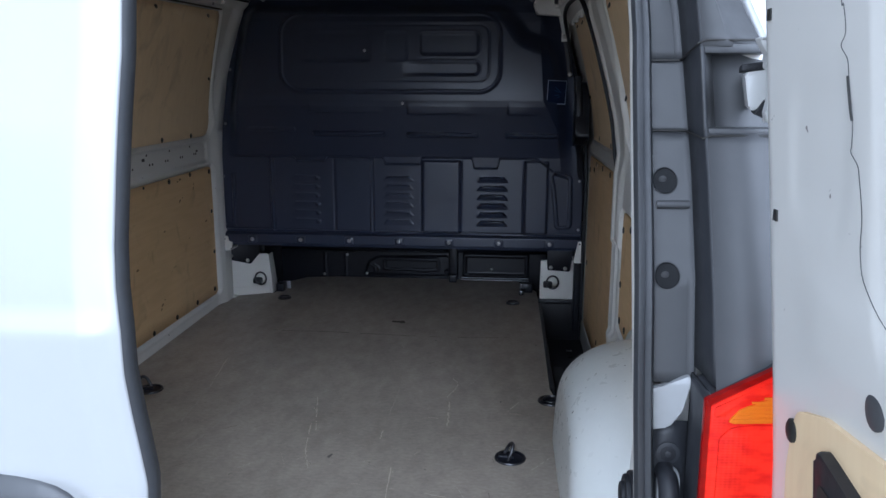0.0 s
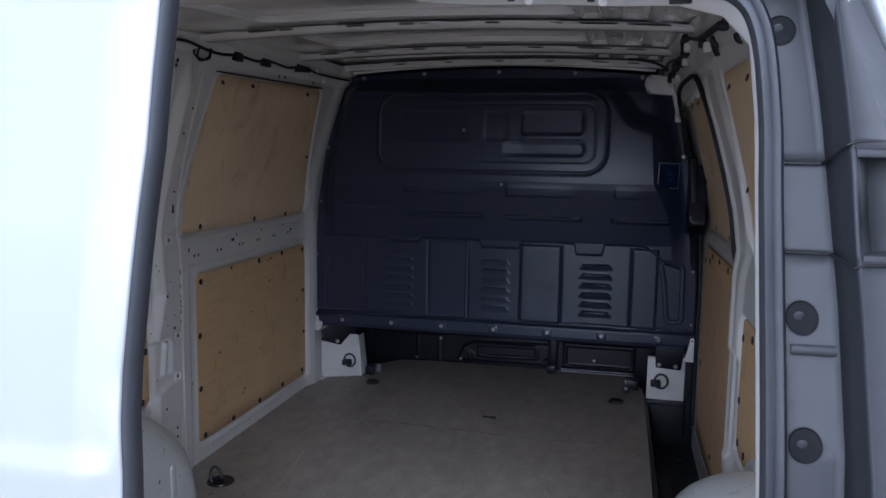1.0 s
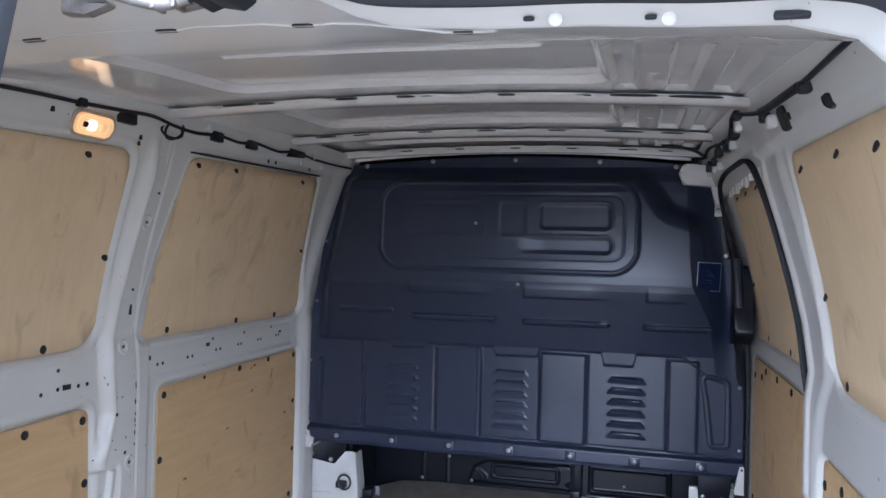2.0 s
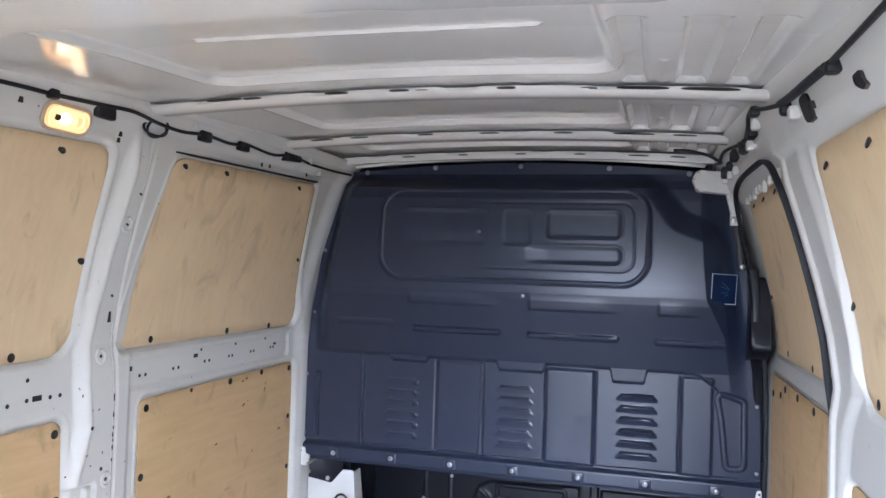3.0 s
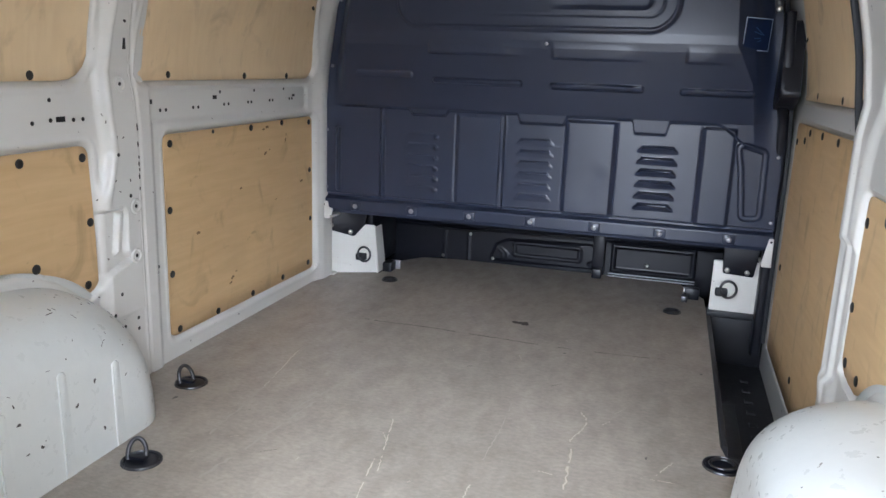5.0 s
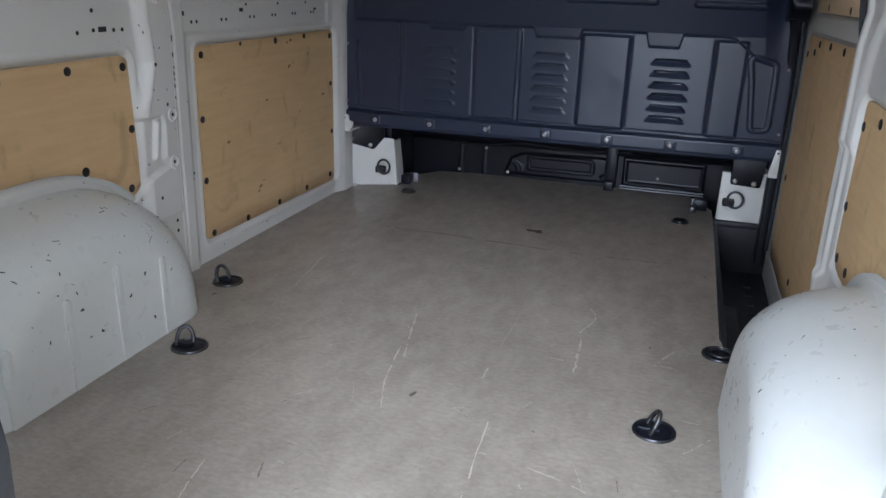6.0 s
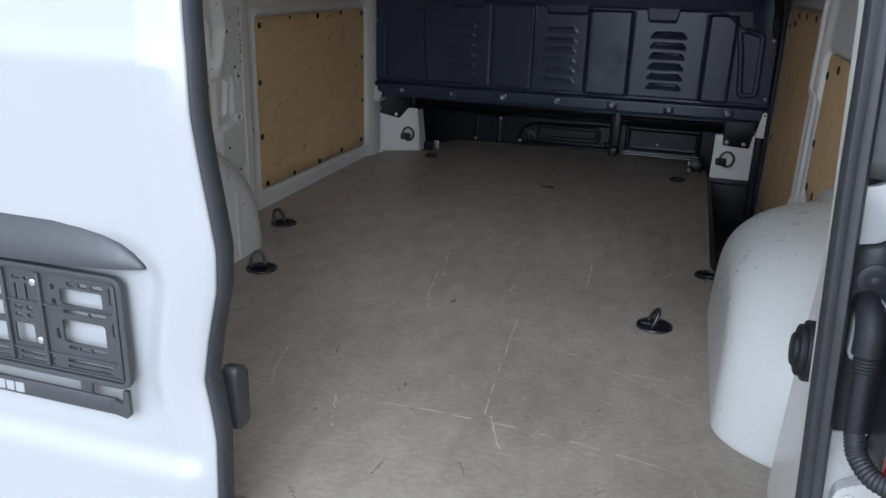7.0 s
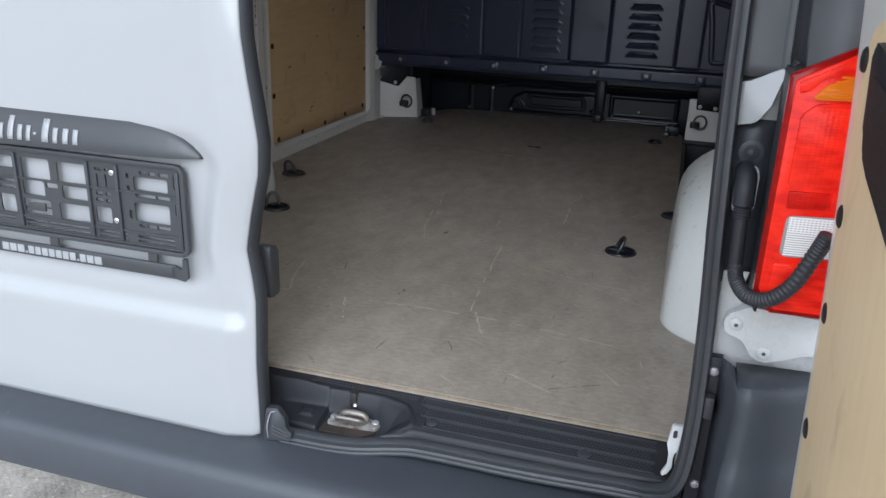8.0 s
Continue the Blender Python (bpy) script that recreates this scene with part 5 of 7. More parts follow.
slab("housing", 0.138, 0.062, 0.026, -0.004, 0.006, LAMP_RIM, "warm-lit clear plastic rim")
diffuser = slab("diffuser", 0.120, 0.048, 0.020, 0.003, 0.010, LAMP_GLASS, "glowing amber ribbed diffuser", 0.004)
for k, (w, h, cy) in enumerate(((0.108, 0.040, 0.0), (0.102, 0.035, 0.0), (0.090, 0.029, -0.002), (0.080, 0.024, -0.005), (0.062, 0.019, -0.010))):
    slab("lens_rib", w, h, h * 0.42, 0.0095 + 0.0008 * k, 0.0108 + 0.0008 * k, LAMP_MID if k % 2 == 0 else LAMP_GLASS, "moulded rib of the lens", 0.0004, cy, diffuser)
slab("bulb", 0.030, 0.024, 0.010, 0.0145, 0.0155, LAMP_CORE, "bright bulb", 0.0005, -0.016)
slab("switch", 0.012, 0.012, 0.003, 0.0150, 0.0190, PLUG, "small dark switch", 0.001, -0.038)
light = bpy.data.lights.new("lamp_light", "AREA")
light.energy, light.color, light.shape, light.size, light.size_y = 0.002, (1.0, 0.66, 0.34), "RECTANGLE", 0.04, 0.11
lo = new("lamp_light", light)
lo.matrix_world = look(lm @ Vector((0.024, 0, 0)), lm @ Vector((1, 0, -0.05)))

loom = thing("wiring_loom", "black taped wiring loom clipped along the roof rail", "wiring", at=(-0.69, 1.6, 1.90))
path = [(0.60, 1.868), (0.90, 1.880), (1.10, 1.890), (1.20, 1.893), (1.33, 1.900), (1.42, 1.905), (1.52, 1.898), (1.62, 1.896), (1.72, 1.904), (1.84, 1.902), (1.93, 1.912), (2.08, 1.908), (2.20, 1.922), (2.36, 1.916), (2.55, 1.918), (2.66, 1.918)]
sweep("cable", glide([(inner_x(-1, y, z) + 0.006, y, z) for y, z in path], 6), circle(0.0045, 8), BLACK, loom, up=(1, 0, 0))
for y, z, w, h in ((1.345, 1.890, 0.055, 0.032), (1.715, 1.900, 0.048, 0.028), (1.905, 1.904, 0.052, 0.026), (1.19, 1.893, 0.022, 0.02)):
    x = -inner_x(-1, y, z) - 0.006
    box("connector", -x - 0.008, -x + 0.010, y - w / 2, y + w / 2, z - h / 2, z + h / 2, BLACK, loom, 0.004)
for k in range(5):
    y = 2.165 + 0.024 * k
    x = inner_x(-1, y, 1.905)
    box("connector", x - 0.004, x + 0.016, y - 0.009, y + 0.008, 1.902 + 0.002 * k, 1.930, BLACK, loom, 0.002)
x = inner_x(-1, 1.525, 1.888)
coil = [(x + 0.010 + 0.006 * math.sin(a * 1.5), 1.525 + 0.040 * math.cos(a) + 0.010 * math.sin(a), 1.887 + 0.021 * math.sin(a) + 0.002 * math.sin(a / 2)) for a in np.linspace(0, 4 * math.pi, 44)]
sweep("cable_coil", coil, circle(0.0032, 7), BLACK, loom, up=(1, 0, 0))
for y, z in ((2.28, 1.895), (2.45, 1.898), (1.66, 1.915), (2.34, 1.925)):
    x = inner_x(-1, y, z)
    box("white_clip", x - 0.004, x + 0.012, y - 0.007, y + 0.007, z - 0.010, z + 0.010, WHITE_IN, loom, 0.003)
for y, z in ((1.425, 1.856), (1.425, 1.842), (2.07, 1.876), (2.12, 1.878), (2.38, 1.884), (1.13, 1.870)):
    x = inner_x(-1, y, z)
    box("small_clip", x - 0.004, x + 0.002, y - 0.005, y + 0.005, z - 0.006, z + 0.006, PLUG, loom, 0.001)

loom_r = thing("wiring_loom", "black wiring loom draped from the roof rail over the sliding door", "wiring", at=(0.69, 1.6, 1.90))
path = [(2.62, 1.925, 0.015), (2.50, 1.930, 0.02), (2.39, 1.920, 0.02), (2.25, 1.925, 0.02), (2.11, 1.918, 0.02), (1.967, 1.906, 0.012), (1.88, 1.900, 0.012), (1.768, 1.911, 0.012), (1.70, 1.924, 0.012), (1.646, 1.927, 0.008),
        (1.55, 1.908, 0.010), (1.40, 1.884, 0.010), (1.30, 1.876, 0.010), (1.165, 1.868, 0.010), (1.056, 1.861, 0.010), (0.80, 1.855, 0.010), (0.60, 1.850, 0.010)]
sweep("cable", glide([(inner_x(1, y, z) - d, y, z) for y, z, d in path], 6), circle(0.0046, 8), BLACK, loom_r, up=(1, 0, 0))
sweep("taped_cable", glide([(inner_x(1, y, z) - d, y, z) for y, z, d in path[11:15]], 6), circle(0.0075, 8), BLACK, loom_r, up=(1, 0, 0))
x = inner_x(1, 2.40, 1.92)
sweep("cable_branch", glide([(x - 0.01, 2.40, 1.920), (x - 0.05, 2.40, 1.945), (0.56, 2.40, 1.960), (0.52, 2.40, 1.962)], 5), circle(0.005, 8), BLACK, loom_r, up=(0, 0, 1))
for y, z, w, h in ((1.645, 1.922, 0.040, 0.020), (1.775, 1.902, 0.060, 0.028), (1.94, 1.896, 0.07, 0.030), (2.14, 1.905, 0.06, 0.030), (2.30, 1.898, 0.035, 0.026), (2.46, 1.900, 0.05, 0.034), (1.04, 1.856, 0.030, 0.018), (1.375, 1.872, 0.032, 0.024)):
    x = inner_x(1, y, z)
    box("connector", x - 0.018, x + 0.004, y - w / 2, y + w / 2, z - h / 2, z + h / 2, BLACK, loom_r, 0.006)
for y, z in ((2.36, 1.880), (2.22, 1.875), (2.52, 1.885), (1.86, 1.886), (1.70, 1.905), (1.34, 1.856)):
    x = inner_x(1, y, z)
    box("white_clip", x - 0.016, x + 0.003, y - 0.014, y + 0.014, z - 0.012, z + 0.012, WHITE_IN, loom_r, 0.005)

# belt or door guide bracket at the partition's top corner
guide = thing("upper_bracket", "white painted steel bracket at the top corner of the partition", "bracket", at=(0.66, 2.58, 1.77))
prism("arm", rounded([(0.585, 1.895), (0.600, 1.925), (0.70, 1.915), (0.735, 1.890), (0.715, 1.845), (0.600, 1.855)], 0.014, 4), lambda a, b, d: (a, d, b), 2.625, 2.570, WHITE_IN, guide, 0.012)
prism("leg", rounded([(0.690, 1.860), (0.728, 1.860), (0.738, 1.765), (0.712, 1.765)], 0.008, 3), lambda a, b, d: (a, d, b), 2.615, 2.588, WHITE_IN, guide, 0.006)
box("foot_plate", 0.706, 0.744, 2.585, 2.610, 1.745, 1.785, WHITE_IN, guide, 0.004)
sweep("rail", [(0.722, 2.600, 1.765), (0.735, 2.605, 1.69), (0.748, 2.610, 1.60)], circle(0.010, 8), GREY, guide, up=(0, 1, 0), label="slim grey rail")
for x, z in ((0.718, 1.765), (0.746, 1.612)):
    place_mesh("bolt", BOLT_MESH, guide, (x, 2.588, z), (0, -1, 0))
prism("latch_cover", rounded([(2.60, 1.32), (2.52, 1.35), (2.55, 1.44), (2.58, 1.58), (2.66, 1.58), (2.68, 1.30)], 0.02, 4), lambda a, b, d: (d, a, b), 0.830, 0.772, BLACK_STEEL, seal, 0.012, label="black moulded latch cover")

# ---- rear frame round the door opening ----
rear = thing("rear_frame", "white painted rear body frame round the door opening", "door frame", "structure", at=(0.3, 0.25, 0.45))


def on_frame(x, z, back=0.0):
    return (x, float(frame_y(z)) + back, z)


OPENING = [(0.02, 0.497), (0.10, 0.497), (0.16, 0.499), (0.22, 0.504), (0.275, 0.507), (0.45, 0.508), (0.60, 0.511), (0.655, 0.522), (0.688, 0.560), (0.698, 0.65), (0.696, 0.80), (0.686, 0.98), (0.679, 1.15),
           (0.676, 1.30), (0.676, 1.45), (0.676, 1.56), (0.675, 1.65), (0.664, 1.748), (0.638, 1.793), (0.585, 1.808), (0.503, 1.810), (0.415, 1.815), (0.317, 1.817), (0.235, 1.823), (0.192, 1.836), (0.143, 1.859), (0.07, 1.874), (-0.14, 1.882), (-0.55, 1.882)]
FOOT_X, FOOT_Y = [0.0, 0.10, 0.162, 0.224, 0.275, 0.442, 0.607, 0.66], [0.174, 0.177, 0.184, 0.199, 0.205, 0.205, 0.210, 0.196]


def seal_point(x, z):
    """The seal's line: on the frame's plane, but along the foot it follows the sill plate."""
    if z < 0.53 and x > -0.05:
        return Vector((x, float(np.interp(x, FOOT_X, FOOT_Y)), z))
    return Vector(on_frame(x, z, -0.012))


path = [seal_point(x, z) for x, z in OPENING]
SEAL_PROFILE = [(-0.012, -0.007), (-0.008, -0.013), (-0.003, -0.013), (0.000, -0.0105), (0.003, -0.012), (0.009, -0.012), (0.013, -0.006), (0.013, 0.002), (0.006, 0.006), (-0.004, 0.008), (-0.011, 0.006)]
door_seal = thing("opening_seal", "grey-black rubber seal round the rear opening", "seal", "structure", at=(0.69, 0.19, 0.47))
sweep("rubber_strip", glide(path, 6), SEAL_PROFILE, RUBBER, door_seal, up=(0, 1, 0))
lip = [seal_point(x + 0.012 * (x > 0.62), z) + Vector((0, -0.013, -0.010)) for x, z in OPENING if z < 0.53]
sweep("outer_lip", glide(lip, 6), circle(0.0055, 8), RUBBER, door_seal, up=(0, 1, 0))

# right rear pillar: white inner return, grey trim in the door shut, outer corner
flange = [p for p in OPENING if p[1] > 0.53] + [(-0.80, 1.882)]
n = len(flange)
verts = []
for x, z in flange:
    lip = 0.017 if z > 1.78 else 0.005 + 0.003 * float(step(z, 1.10, 1.25))
    for back, out in ((-0.004, 0.0), (0.010, -0.004), (0.036, -lip), (0.046, -lip), (0.075, 0.030), (0.13, 0.085)):
        verts.append((x + (out if x > 0.6 and z < 1.72 else out * 0.6 * (x > 0.5)), float(frame_y(z)) + back, z + (out * 0.9 if z > 1.70 else 0)))
sheet("inner_return", verts, n, 6, WHITE_IN, rear, thick=0.002)
box("pillar_filler", 0.752, 0.93, 0.35, 0.42, 0.40, 1.62, WHITE_IN, rear)
box("pillar_filler", 0.735, 0.79, 0.46, 0.52, 1.55, 1.93, WHITE_IN, rear)
HEAD_X = [-0.8, -0.14, 0.07, 0.143, 0.235, 0.317, 0.415, 0.503, 0.585, 0.66]
HEAD_Z = [1.882, 1.882, 1.874, 1.859, 1.823, 1.817, 1.815, 1.810, 1.808, 1.795]
# header box: its underside runs from the opening forwards, then steps up to the roof sheet


def header_edge(x):
    return 0.772 - 0.035 * (x / 0.65) ** 2, 1.872 - 0.028 * (x / 0.65) ** 2


def header_under(x, f):
    """A point of the underside, f from 0 at the opening to 1 at the front edge."""
    zo = float(np.interp(x, HEAD_X, HEAD_Z))
    yo = float(frame_y(zo)) + 0.030
    ye, ze = header_edge(x)
    return (x, yo + (ye - yo) * f, zo + 0.004 + (ze - zo - 0.004) * f ** 0.8 - 0.006 * math.sin(math.pi * f))


verts = []
for x in np.linspace(-0.80, 0.70, 76):
    ye, ze = header_edge(x)
    zo = float(np.interp(x, HEAD_X, HEAD_Z))
    scallop = 0.010 * float(step(math.sin(x * 15.0), 0.55, 0.8))
    verts.append((x, float(frame_y(zo)) + 0.005, zo + 0.001))
    verts += [header_under(x, f) for f in (0.0, 0.2, 0.4, 0.6, 0.8, 0.95)]
    verts += [(x, ye + 0.004 - scallop, ze + 0.001), (x, ye + 0.006 - scallop, ze + 0.006), (x, ye + 0.002 - scallop, ze + 0.012), (x, ye - 0.03, ze + 0.014), (x, ye - 0.04, float(roof_z(x, ye)) + 0.004)]
sheet("header_inner", verts, 76, 12, WHITE_ROOF, rear, thick=0.002, flip=True)
for x, f, w in ((-0.535, 0.64, 0.016), (-0.330, 0.63, 0.016), (-0.130, 0.62, 0.015), (0.058, 0.62, 0.014), (0.260, 0.62, 0.012)):
    c = header_under(x, f)
    pill = rounded([(-w, -0.006), (w, -0.006), (w, 0.006), (-w, 0.006)], 0.0055, 4)
    prism("slot", pill, lambda a, b, d: (c[0] + a, c[1] + b, header_under(c[0] + a, f)[2] - d), -0.004, 0.0016, PLUG, rear)
crease = []
for x in np.linspace(-0.60, 0.30, 60):
    near = min(abs(x - v) for v in (-0.535, -0.330, -0.130, 0.058, 0.260))
    a, b, c = header_under(float(x), 0.585 + 0.035 * (1 - float(step(near, 0.018, 0.045))))
    crease.append((a, b, c - 0.0004))
sweep("crease", crease, circle(0.0017, 6), WHITE_ROOF, rear, up=(0, 0, 1))
verts = []
for x in np.linspace(-0.86, 0.86, 30):
    for z in np.linspace(float(np.interp(x, HEAD_X, HEAD_Z)) + 0.014, 2.09, 8):
        k = np.interp(abs(x), [0.60, 0.86], [0, 0.10])
        zz_ = z if abs(x) < 0.6 else z - np.interp(abs(x), [0.6, 0.86], [0, 0.14]) * (z - 1.825) / 0.265
        verts.append((x, 0.370 + 0.30 * (z - 1.825) + k, max(zz_, 1.80)))
sheet("header_outer", verts, 30, 8, WHITE_OUT_DIM, rear, thick=0.004)
HEAD_PLUG = disc_mesh("white_plug", 0.010, 0.0025, WHITE_ROOF)
for x, kind in ((0.362, "small"), (0.385, "plug"), (0.48, "plug"), (0.465, "small"), (0.575, "slot")):
    zo = float(np.interp(x, HEAD_X, HEAD_Z))
    y, z = float(frame_y(zo)) + 0.026, zo - 0.014
    if kind == "plug":
        place_mesh("white_plug", HEAD_PLUG, rear, (x, y, z), (0, -0.85, -0.5), scale=0.6)
    else:
        w, h = (0.014, 0.0035) if kind == "slot" else (0.005, 0.0015)
        box("slot", -w, w, -0.004, 0.002, -h, h, GREY_DARK, rear, 0.002, m=pose(x, y - 0.001, z, -20, 0, 0))
# catch gear under the header
gear = thing("door_catch", "zinc wire catch and black latch under the roof header", "catch", at=(0.02, 0.44, 1.85))
sweep("wire_loop", glide([(0.046, 0.440, 1.829), (0.018, 0.437, 1.823), (-0.020, 0.430, 1.831), (-0.060, 0.425, 1.845), (-0.069, 0.428, 1.853), (-0.057, 0.436, 1.858), (-0.015, 0.442, 1.849), (0.036, 0.446, 1.840)], 6), circle(0.0062, 10), RING_PALE, gear, up=(0, 0, 1))
prism("catch_plate", rounded([(0.022, 1.848), (0.060, 1.850), (0.052, 1.824), (0.026, 1.820)], 0.004, 3), lambda a, b, d: (a, d, b), 0.458, 0.448, RING_PALE, gear, 0.002)
for x in (0.012, 0.034):
    box("clamp", x - 0.003, x + 0.003, 0.430, 0.452, 1.818, 1.842, RING_PALE, gear, 0.002)
prism("catch_plate", rounded([(-0.100, 1.822), (-0.098, 1.838), (-0.058, 1.838), (-0.040, 1.829), (-0.070, 1.820)], 0.005, 3), lambda a, b, d: (a, d, b), 0.455, 0.442, RING_PALE, gear, 0.003)
latch = prism("latch_block", rounded([(0.040, 1.846), (0.052, 1.824), (0.064, 1.817), (0.076, 1.821), (0.098, 1.817), (0.112, 1.826), (0.100, 1.838), (0.078, 1.846)], 0.005, 3), lambda a, b, d: (a, d, b), 0.452, 0.412, BLACK, gear, 0.004)
box("latch_rim", 0.042, 0.080, 0.408, 0.416, 1.8435, 1.8475, RIVET, latch, 0.001)

# grey trim of the door shut: inner face, side step and outer face down the pillar
pillar = thing("pillar_trim", "grained grey plastic trim on the rear pillar", "trim", "structure", at=(0.74, 0.2, 1.15))


def trim_strip(name, z0, z1, columns, material, rows=22, lab=""):
    """columns: functions of z that give (x, y), from the opening outwards."""
    zs = np.linspace(z0, z1, rows)
    pts = [(*c(z), z) for c in columns for z in zs]
    return sheet(name, pts, len(columns), rows, material, pillar, lab, thick=0.004)


def seam_x(z):
    return float(np.interp(z, [0.5, 0.65, 0.98, 1.15, 1.45, 1.60, 1.65, 1.75, 1.95], [0.715, 0.716, 0.706, 0.698, 0.692, 0.689, 0.687, 0.677, 0.655]))


def step_x(z):
    return float(np.interp(z, [0.6, 1.1, 1.2, 1.45, 1.60, 1.65, 1.9], [0.758, 0.751, 0.748, 0.744, 0.736, 0.732, 0.700]))


def outer_y(z):
    return float(np.interp(z, [0.4, 1.0, 1.16, 1.30, 1.50, 1.61, 2.0], [0.148, 0.148, 0.154, 0.194, 0.275, 0.303, 0.385]))


def outer_x(z):
    return float(np.interp(z, [1.58, 1.615, 1.634, 1.654, 1.688, 1.93], [0.90, 0.835, 0.827, 0.815, 0.799, 0.690]))


inner = [lambda z: (seam_x(z) - 0.012, float(frame_y(z)) - 0.002), lambda z: (seam_x(z), float(frame_y(z)) - 0.004), lambda z: (step_x(z) - 0.012, float(frame_y(z)) - 0.004),
         lambda z: (step_x(z) - 0.003, float(frame_y(z)) - 0.012)]
trim_strip("shut_face", 1.164, 1.4985, inner, GREY)
trim_strip("shut_face", 1.5005, 1.5955, inner, GREY)
trim_strip("shut_face", 1.5975, 1.93, inner, GREY)
trim_strip("seam_backing", 1.49, 1.63, [lambda z: (seam_x(z) - 0.014, float(frame_y(z)) + 0.004), lambda z: (step_x(z), float(frame_y(z)) + 0.004)], PLUG)
# the left-facing side takes a darker grey, its shade put into the colour
trim_strip("side_step", 1.19, 1.96, [lambda z: (step_x(z) - 0.003, float(frame_y(z)) - 0.012), lambda z: (step_x(z) + 0.002, (float(frame_y(z)) + outer_y(z)) / 2), lambda z: (step_x(z) + 0.004, outer_y(z) + 0.006),
                                     lambda z: (step_x(z) + 0.007, outer_y(z))], GREY_DARK)
outer = [lambda z: (step_x(z) + 0.007, outer_y(z)), lambda z: ((step_x(z) + outer_x(z)) / 2 - 0.01, outer_y(z) - 0.002), lambda z: (outer_x(z) - 0.045, outer_y(z) + 0.008), lambda z: (outer_x(z), outer_y(z) + 0.05)]
trim_strip("outer_face", 1.175, 1.500, outer, GREY)
trim_strip("outer_face", 1.612, 1.93, outer, GREY)
# thin dark joints between the trim pieces, round the hinge pocket
for zi, zo, out in ((1.5965, 1.6200, 0.845), (1.4995, 1.4965, 0.885)):
    joint = [(seam_x(zi), float(frame_y(zi)) - 0.0055, zi), (step_x(zi) - 0.006, float(frame_y(zi)) - 0.010, zi), (step_x(zo) + 0.003, outer_y(zo) + 0.001, zo - 0.004), (step_x(zo) + 0.012, outer_y(zo) - 0.0022, zo), (out - 0.035, outer_y(zo) + 0.002, zo), (out, outer_y(zo) + 0.014, zo)]
    sweep("joint", joint, circle(0.0016, 6), PLUG, pillar, up=(0.3, 0.5, 0.8))
# hinge pocket in the outer trim
trim_strip("pocket_back", 1.500, 1.612, [lambda z: (step_x(z) + 0.030, outer_y(z) + 0.045), lambda z: (0.82, outer_y(z) + 0.050), lambda z: (0.93, outer_y(z) + 0.055)], GREY)
trim_strip("pocket_side", 1.500, 1.612, [lambda z: (step_x(z) + 0.007, outer_y(z)), lambda z: (step_x(z) + 0.012, outer_y(z) + 0.006), lambda z: (step_x(z) + 0.030, outer_y(z) + 0.045)], GREY)
box("pocket_floor", 0.750, 0.92, 0.276, 0.335, 1.494, 1.506, GREY, pillar, 0.003)
box("pocket_roof", 0.744, 0.835, 0.304, 0.355, 1.603, 1.615, GREY, pillar, 0.003)
CAP = surface("cloudy_grey_plastic", (0.036, 0.039, 0.046), 0.35, colour2=(0.022, 0.024, 0.029), scale=40)
CUP_SHADE = surface("recess_shade_black", (0.010, 0.011, 0.013), 0.6, scale=20, sheen=0.25)
# flat black discs on the face, painted as the shade inside screw recesses
for x, z, r in ((0.7065, 1.432, 0.0175), (0.7075, 1.308, 0.0175), (0.686, 1.750, 0.0175)):
    bm = bmesh.new()
    rings = []
    for rr, dy in ((r, -0.0045), (r * 0.93, -0.0062), (r * 0.86, -0.0052), (r * 0.50, -0.0048), (0.0001, -0.0048)):
        ring = []
        for a in np.linspace(0, 2 * math.pi, 29)[:-1]:
            zv = z + rr * math.sin(a) * 1.05
            ring.append(bm.verts.new((x + rr * math.cos(a), float(frame_y(zv)) + dy, zv)))
        rings.append(ring)
    for a, b in zip(rings, rings[1:]):
        for k in range(28):
            bm.faces.new((a[k], a[(k + 1) % 28], b[(k + 1) % 28], b[k]))
    part("screw_recess", bm, CUP_SHADE, pillar, smooth=0)
    ring = [(x + r * 0.97 * math.cos(a), float(frame_y(z + r * 1.02 * math.sin(a))) - 0.0050, z + r * 1.02 * math.sin(a)) for a in np.linspace(0, 2 * math.pi, 29)]
    sweep("recess_rim", ring, circle(0.0007, 6), GREY, pillar, up=(0, 1, 0))
    place_mesh("recess_screw", disc_mesh("recess_screw", 0.0055, 0.0020, GREY, 12), pillar, (x - 0.003, float(frame_y(z)) - 0.0050, z + 0.002), (0, -0.96, -0.28))
sweep("cross_rib", [(seam_x(1.400) + 0.002, float(frame_y(1.400)) - 0.005, 1.400), (step_x(1.400) - 0.006, float(frame_y(1.400)) - 0.007, 1.401)], circle(0.006, 8), GREY, pillar, up=(0, 1, 0))

# painted pillar below the trim
low = thing("pillar_lower", "white and dark lower rear pillar with grommet", "pillar", "structure", at=(0.72, 0.2, 0.85))


def low_strip(name, z0, z1, cols, material, lab="", rows=12):
    zs = np.linspace(z0, z1, rows)
    return sheet(name, [(*c(z), z) for c in cols for z in zs], len(cols), rows, material, low, lab, thick=0.003)


cheek = rounded([(0.684, 1.154), (0.702, 1.158), (0.741, 1.178), (0.741, 1.165), (0.731, 1.128), (0.715, 1.104), (0.684, 1.098)], [0.003, 0.003, 0.003, 0.008, 0.014, 0.010, 0.003], 4)
prism("white_cheek", cheek, lambda a, b, d: (a, float(frame_y(b)) - d - 0.30 * max(a - 0.705, 0), b), -0.004, 0.006, WHITE_OUT_DIM, low, 0.002)
low_strip("dark_plate", 0.876, 1.108, [lambda z: (seam_x(z) - 0.010, float(frame_y(z)) + 0.004), lambda z: (0.746, float(frame_y(z)) + 0.004)], GREY_DARK)
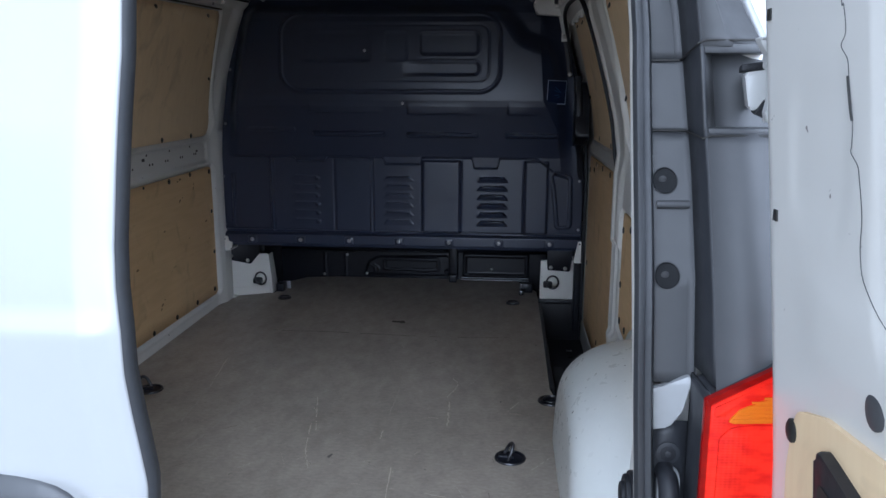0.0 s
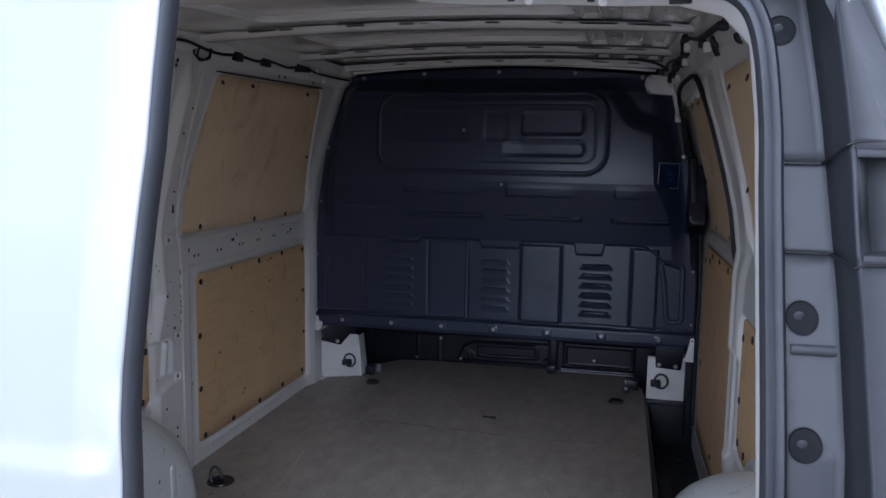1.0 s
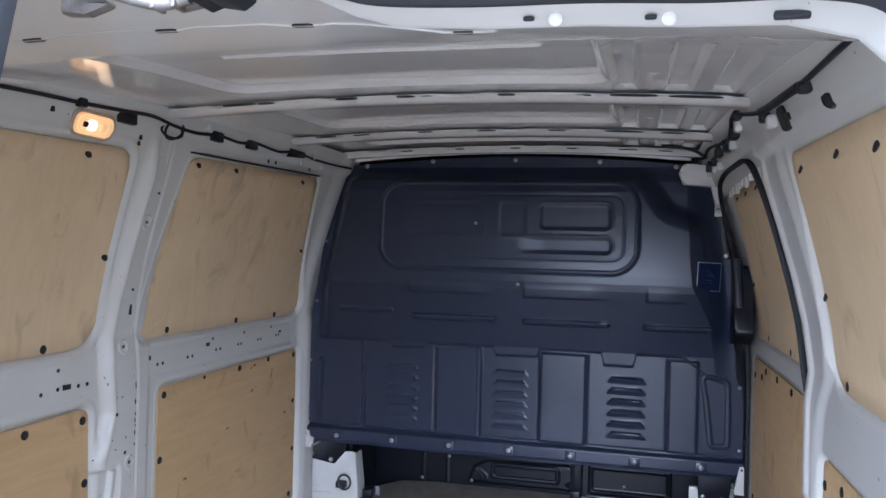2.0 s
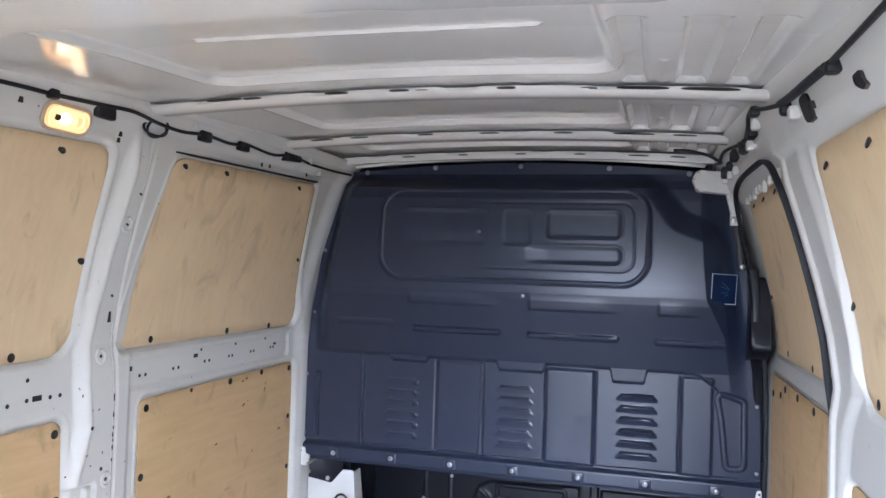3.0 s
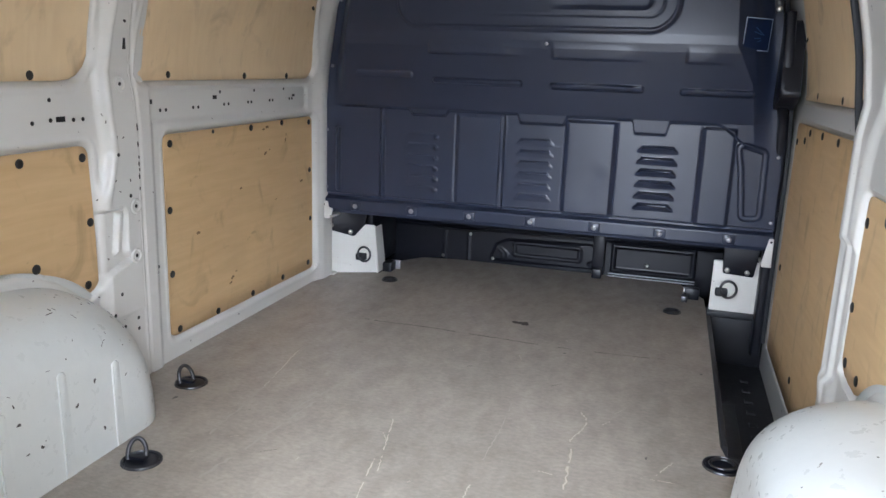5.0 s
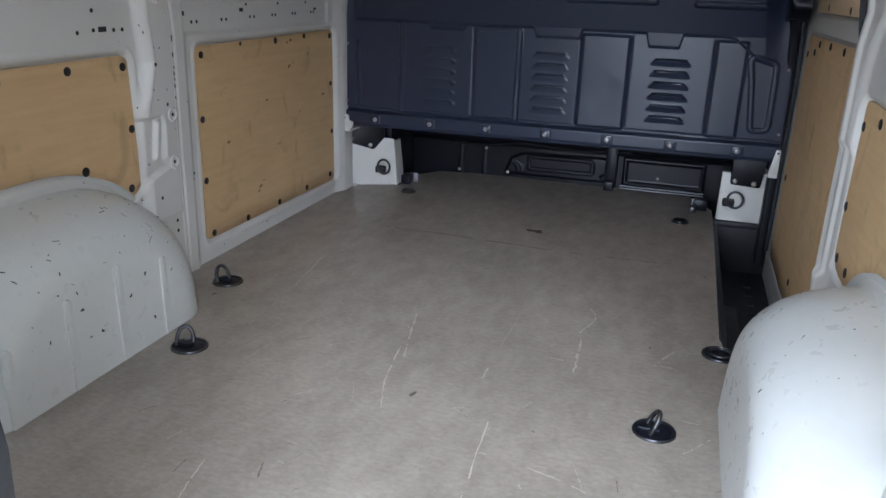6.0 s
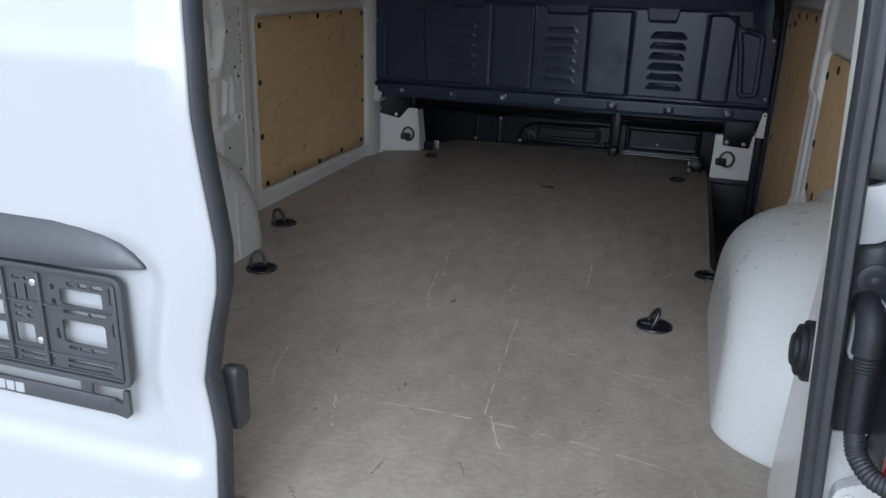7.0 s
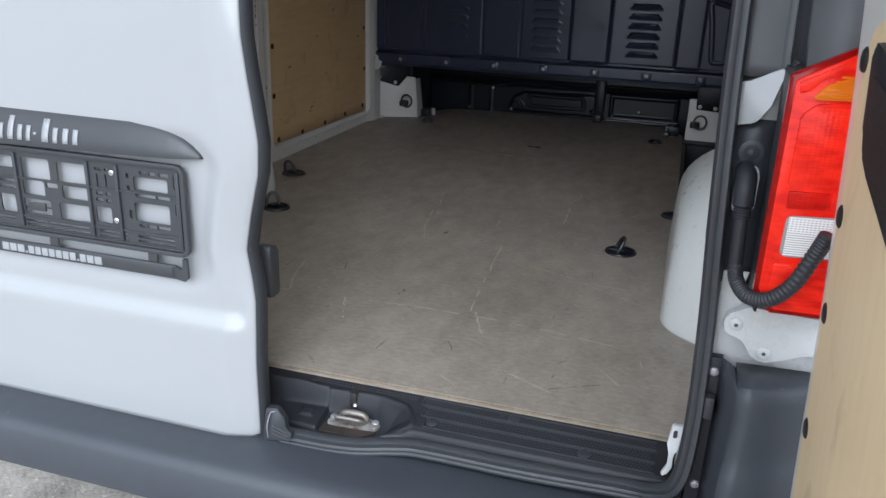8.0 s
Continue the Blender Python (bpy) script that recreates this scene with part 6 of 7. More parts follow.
low_strip("lamp_side", 0.865, 1.182, [lambda z: (0.742, 0.236), lambda z: (0.745, 0.180), lambda z: (0.748, 0.156)], GREY_DARK)
low_strip("white_foot", 0.74, 0.895, [lambda z: (0.707, 0.220), lambda z: (0.743, 0.226), lambda z: (0.87, 0.234)], WHITE_SHUT_DIM)
place_mesh("grommet", disc_mesh("grommet", 0.0165, 0.0025, GREY_DARK, 22, 0), low, (0.717, 0.2325, 1.064), (0, -1, 0))
place_mesh("grommet_core", disc_mesh("grommet_core", 0.0110, 0.0012, BLACK, 18, 0), low, (0.717, 0.2300, 1.064), (0, -1, 0))
place_mesh("grommet_pin", disc_mesh("grommet_pin", 0.0045, 0.0015, GREY_DARK, 12, 0), low, (0.717, 0.2288, 1.064), (0, -1, 0))
PAINTED_BOLT = disc_mesh("painted_bolt", 0.0095, 0.0035, WHITE_SHUT_DIM, 20)
hinge = thing("lower_hinge", "white painted lower door hinge with two bolts", "hinge", "structure", at=(0.76, 0.2, 0.78))
LEAF = rounded([(0.716, 0.815), (0.720, 0.834), (0.748, 0.850), (0.83, 0.846), (0.885, 0.846), (0.885, 0.792), (0.831, 0.788), (0.803, 0.776), (0.775, 0.766), (0.760, 0.776), (0.744, 0.800), (0.726, 0.803)], [0.012, 0.014, 0.02, 0.01, 0.004, 0.004, 0.02, 0.02, 0.012, 0.02, 0.02, 0.012], 5)
leaf = prism("leaf", LEAF, lambda a, b, d: (a, d, b), 0.222, 0.206, WHITE_SHUT_DIM, hinge, 0.003)
for x, z in ((0.734, 0.821), (0.777, 0.783)):
    bolt = place_mesh("bolt", PAINTED_BOLT, leaf, (x, 0.206, z), (0, -1, 0))
    place_mesh("socket", disc_mesh("socket", 0.0032, 0.0008, GREY, 6), leaf, (x, 0.2027, z), (0, -1, 0))
upper = thing("upper_hinge", "white painted upper door hinge in its grey pocket", "hinge", "structure", at=(0.77, 0.1, 1.54))
prism("arm", rounded([(0.769, 1.576), (0.802, 1.580), (0.802, 1.548), (0.794, 1.545), (0.784, 1.530), (0.777, 1.534)], [0.004, 0.004, 0.004, 0.004, 0.006, 0.006], 4), lambda a, b, d: (a + 0.26 * (d - 0.20), d, b), 0.33, 0.185, WHITE_SHUT_DIM, upper, 0.004)
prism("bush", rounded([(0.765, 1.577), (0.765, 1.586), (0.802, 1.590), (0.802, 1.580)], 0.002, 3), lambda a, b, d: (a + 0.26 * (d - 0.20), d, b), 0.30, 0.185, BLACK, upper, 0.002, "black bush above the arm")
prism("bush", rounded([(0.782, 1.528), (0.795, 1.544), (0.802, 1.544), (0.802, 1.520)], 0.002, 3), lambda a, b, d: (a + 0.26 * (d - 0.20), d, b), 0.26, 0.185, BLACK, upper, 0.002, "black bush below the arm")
prism("flange", rounded([(0.774, 1.616), (0.806, 1.617), (0.812, 1.520), (0.792, 1.518), (0.789, 1.530), (0.792, 1.545), (0.790, 1.578), (0.785, 1.582), (0.786, 1.596), (0.780, 1.606)], 0.003, 3), lambda a, b, d: (a, d, b), 0.190, 0.172, WHITE_SHUT_DIM, upper, 0.003)

# ---- tail lamp ----
tail = thing("tail_lamp", "red tail lamp with amber and clear sections", "tail lamp", at=(0.78, 0.15, 0.87))
TO = lambda a, b, d: (a, 0.150 + d + 0.05 * (a - 0.74), b)
LAMP = [(0.740, 0.900), (0.762, 0.872), (0.890, 0.872), (0.890, 1.248), (0.835, 1.230), (0.738, 1.180)]
prism("housing", rounded([(0.742, 0.904), (0.765, 0.875), (0.888, 0.875), (0.888, 1.244), (0.834, 1.226), (0.740, 1.177)], 0.006, 3), TO, 0.075, 0.002, GREY_DARK, tail)
red_lens = prism("red_lens", rounded(LAMP, 0.006, 4), TO, 0.002, -0.008, LENS_RED, tail, 0.004, "glossy red moulded lens")
prism("lens_step", rounded([(0.746, 0.905), (0.766, 0.878), (0.890, 0.878), (0.890, 1.240), (0.836, 1.223), (0.745, 1.174)], 0.006, 4), TO, -0.0075, -0.0105, LENS_RED_LIGHT, red_lens, 0.002)
prism("bright_red_section", rounded([(0.757, 1.046), (0.885, 1.052), (0.885, 1.150), (0.800, 1.150), (0.771, 1.147), (0.757, 1.132)], [0.004, 0.004, 0.004, 0.01, 0.02, 0.01], 4), TO, -0.0100, -0.0135, LENS_RED_LIGHT, red_lens, 0.002, "bright red brake section")
prism("top_section", rounded([(0.750, 1.158), (0.763, 1.162), (0.775, 1.176), (0.803, 1.188), (0.885, 1.212), (0.885, 1.233), (0.836, 1.217), (0.749, 1.172)], 0.003, 3), TO, -0.0100, -0.0120, LENS_RED_LIGHT, red_lens, 0.002)
prism("amber_section", rounded([(0.764, 1.152), (0.885, 1.156), (0.885, 1.206), (0.806, 1.182), (0.779, 1.170)], [0.004, 0.002, 0.002, 0.02, 0.012], 4), TO, -0.0100, -0.0135, LENS_AMBER, red_lens, 0.002, "ribbed amber indicator")
prism("dark_section", rounded([(0.760, 1.016), (0.806, 1.019), (0.807, 1.040), (0.760, 1.039)], 0.002, 3), TO, -0.0100, -0.0125, LENS_RED_MID, red_lens, 0.001)
prism("reflector_strip", rounded([(0.810, 1.019), (0.885, 1.021), (0.885, 1.046), (0.810, 1.042)], 0.002, 3), TO, -0.0100, -0.0128, LENS_RED_LIGHT, red_lens, 0.001)
prism("clear_section", rounded([(0.762, 0.953), (0.880, 0.956), (0.882, 1.012), (0.763, 1.007)], 0.008, 4), TO, -0.0100, -0.0130, LENS_BACK, red_lens, 0.002, "clear ribbed reversing lens")
prism("foot_section", rounded([(0.772, 0.882), (0.885, 0.882), (0.885, 0.948), (0.757, 0.944), (0.757, 0.906)], 0.006, 3), TO, -0.0100, -0.0130, LENS_RED_LIGHT, red_lens, 0.002)
for k in range(17):
    z = 0.9555 + 0.00305 * k
    prism("clear_rib", [(0.766 + 0.0004 * (k % 2), z), (0.877, z + 0.002), (0.877, z + 0.0040), (0.766, z + 0.0020)], TO, -0.0125, -0.0142, LENS_CLEAR, red_lens)
for k in range(24):
    x = 0.768 + 0.0045 * k
    prism("clear_rib", [(x, 0.986), (x + 0.0016, 0.986), (x + 0.0016, 1.0065), (x, 1.0065)], TO, -0.0125, -0.0139, LENS_CLEAR, red_lens)
for k in range(8):
    z = 1.156 + 0.0058 * k
    prism("amber_rib", [(0.772 + 0.0052 * k + 0.0016 * max(k - 4, 0) * 6, z), (0.883, z + 0.001), (0.883, z + 0.0035), (0.772 + 0.0052 * k + 0.0016 * max(k - 4, 0) * 6, z + 0.0025)], TO, -0.0130, -0.0146, LENS_AMBER, red_lens)
for k in range(11):
    z = 0.887 + 0.0055 * k
    prism("optic_rib", [(0.776, z), (0.880, z), (0.880, z + 0.0022), (0.776, z + 0.0022)], TO, -0.0125, -0.0140, LENS_RED_LIGHT, red_lens)

# ---- door cable hose ----
hose = thing("cable_hose", "black corrugated cable hose between pillar and door", "hose", at=(0.712, 0.20, 0.9))
prism("boot_plate", rounded([(0.699, 0.990), (0.727, 0.990), (0.728, 1.056), (0.699, 1.056)], 0.012, 4), lambda a, b, d: (a, d, b), 0.192, 0.180, WHITE_OUT_DIM, hose, 0.003, "white rim of the boot")
sweep("boot", glide([(0.711, 0.205, 1.046), (0.711, 0.178, 1.044), (0.711, 0.164, 1.030), (0.711, 0.160, 1.008)], 6), circle(0.0135, 14), BLACK, hose, up=(1, 0, 0))
sweep("boot_collar", glide([(0.711, 0.160, 1.012), (0.712, 0.158, 0.992)], 12), circle(0.0105, 14), BLACK, hose, up=(1, 0, 0), ripple=0.12)
sweep("smooth_tube", glide([(0.712, 0.158, 0.995), (0.713, 0.154, 0.955), (0.714, 0.151, 0.925)], 6), circle(0.0092, 14), BLACK, hose, up=(1, 0, 0))
sweep("corrugated_tube", glide([(0.714, 0.151, 0.928), (0.718, 0.138, 0.911), (0.732, 0.116, 0.901), (0.755, 0.100, 0.907), (0.777, 0.088, 0.935), (0.793, 0.078, 0.980), (0.801, 0.070, 1.008)], 26), circle(0.0092, 14), GREY_DARK, hose, up=(0, 0, 1), ripple=0.12, ripple_n=2)

hose.location, hose.scale = (0.7147, 0.2302, 0.8892), (1.028, 1.028, 1.028)
# speaker-like round buffer inside the opening
bufr = thing("round_buffer", "round black rubber cap on the inner rear pillar", "cap", at=(0.70, 0.42, 0.89))
for r, x0, x1 in ((0.040, 0.716, 0.700), (0.034, 0.700, 0.692), (0.022, 0.692, 0.686)):
    prism("cap_ring", [(0.42 + r * math.cos(a), 0.895 + r * math.sin(a)) for a in np.linspace(0, 2 * math.pi, 29)[:-1]], lambda a, b, d: (d, a, b), x0, x1, BLACK, bufr, 0.003)
box("clip", 0.700, 0.716, 0.33, 0.35, 0.99, 1.02, BLACK, bufr, 0.003)
prism("inner_pillar", rounded([(0.25, 0.55), (0.60, 0.55), (0.56, 0.80), (0.52, 1.00), (0.48, 1.35), (0.34, 1.35), (0.27, 1.05)], 0.03, 4), lambda a, b, d: (d, a, b), 0.760, 0.722, WHITE_IN, rear)

# ---- sill and step plate ----
sill = thing("sill_plate", "black ribbed plastic sill plate behind the load floor", "sill", "structure", at=(0.3, 0.25, 0.47))
SILL_Y, SILL_Z = [0.172, 0.178, 0.190, 0.205, 0.235, 0.262, 0.285, 0.305], [0.470, 0.500, 0.520, 0.527, 0.534, 0.540, 0.547, 0.549]
WELL = rounded([(-0.075, 0.160), (-0.075, 0.258), (0.06, 0.266), (0.165, 0.272), (0.218, 0.262), (0.240, 0.232), (0.222, 0.196), (0.17, 0.160)], [0.0, 0.01, 0.01, 0.02, 0.02, 0.02, 0.02, 0.0])
xs = np.concatenate([np.linspace(-0.80, -0.10, 10), np.linspace(-0.09, 0.27, 150), np.linspace(0.28, 0.70, 30)])
xx, yy = np.meshgrid(xs, np.linspace(0.172, 0.305, 64), indexing="ij")
zz = np.interp(yy, SILL_Y, SILL_Z)
w_ = sd_poly(xx, yy, WELL)
zz = zz - 0.034 * (1 - step(w_, -0.014 - 0.050 * step(xx, 0.14, 0.22), 0.002)) * step(yy, 0.180, 0.196)
zz = zz + ridge(w_ - 0.004, 0.006, 0.0025) * step(yy, 0.20, 0.21)
zz = zz + 0.014 * (1 - step(sd_box(xx, yy, -0.10, 0.070, 0.200, 0.268, 0.006), -0.004, 0.003)) * (0.75 + 0.25 * step(xx, 0.02, 0.03) * (1 - step(xx, 0.045, 0.055)) * step(yy, 0.222, 0.226) * (1 - step(yy, 0.240, 0.244)))
zz = zz + 0.006 * (1 - step(np.abs(yy - 0.196), 0.004, 0.009)) * step(xx, 0.225, 0.245)
# ahead of the seal the plate's lip stands further in beside the recess than along it
lip_y = np.interp(xx, [-0.80, 0.17, 0.25, 0.70], [0.172, 0.172, 0.200, 0.206])
yy = np.where(yy < 0.225, lip_y + (yy - 0.172) * (0.225 - lip_y) / (0.225 - 0.172), yy)
sheet("plate", np.stack([xx, yy, zz], -1).reshape(-1, 3).tolist(), len(xs), 64, BLACK, sill, thick=0.004)


def sill_top(y):
    return float(np.interp(y, SILL_Y, SILL_Z))


ROWS = ((0.2925, 0.2750, 0.245), (0.2720, 0.2500, 0.252), (0.2470, 0.2265, 0.262))
for y0, y1, x0 in ROWS:
    for y in (y0, y1):
        box("tread_rib", x0, 0.655, y - 0.0009, y + 0.0009, sill_top(y) - 0.001, sill_top(y) + 0.0022, GREY_DARK, sill, 0.0006)
    box("tread_rib", x0 - 0.001, x0 + 0.001, y1, y0, sill_top(y1) - 0.001, sill_top(y1) + 0.004, GREY_DARK, sill, 0.0006)
stud_verts, stud_faces = [], []
for k, (y0, y1, x0) in enumerate(ROWS + ((0.2935, 0.2800, 0.02),)):
    lines = 4 if k < 3 else 2
    for i in range(int(((0.652 if k < 3 else 0.24) - x0 - 0.004) / 0.0062)):
        for j in range(lines):
            x = x0 + 0.006 + 0.0062 * i + (0.0031 if j % 2 else 0)
            y = y1 + (y0 - y1) * (j + 0.6) / (lines + 0.2)
            z, base = sill_top(y), len(stud_verts)
            stud_verts += [(x - 0.0027, y, z), (x, y - 0.0024, z), (x + 0.0027, y, z), (x, y + 0.0024, z), (x, y, z + 0.0017)]
            stud_faces += [(base + a, base + (a + 1) % 4, base + 4) for a in range(4)]
me = bpy.data.meshes.new("tread_studs")
me.from_pydata(stud_verts, [], stud_faces)
me.materials.append(GREY_DARK)
tagged(link("tread_studs", me, sill, smooth=0), kind="stuff")
for x, y in ((0.276, 0.239), (0.412, 0.2835), (0.541, 0.238)):
    place_mesh("cap", disc_mesh("cap", 0.0105, 0.0035, GREY_DARK, 18), sill, (x, y, sill_top(y)), (0, -0.15, 1))
box("guide_slot", 0.108, 0.122, 0.262, 0.281, 0.512, 0.5475, PLUG, sill, 0.002, label="dark slot in the recess wall")
place_mesh("recess_screw", BOLT_MESH, sill, (0.120, 0.262, 0.523), (0, -0.8, 0.6), scale=0.5)
striker = thing("striker", "worn zinc striker plate with a locking loop", "striker", at=(0.12, 0.235, 0.505))
prism("stained_base", rounded([(0.074, 0.200), (0.076, 0.262), (0.165, 0.266), (0.176, 0.226), (0.150, 0.202)], 0.006, 3), lambda a, b, d: (a, b, d), 0.494, 0.4995, RUST_DARK, striker, 0.001, label="rust-stained base")
prism("plate", rounded([(0.080, 0.222), (0.084, 0.250), (0.150, 0.257), (0.174, 0.264), (0.182, 0.246), (0.172, 0.228), (0.130, 0.224)], 0.006, 4), lambda a, b, d: (a, b, d), 0.499, 0.5055, RUSTY, striker, 0.002)
sweep("loop", glide([(0.094, 0.238, 0.505), (0.096, 0.229, 0.514), (0.104, 0.224, 0.518), (0.138, 0.225, 0.518), (0.147, 0.230, 0.514), (0.149, 0.240, 0.505)], 5), circle(0.0036, 10), RING_PALE, striker, up=(0, 1, 0))
sweep("roller", glide([(0.102, 0.243, 0.508), (0.106, 0.243, 0.5155), (0.116, 0.243, 0.519), (0.136, 0.244, 0.519), (0.146, 0.245, 0.5155), (0.150, 0.245, 0.508)], 5), circle(0.0062, 12), RING_PALE, striker, up=(0, 1, 0))
for x, y in ((0.0885, 0.241), (0.167, 0.246)):
    place_mesh("screw", RIVET_MESH, striker, (x, y, 0.5055), (0, 0, 1), scale=0.8)
prism("white_notch", rounded([(0.670, 0.566), (0.674, 0.602), (0.702, 0.602), (0.690, 0.560), (0.682, 0.545), (0.683, 0.522), (0.675, 0.506), (0.667, 0.505), (0.675, 0.524), (0.675, 0.546)], 0.005, 3), lambda a, b, d: (a - 0.042 * (0.60 - b), d - 0.6 * (0.60 - b), b + 0.4 * (0.60 - b)), 0.276, 0.268, WHITE_SHUT_DIM, sill, 0.002, label="white painted corner of the frame")
prism("hole", rounded([(0.677, 0.578), (0.6835, 0.580), (0.6835, 0.594), (0.677, 0.592)], 0.003, 3), lambda a, b, d: (a - 0.042 * (0.60 - b), d - 0.6 * (0.60 - b), b + 0.4 * (0.60 - b)), 0.270, 0.2672, PLUG, sill)
end_cap = prism("end_cap", rounded([(-0.012, 0.479), (0.006, 0.483), (0.044, 0.492), (0.046, 0.506), (0.035, 0.510), (0.031, 0.528), (0.014, 0.543), (-0.006, 0.541)], [0.002, 0.003, 0.003, 0.004, 0.006, 0.012, 0.010, 0.004], 4), lambda a, b, d: (a, d + 0.25 * max(b - 0.505, 0), b + 0.008), 0.166, 0.154, CAP, sill, 0.002, label="cloudy grey plastic end cap")
for k in range(3):
    z = 0.508 - 0.007 * k
    sweep("cap_fin", [(0.010, 0.1532, z + 0.012), (0.022, 0.1532, z + 0.009), (0.036 + 0.002 * k, 0.1532, z + 0.004)], circle(0.0009, 6), GREY, end_cap, up=(0, 1, 0))
sweep("cap_fin", glide([(0.000, 0.154, 0.495), (-0.001, 0.154, 0.518), (0.003, 0.160, 0.541), (0.012, 0.161, 0.546)], 4), circle(0.0011, 6), RIVET, end_cap, up=(0, 1, 0))

# ---- bumper ----
bumper = thing("bumper", "grained dark grey plastic rear bumper", "bumper", "structure", at=(0, 0.05, 0.25))
bp = [(0.230, 0.484), (0.190, 0.488), (0.150, 0.489), (0.100, 0.482), (0.078, 0.478), (0.066, 0.470), (0.060, 0.456), (0.052, 0.402), (0.056, 0.388), (0.075, 0.378), (0.14, 0.36), (0.30, 0.34)]
verts = []
xs = np.linspace(-0.98, 0.98, 50)
for x in xs:
    curve = 0.22 * max(0, (abs(x) - 0.55) / 0.45) ** 2.2
    for y, z in bp:
        verts.append((x, y + curve * float(step(0.19 - y, 0.0, 0.1)), z))
sheet("bumper_skin", verts, 50, len(bp), BUMPER, bumper, thick=0.004, flip=True)
CORNER_Z, CORNER_X, CORNER_Y = [0.48, 0.56, 0.63, 0.71, 0.745, 0.752], [0.736, 0.738, 0.742, 0.749, 0.746, 0.744], [0.108, 0.116, 0.124, 0.131, 0.136, 0.142]
rows = [0.48, 0.52, 0.56, 0.595, 0.626, 0.6285, 0.660, 0.70, 0.730, 0.745, 0.752]


def corner_edge(z):
    return float(np.interp(z, CORNER_Z, CORNER_X)), float(np.interp(z, CORNER_Z, CORNER_Y)) - (0.0015 if z < 0.627 else 0.0)


verts = []
for f in np.linspace(0.0, 1.0, 12):
    for z in rows:
        x0, y0 = corner_edge(z)
        x = x0 + (0.95 - x0) * f
        verts.append((x, y0 + 0.22 * max(0, (x - 0.745) / 0.24) ** 2, z + 0.012 * f * (z > 0.62)))
    x0, y0 = corner_edge(0.752)
    x = x0 + (0.95 - x0) * f
    verts += [(x, max(0.165, y0 + 0.22 * max(0, (x - 0.745) / 0.24) ** 2 + 0.01), 0.756 + 0.010 * f), (x, 0.205, 0.759 + 0.006 * f)]
sheet("corner_cap", verts, 12, len(rows) + 2, BUMPER, bumper, thick=0.004, flip=True)
verts = []
for z in rows + [0.755, 0.759]:
    x0, y0 = corner_edge(min(z, 0.752))
    lean = float(step(z, 0.748, 0.759))
    for k in (0.0, 0.15, 0.55, 1.0):
        verts.append((x0 + (0.722 - x0) * k, y0 + 0.05 * lean + (0.200 - y0 - 0.05 * lean) * k, z + 0.012 * k * lean))
sheet("corner_side", verts, len(rows) + 2, 4, BUMPER, bumper, thick=0.003)
box("shut_channel", 0.702, 0.726, 0.198, 0.215, 0.47, 0.768, BLACK, bumper, 0.002)
box("shut_ledge", 0.708, 0.7215, 0.176, 0.20, 0.676, 0.712, GREY_DARK, bumper, 0.003)
sweep("corner_bead", [(corner_edge(z)[0] + 0.0005, corner_edge(z)[1] + 0.0002, z) for z in np.linspace(0.635, 0.750, 16)], circle(0.0022, 8), BUMPER, bumper, up=(1, 0, 0))
sweep("corner_bead", [(x, 0.142 + 0.22 * max(0, (x - 0.745) / 0.24) ** 2, 0.753 + 0.012 * (x - 0.744) / 0.206) for x in np.linspace(0.745, 0.90, 14)], circle(0.0022, 8), BUMPER, bumper, up=(0, 0, 1))
sweep("corner_seam", [(x, 0.1225 + 0.22 * max(0, (x - 0.745) / 0.24) ** 2, 0.6275 + 0.012 * (x - 0.742) / 0.208) for x in np.linspace(0.742, 0.90, 14)], circle(0.0014, 6), RIVET, bumper, up=(0, 0, 1), label="light grey line along the seam")
for x, z in ((0.715, 0.746), (0.715, 0.55)):
    place_mesh("bolt", RIVET_MESH, bumper, (x, 0.197, z), (0, -1, 0), scale=0.75)

# ---- closed left rear door ----
EDGE_Z = [0.50, 0.75, 0.838, 0.898, 0.968, 1.02, 1.08, 1.12, 1.18, 1.24, 1.30, 1.35, 1.60, 1.80, 1.95]
EDGE_X = [-0.010, -0.012, -0.024, -0.012, 0.006, 0.010, 0.003, -0.002, -0.008, -0.010, -0.016, -0.018, -0.009, -0.014, -0.016]


def meeting_edge(z):
    """The wavy rim of the seal, in the door's own metres before its scale."""
    return (np.interp((z - 0.5) * 1.02 + 0.4843, EDGE_Z, EDGE_X) + 0.4713) / 1.02 - 0.45



def skin_soft(z):
    """The skin's line with its creases smoothed out, as at the meeting edge."""
    return sum(skin_y(z + o) for o in np.linspace(-0.07, 0.07, 15)) / 15


door_l = thing("door_1", "closed white rear door with rubber-edged meeting side", "door", "structure", at=(-0.45, 0.14, 0.5))
nx_, nz_ = 90, 150
xx, zz = np.meshgrid(np.concatenate([np.linspace(-0.86, -0.10, 60), np.linspace(-0.095, -0.012, 30)]), np.linspace(0.503, 1.93, nz_), indexing="ij")
yy = skin_y(zz) + (skin_soft(zz) - skin_y(zz)) * step(xx, -0.045, -0.016)
yy = yy + 0.010 * (1 - step(sd_box(xx, zz, -0.75, -0.085, 0.775, 1.02, 0.05), -0.012, 0.022))
yy = yy + 0.011 * np.clip((xx + 0.062) / 0.046, 0, 1) ** 1.2 + 0.004 * np.clip((xx + 0.022) / 0.010, 0, 1) ** 2
shift = meeting_edge(zz) + 0.006 - 0.014 * (1 - np.sqrt(np.clip(1 - (1 - np.clip((zz - 0.503) / 0.016, 0, 1)) ** 2, 0, 1)))
xx = xx + shift * step(xx, -0.2, -0.05)
sheet("outer_skin", np.stack([xx, yy, zz], -1).reshape(-1, 3).tolist(), 90, nz_, WHITE_OUT_DIM, door_l, thick=0.003)
verts = []
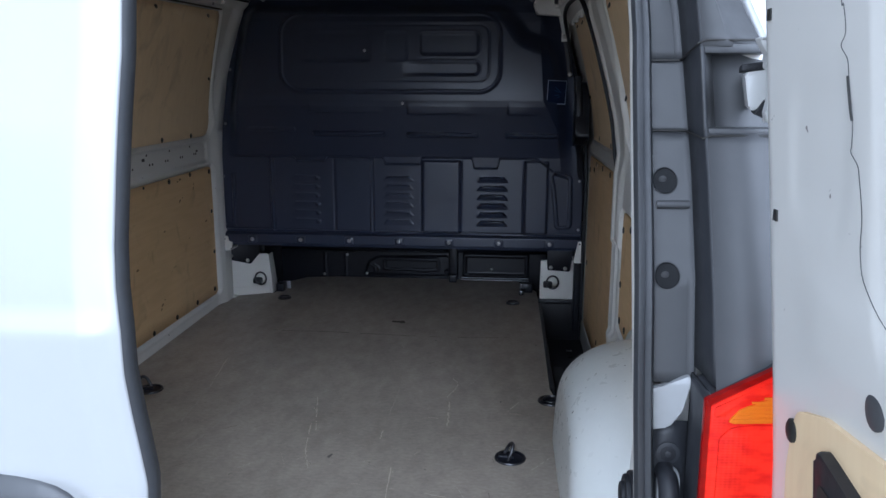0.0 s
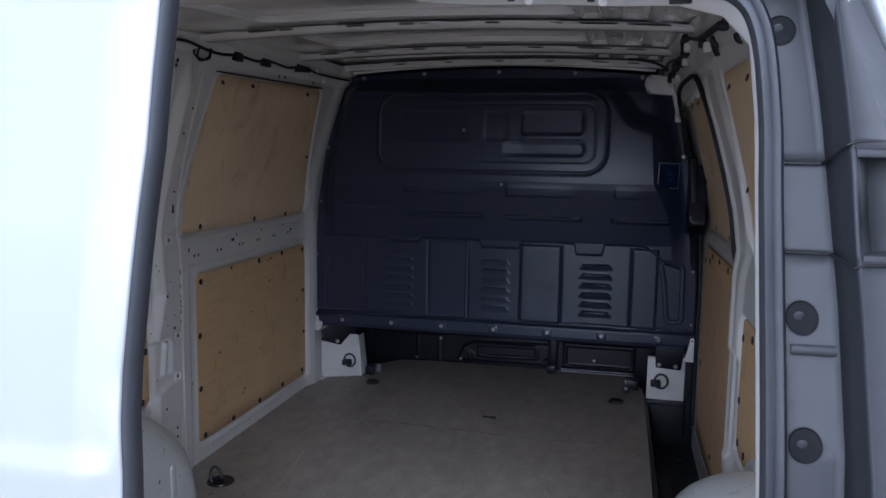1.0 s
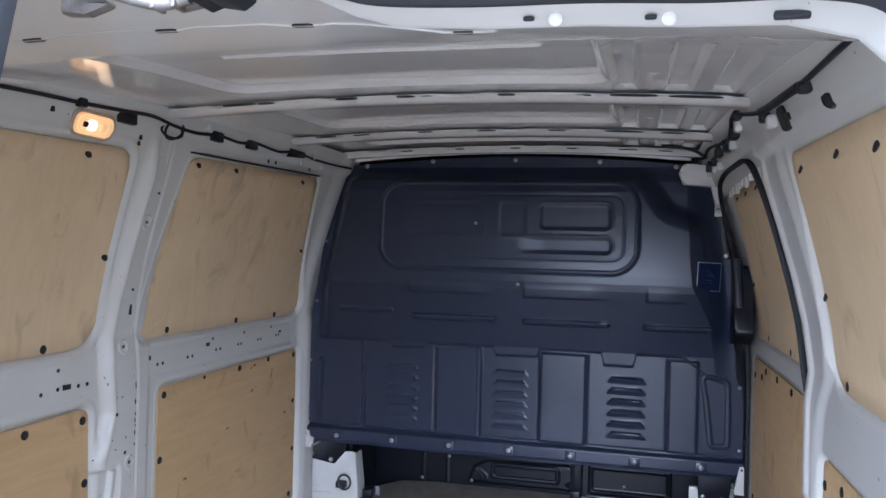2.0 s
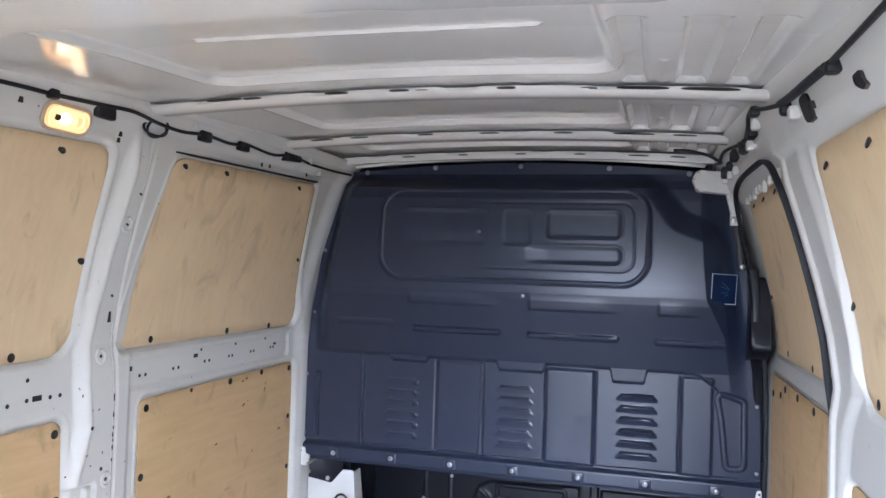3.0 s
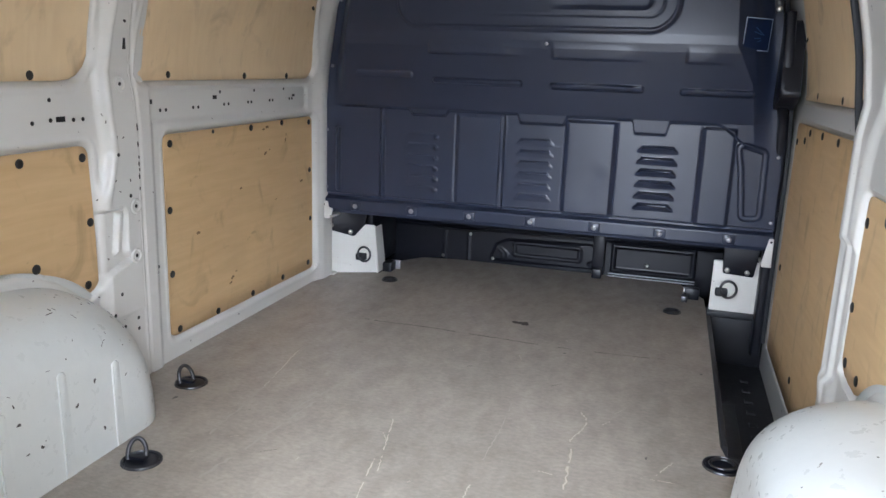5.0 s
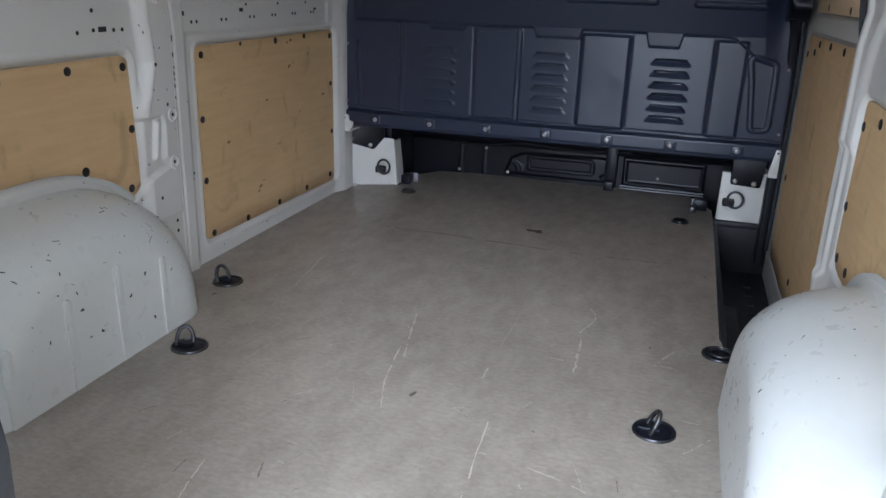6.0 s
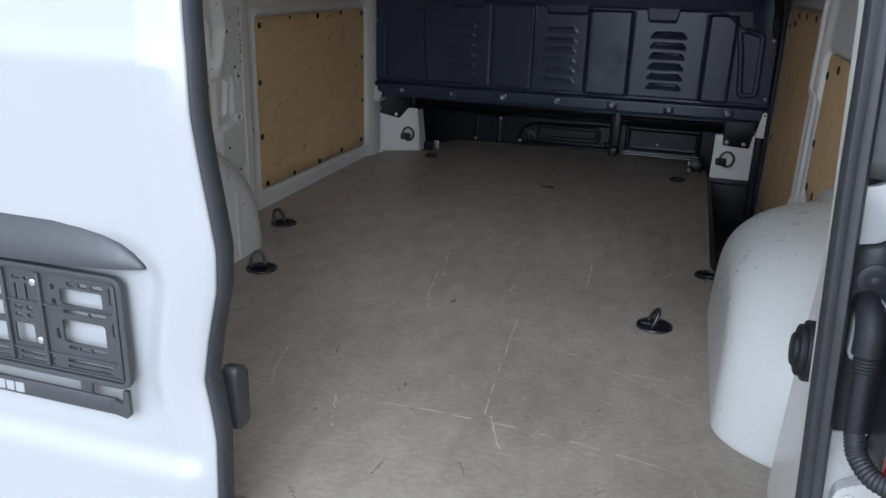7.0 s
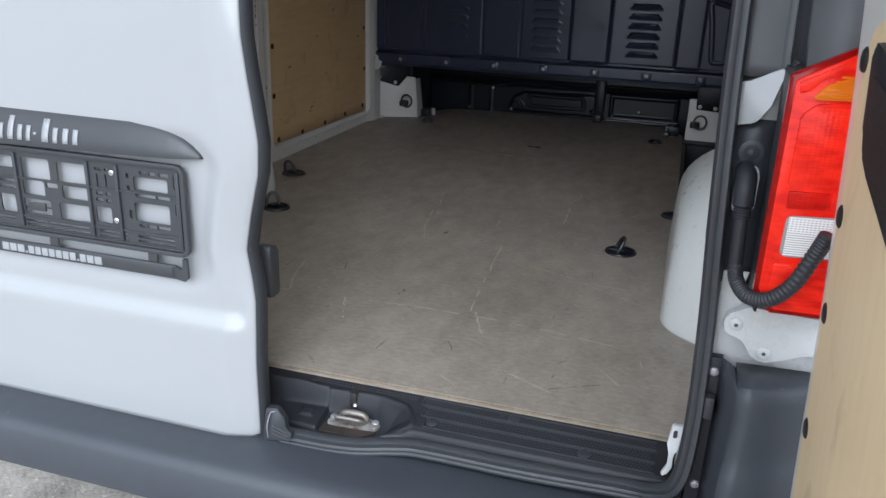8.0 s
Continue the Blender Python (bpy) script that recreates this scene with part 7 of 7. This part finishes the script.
for z in np.linspace(0.503, 1.93, 60):
    s = float(meeting_edge(z)) + 0.006
    b = float(skin_soft(z))
    for x, y in ((-0.0125 + s, b + 0.0205), (-0.014 + s, b + 0.036), (-0.030, b + 0.050), (-0.30, b + 0.056)):
        verts.append((x, y, z))
sheet("edge_return", verts, 60, 4, WHITE_IN, door_l, thick=0.002)
box("bottom_edge", -0.86, -0.016, 0.125, 0.185, 0.498, 0.504, WHITE_OUT_DIM, door_l, 0.002)
sweep("meeting_seal", [(float(meeting_edge(z)) - 0.010, float(skin_soft(z)) + 0.034, z) for z in np.linspace(0.494, 1.92, 90)],
      [(-0.010, 0.002), (-0.0095, -0.008), (-0.005, -0.016), (0.000, -0.0185), (0.001, -0.0215), (0.006, -0.023), (0.010, -0.019), (0.012, -0.004), (0.012, 0.012), (0.004, 0.020), (-0.006, 0.016)], RUBBER, door_l, "black rubber seal on the meeting edge", up=(0, 1, 0))
prism("buffer", rounded([(0.735, 0.21), (0.735, 0.245), (0.825, 0.240), (0.835, 0.21)], 0.010, 3), lambda a, b, d: (d, b, a), -0.034, -0.013, HOLDER, door_l, 0.004, "black plastic buffer block")

door_l.location, door_l.scale = (-0.4713, 0.1604, 0.4843), (1.02, 1.02, 1.02)
handle = thing("grip_bar", "dark grey number plate lamp bar on the white door", "lamp bar", at=(-0.40, 0.11, 0.97))
BAR_X = [-0.75, -0.20, -0.160, -0.130, -0.108, -0.092, -0.082, -0.078]
BAR_TOP = [1.052, 1.048, 1.043, 1.035, 1.024, 1.011, 1.000, 0.994]


def bar_face(x, f):
    """The bar's face from its foot (f = 0) to its top edge: a full round above a thin lower lip."""
    zt = float(np.interp(x, BAR_X, BAR_TOP))
    zb = 0.984 + 0.009 * float(step(x, -0.75, -0.08))
    thick = (zt - zb) / 0.066
    return (x, 0.140 - (0.006 + 0.030 * thick * math.sin(math.pi * (0.10 + 0.80 * (1 - f)) * 0.62)) * (1 - max(f - 0.9, 0) * 6), zb + (zt - zb) * f)


xs = np.concatenate([np.linspace(-0.75, -0.21, 12), np.linspace(-0.20, -0.0785, 26)])
verts = []
for x in xs:
    verts.append((x, 0.150, bar_face(x, 0.0)[2] + 0.001))
    verts += [bar_face(x, f) for f in (0.0, 0.03, 0.12, 0.25, 0.4, 0.55, 0.7, 0.82, 0.92, 1.0)]
    verts.append((x, 0.150, bar_face(x, 1.0)[2]))
bar = sheet("bar", verts, len(xs), 12, HOLDER, handle, thick=0.003)
x = -0.2875
for w, top in ((0.0150, 0.56), (0.0165, 0.56), (0.0145, 0.56), (0.0200, 0.76), (0.0080, 0.0), (0.0130, 0.56), (0.0145, 0.56), (0.0170, 0.76), (0.0145, 0.56), (0.0145, 0.56), (0.0125, 0.56), (0.0145, 0.56), (0.0240, 0.76)):
    f0, f1 = (0.15, top) if top else (0.33, 0.40)
    pts = []
    for xk in (x - w * 0.62, x - w * 0.31, x):
        for f in np.linspace(f0, f1, 5):
            a, b, c = bar_face(xk, f)
            pts.append((a, b - 0.0016, c))
    sheet("badge_bar", pts, 3, 5, LETTER, bar, thick=0.0012)
    x -= w + 0.0035

handle.location, handle.scale = (-0.4203, 0.1298, 0.9637), (1.02, 1.02, 1.02)
holder = thing("number_plate_holder", "empty black plastic number plate holder with open lattice", "plate holder", at=(-0.37, 0.12, 0.83))
WIDE = [(-0.424, -0.370, 0.930, 0.963), (-0.426, -0.385, 0.902, 0.924), (-0.377, -0.357, 0.915, 0.923), (-0.428, -0.376, 0.868, 0.891), (-0.351, -0.296, 0.932, 0.962), (-0.345, -0.297, 0.904, 0.922), (-0.355, -0.298, 0.866, 0.891),
        (-0.476, -0.445, 0.945, 0.962), (-0.476, -0.446, 0.917, 0.922), (-0.476, -0.446, 0.906, 0.911), (-0.478, -0.450, 0.866, 0.894), (-0.545, -0.490, 0.930, 0.962), (-0.545, -0.490, 0.868, 0.900)]
NARROW = [(-0.277, -0.263, 0.957, 0.962), (-0.258, -0.251, 0.957, 0.962), (-0.279, -0.265, 0.915, 0.921), (-0.260, -0.250, 0.915, 0.921), (-0.280, -0.266, 0.904, 0.910), (-0.260, -0.250, 0.904, 0.910), (-0.283, -0.252, 0.867, 0.895), (-0.275, -0.270, 0.927, 0.951), (-0.258, -0.254, 0.930, 0.952)]
RIGHT = [(-0.202, -0.142, 0.934, 0.952), (-0.204, -0.142, 0.881, 0.909), (-0.191, -0.179, 0.958, 0.964), (-0.174, -0.161, 0.958, 0.964), (-0.155, -0.137, 0.958, 0.964), (-0.200, -0.166, 0.920, 0.926), (-0.160, -0.139, 0.920, 0.926), (-0.200, -0.188, 0.869, 0.875),
         (-0.184, -0.167, 0.869, 0.875), (-0.163, -0.143, 0.869, 0.875), (-0.217, -0.211, 0.950, 0.958), (-0.217, -0.211, 0.930, 0.938), (-0.217, -0.211, 0.884, 0.895), (-0.129, -0.1245, 0.943, 0.962), (-0.129, -0.1245, 0.900, 0.914)]
FOOT = [(-0.430, -0.300, 0.8505, 0.8550), (-0.430, -0.300, 0.8425, 0.8465), (-0.280, -0.225, 0.8505, 0.8550), (-0.280, -0.225, 0.8425, 0.8465), (-0.205, -0.135, 0.8505, 0.8550), (-0.205, -0.135, 0.8425, 0.8465), (-0.600, -0.455, 0.8505, 0.8550)]
MIRROR = [(-0.766 - b, -0.766 - a, c, d) for a, b, c, d in RIGHT[:7]]


def lattice(name, x0, x1, z0, z1, openings, y_front, thick, material, parent):
    """A flat moulded grid with round-cornered openings."""
    bm = bmesh.new()
    for k, (a, b, c, d) in enumerate([(x0, x1, z0, z1)] + openings):
        r = 0.010 if k == 0 else min(0.0045, (b - a) * 0.42, (d - c) * 0.42)
        loop = [bm.verts.new((x, y_front, z)) for x, z in rounded([(a, c), (b, c), (b, d), (a, d)], r, 3)]
        for i in range(len(loop)):
            bm.edges.new((loop[i - 1], loop[i]))
    bmesh.ops.triangle_fill(bm, use_beauty=True, use_dissolve=False, edges=bm.edges[:], normal=(0, -1, 0))
    ob = part(name, bm, material, parent, smooth=0)
    m = ob.modifiers.new("thickness", "SOLIDIFY")
    m.thickness, m.offset = thick, 0
    return ob


PY = 0.126
WIDE = [(a - 0.002, b + 0.002, c - 0.003 * (d - c > 0.01), d + 0.001) for a, b, c, d in WIDE]
RIGHT = [(a - 0.002 * (b - a > 0.02), b + 0.002 * (b - a > 0.02), c - 0.002 * (d - c > 0.01), d + 0.002 * (d - c > 0.01)) for a, b, c, d in RIGHT]
frame_part = lattice("lattice", -0.647, -0.113, 0.836, 0.974, WIDE + NARROW + RIGHT + FOOT + MIRROR, PY, 0.003, HOLDER, holder)
rim = rounded([(-0.650, 0.832), (-0.110, 0.832), (-0.110, 0.978), (-0.650, 0.978)], 0.014, 4)
sweep("rim", [(x, PY - 0.002, z) for x, z in rim + rim[:1]], rounded([(-0.004, -0.005), (0.004, -0.005), (0.004, 0.005), (-0.004, 0.005)], 0.002, 2), HOLDER, holder, up=(0, 1, 0))
for x in (-0.4365, -0.2905, -0.2335, -0.1195, -0.55):
    box("stiffener", x - 0.003, x + 0.003, PY - 0.006, PY, 0.842, 0.970, HOLDER, frame_part, 0.001)
for z in (0.839, 0.8605, 0.9280):
    box("stiffener", -0.640, -0.118, PY - 0.0045, PY, z - 0.0012, z + 0.0012, HOLDER, frame_part, 0.0008)
box("centre_tab", -0.420, -0.384, PY - 0.005, PY, 0.8725, 0.8865, HOLDER, frame_part, 0.002)
box("tab_arm", -0.430, -0.374, PY - 0.003, PY, 0.8782, 0.8806, HOLDER, holder, 0.0005)
for x, z in ((-0.2430, 0.9560), (-0.2430, 0.8750)):
    place_mesh("screw", disc_mesh("screw", 0.0055, 0.003, CHROME, 12), frame_part, (x, PY - 0.002, z), (0, -1, 0))
strip = box("name_strip", -0.650, -0.134, PY - 0.006, PY, 0.788, 0.812, HOLDER, holder, 0.002, "black strip with white lettering bars")
prism("strip_hook", rounded([(-0.142, 0.790), (-0.118, 0.786), (-0.113, 0.792), (-0.113, 0.826), (-0.121, 0.826), (-0.122, 0.806), (-0.142, 0.812)], 0.002, 2), lambda a, b, d: (a, d, b), PY - 0.006, PY, HOLDER, holder)
for x in (-0.378, -0.180):
    box("strip_bracket", x - 0.009, x + 0.009, PY - 0.003, PY + 0.001, 0.808, 0.836, HOLDER, holder, 0.001)
x = -0.488
for ch in (14, 14, 14, 4, 12, 12, 12, 12, 12, 12, 12, 4, 12, 13, 14):
    w = ch / 1000
    bm = bmesh.new()
    add_box(bm, x, x + w, PY - 0.0075, PY - 0.0055, 0.7925, 0.7925 + (0.004 if ch == 4 else 0.014), 0.0005, 1)
    part("lettering_bar", bm, LETTER, strip)
    x += w + 0.0025

holder.location, holder.scale = (-0.3897, 0.14, 0.8209), (1.02, 1.02, 1.02)
# ---- open right rear door, swung out beside the opening ----
door_r = thing("door_2", "open white rear door seen from its inner side", "door", "structure", at=(0.82, -0.3, 0.5))


def door_x(z):
    """The open door's inner face; it leans in upwards like the body side."""
    return np.interp(z, [0.45, 0.90, 1.25, 1.63, 1.95], [0.828, 0.808, 0.788, 0.762, 0.737])


def hinge_side(z):
    return np.interp(z, [0.45, 1.15, 1.43, 1.62, 1.95], [0.070, 0.076, 0.106, 0.130, 0.172])


def on_door(a, b, d):
    return (float(door_x(b)) - d, a, b)


ny_, nz_ = 90, 120
uu, zz = np.meshgrid(np.linspace(0.0, 0.77, ny_), np.linspace(0.50, 1.93, nz_), indexing="ij")
yy = hinge_side(zz) - uu
WINDOW = rounded([(-0.62, 1.39), (-0.185, 1.355), (-0.165, 1.40), (-0.125, 1.80), (-0.60, 1.80)], [0.08, 0.05, 0.05, 0.06, 0.06])
w_ = sd_poly(yy, zz, WINDOW)
dd = -0.004 * (1 - step(w_, -0.003, 0.004))
dd -= 0.014 * (1 - step(uu, 0.0, 0.020))
dd += 0.003 * (1 - step(np.abs(zz - 1.34), 0.02, 0.06)) * (1 - step(yy, -0.08, 0.02))
dd -= 0.002 * (1 - step(sd_box(yy, zz, -0.10, 0.02, 1.44, 1.56, 0.03), -0.01, 0.02))
sheet("inner_skin", np.stack([door_x(zz) - dd, yy, zz], -1).reshape(-1, 3).tolist(), ny_, nz_, WHITE_IN, door_r, thick=0.003)
uo, zo = np.meshgrid(np.linspace(0.0, 0.77, 12), np.linspace(0.50, 1.93, 30), indexing="ij")
yo = hinge_side(zo) - uo
sheet("outer_skin", np.stack([door_x(zo) + 0.075, yo, zo], -1).reshape(-1, 3).tolist(), 12, 30, WHITE_OUT_DIM, door_r, thick=0.004)
ze = np.linspace(0.50, 1.93, 30)
sheet("hinge_edge", [(float(door_x(z)) + 0.014 + 0.06 * k / 3, float(hinge_side(z)) + 0.001, z) for k in range(4) for z in ze], 4, 30, WHITE_IN, door_r, thick=0.004)
BOARD = rounded([(-0.66, 0.58), (0.004, 0.58), (0.000, 1.17), (-0.020, 1.240), (-0.09, 1.262), (-0.30, 1.285), (-0.66, 1.285)], [0.03, 0.03, 0.05, 0.03, 0.05, 0.03, 0.03])
lining = prism("lining_board", BOARD, on_door, -0.002, 0.006, PLY_V, door_r, 0.001, "birch plywood lining board")
PULL = rounded([(-0.46, 1.04), (-0.150, 1.128), (-0.108, 1.146), (-0.100, 1.240), (-0.130, 1.236), (-0.46, 1.18)], [0.03, 0.04, 0.03, 0.015, 0.02, 0.03])
pull = prism("pull_pocket", PULL, on_door, 0.006, 0.018, BLACK, door_r, 0.005, "black moulded pull pocket")
prism("pocket_hollow", [(0.86 * (a + 0.2) - 0.2, 0.72 * (b - 1.14) + 1.14) for a, b in PULL], on_door, 0.0175, 0.0190, PLUG, pull)
for z in (1.215, 1.055, 0.945, 0.80, 0.66):
    place_mesh("screw_plug", PLUG_MESH, lining, on_door(-0.014, z, 0.005), (-1, 0, 0), scale=1.2)
place_mesh("oval_cap", disc_mesh("oval_cap", 0.017, 0.004, GREY, 20), door_r, on_door(-0.178, 1.308, 0.0), (-1, 0, 0))
for y, z in ((0.066, 1.425), (0.098, 1.634)):
    x = float(door_x(z))
    box("slot", x - 0.002, x + 0.003, y - 0.005, y + 0.005, z - 0.006, z + 0.006, PLUG, door_r, 0)
seam = [on_door(y, z, 0.0006) for y, z in ((-0.070, 1.80), (-0.081, 1.641), (-0.087, 1.626), (-0.093, 1.604), (-0.085, 1.593), (-0.098, 1.582), (-0.102, 1.569), (-0.112, 1.533), (-0.113, 1.513), (-0.112, 1.506), (-0.125, 1.497), (-0.129, 1.488), (-0.137, 1.456),
                                          (-0.137, 1.425), (-0.150, 1.400), (-0.200, 1.374), (-0.30, 1.372))]
sweep("seam_line", glide(seam, 5), circle(0.00032, 6), GREY, door_r, up=(1, 0, 0))
sweep("seam_slot", [on_door(y, z, 0.0004) for y, z in ((-0.0995, 1.568), (-0.103, 1.555), (-0.1075, 1.540), (-0.111, 1.532))], circle(0.0011, 6), PLUG, door_r, up=(1, 0, 0))

# small printed stamp on the rear upper board
stamp = thing("board_stamp", "small faded brown printed stamp on the plywood", "stamp", at=(-0.825, 1.11, 1.50))
for k in range(4):
    z = 1.497 + 0.007 * k
    box("print_line", inner_x(-1, 1.11, z) - 0.010, float(-half_width(z)) + 0.0052, 1.098 + 0.002 * (k % 2), 1.122, z, z + 0.0035, SMEAR, stamp, 0)
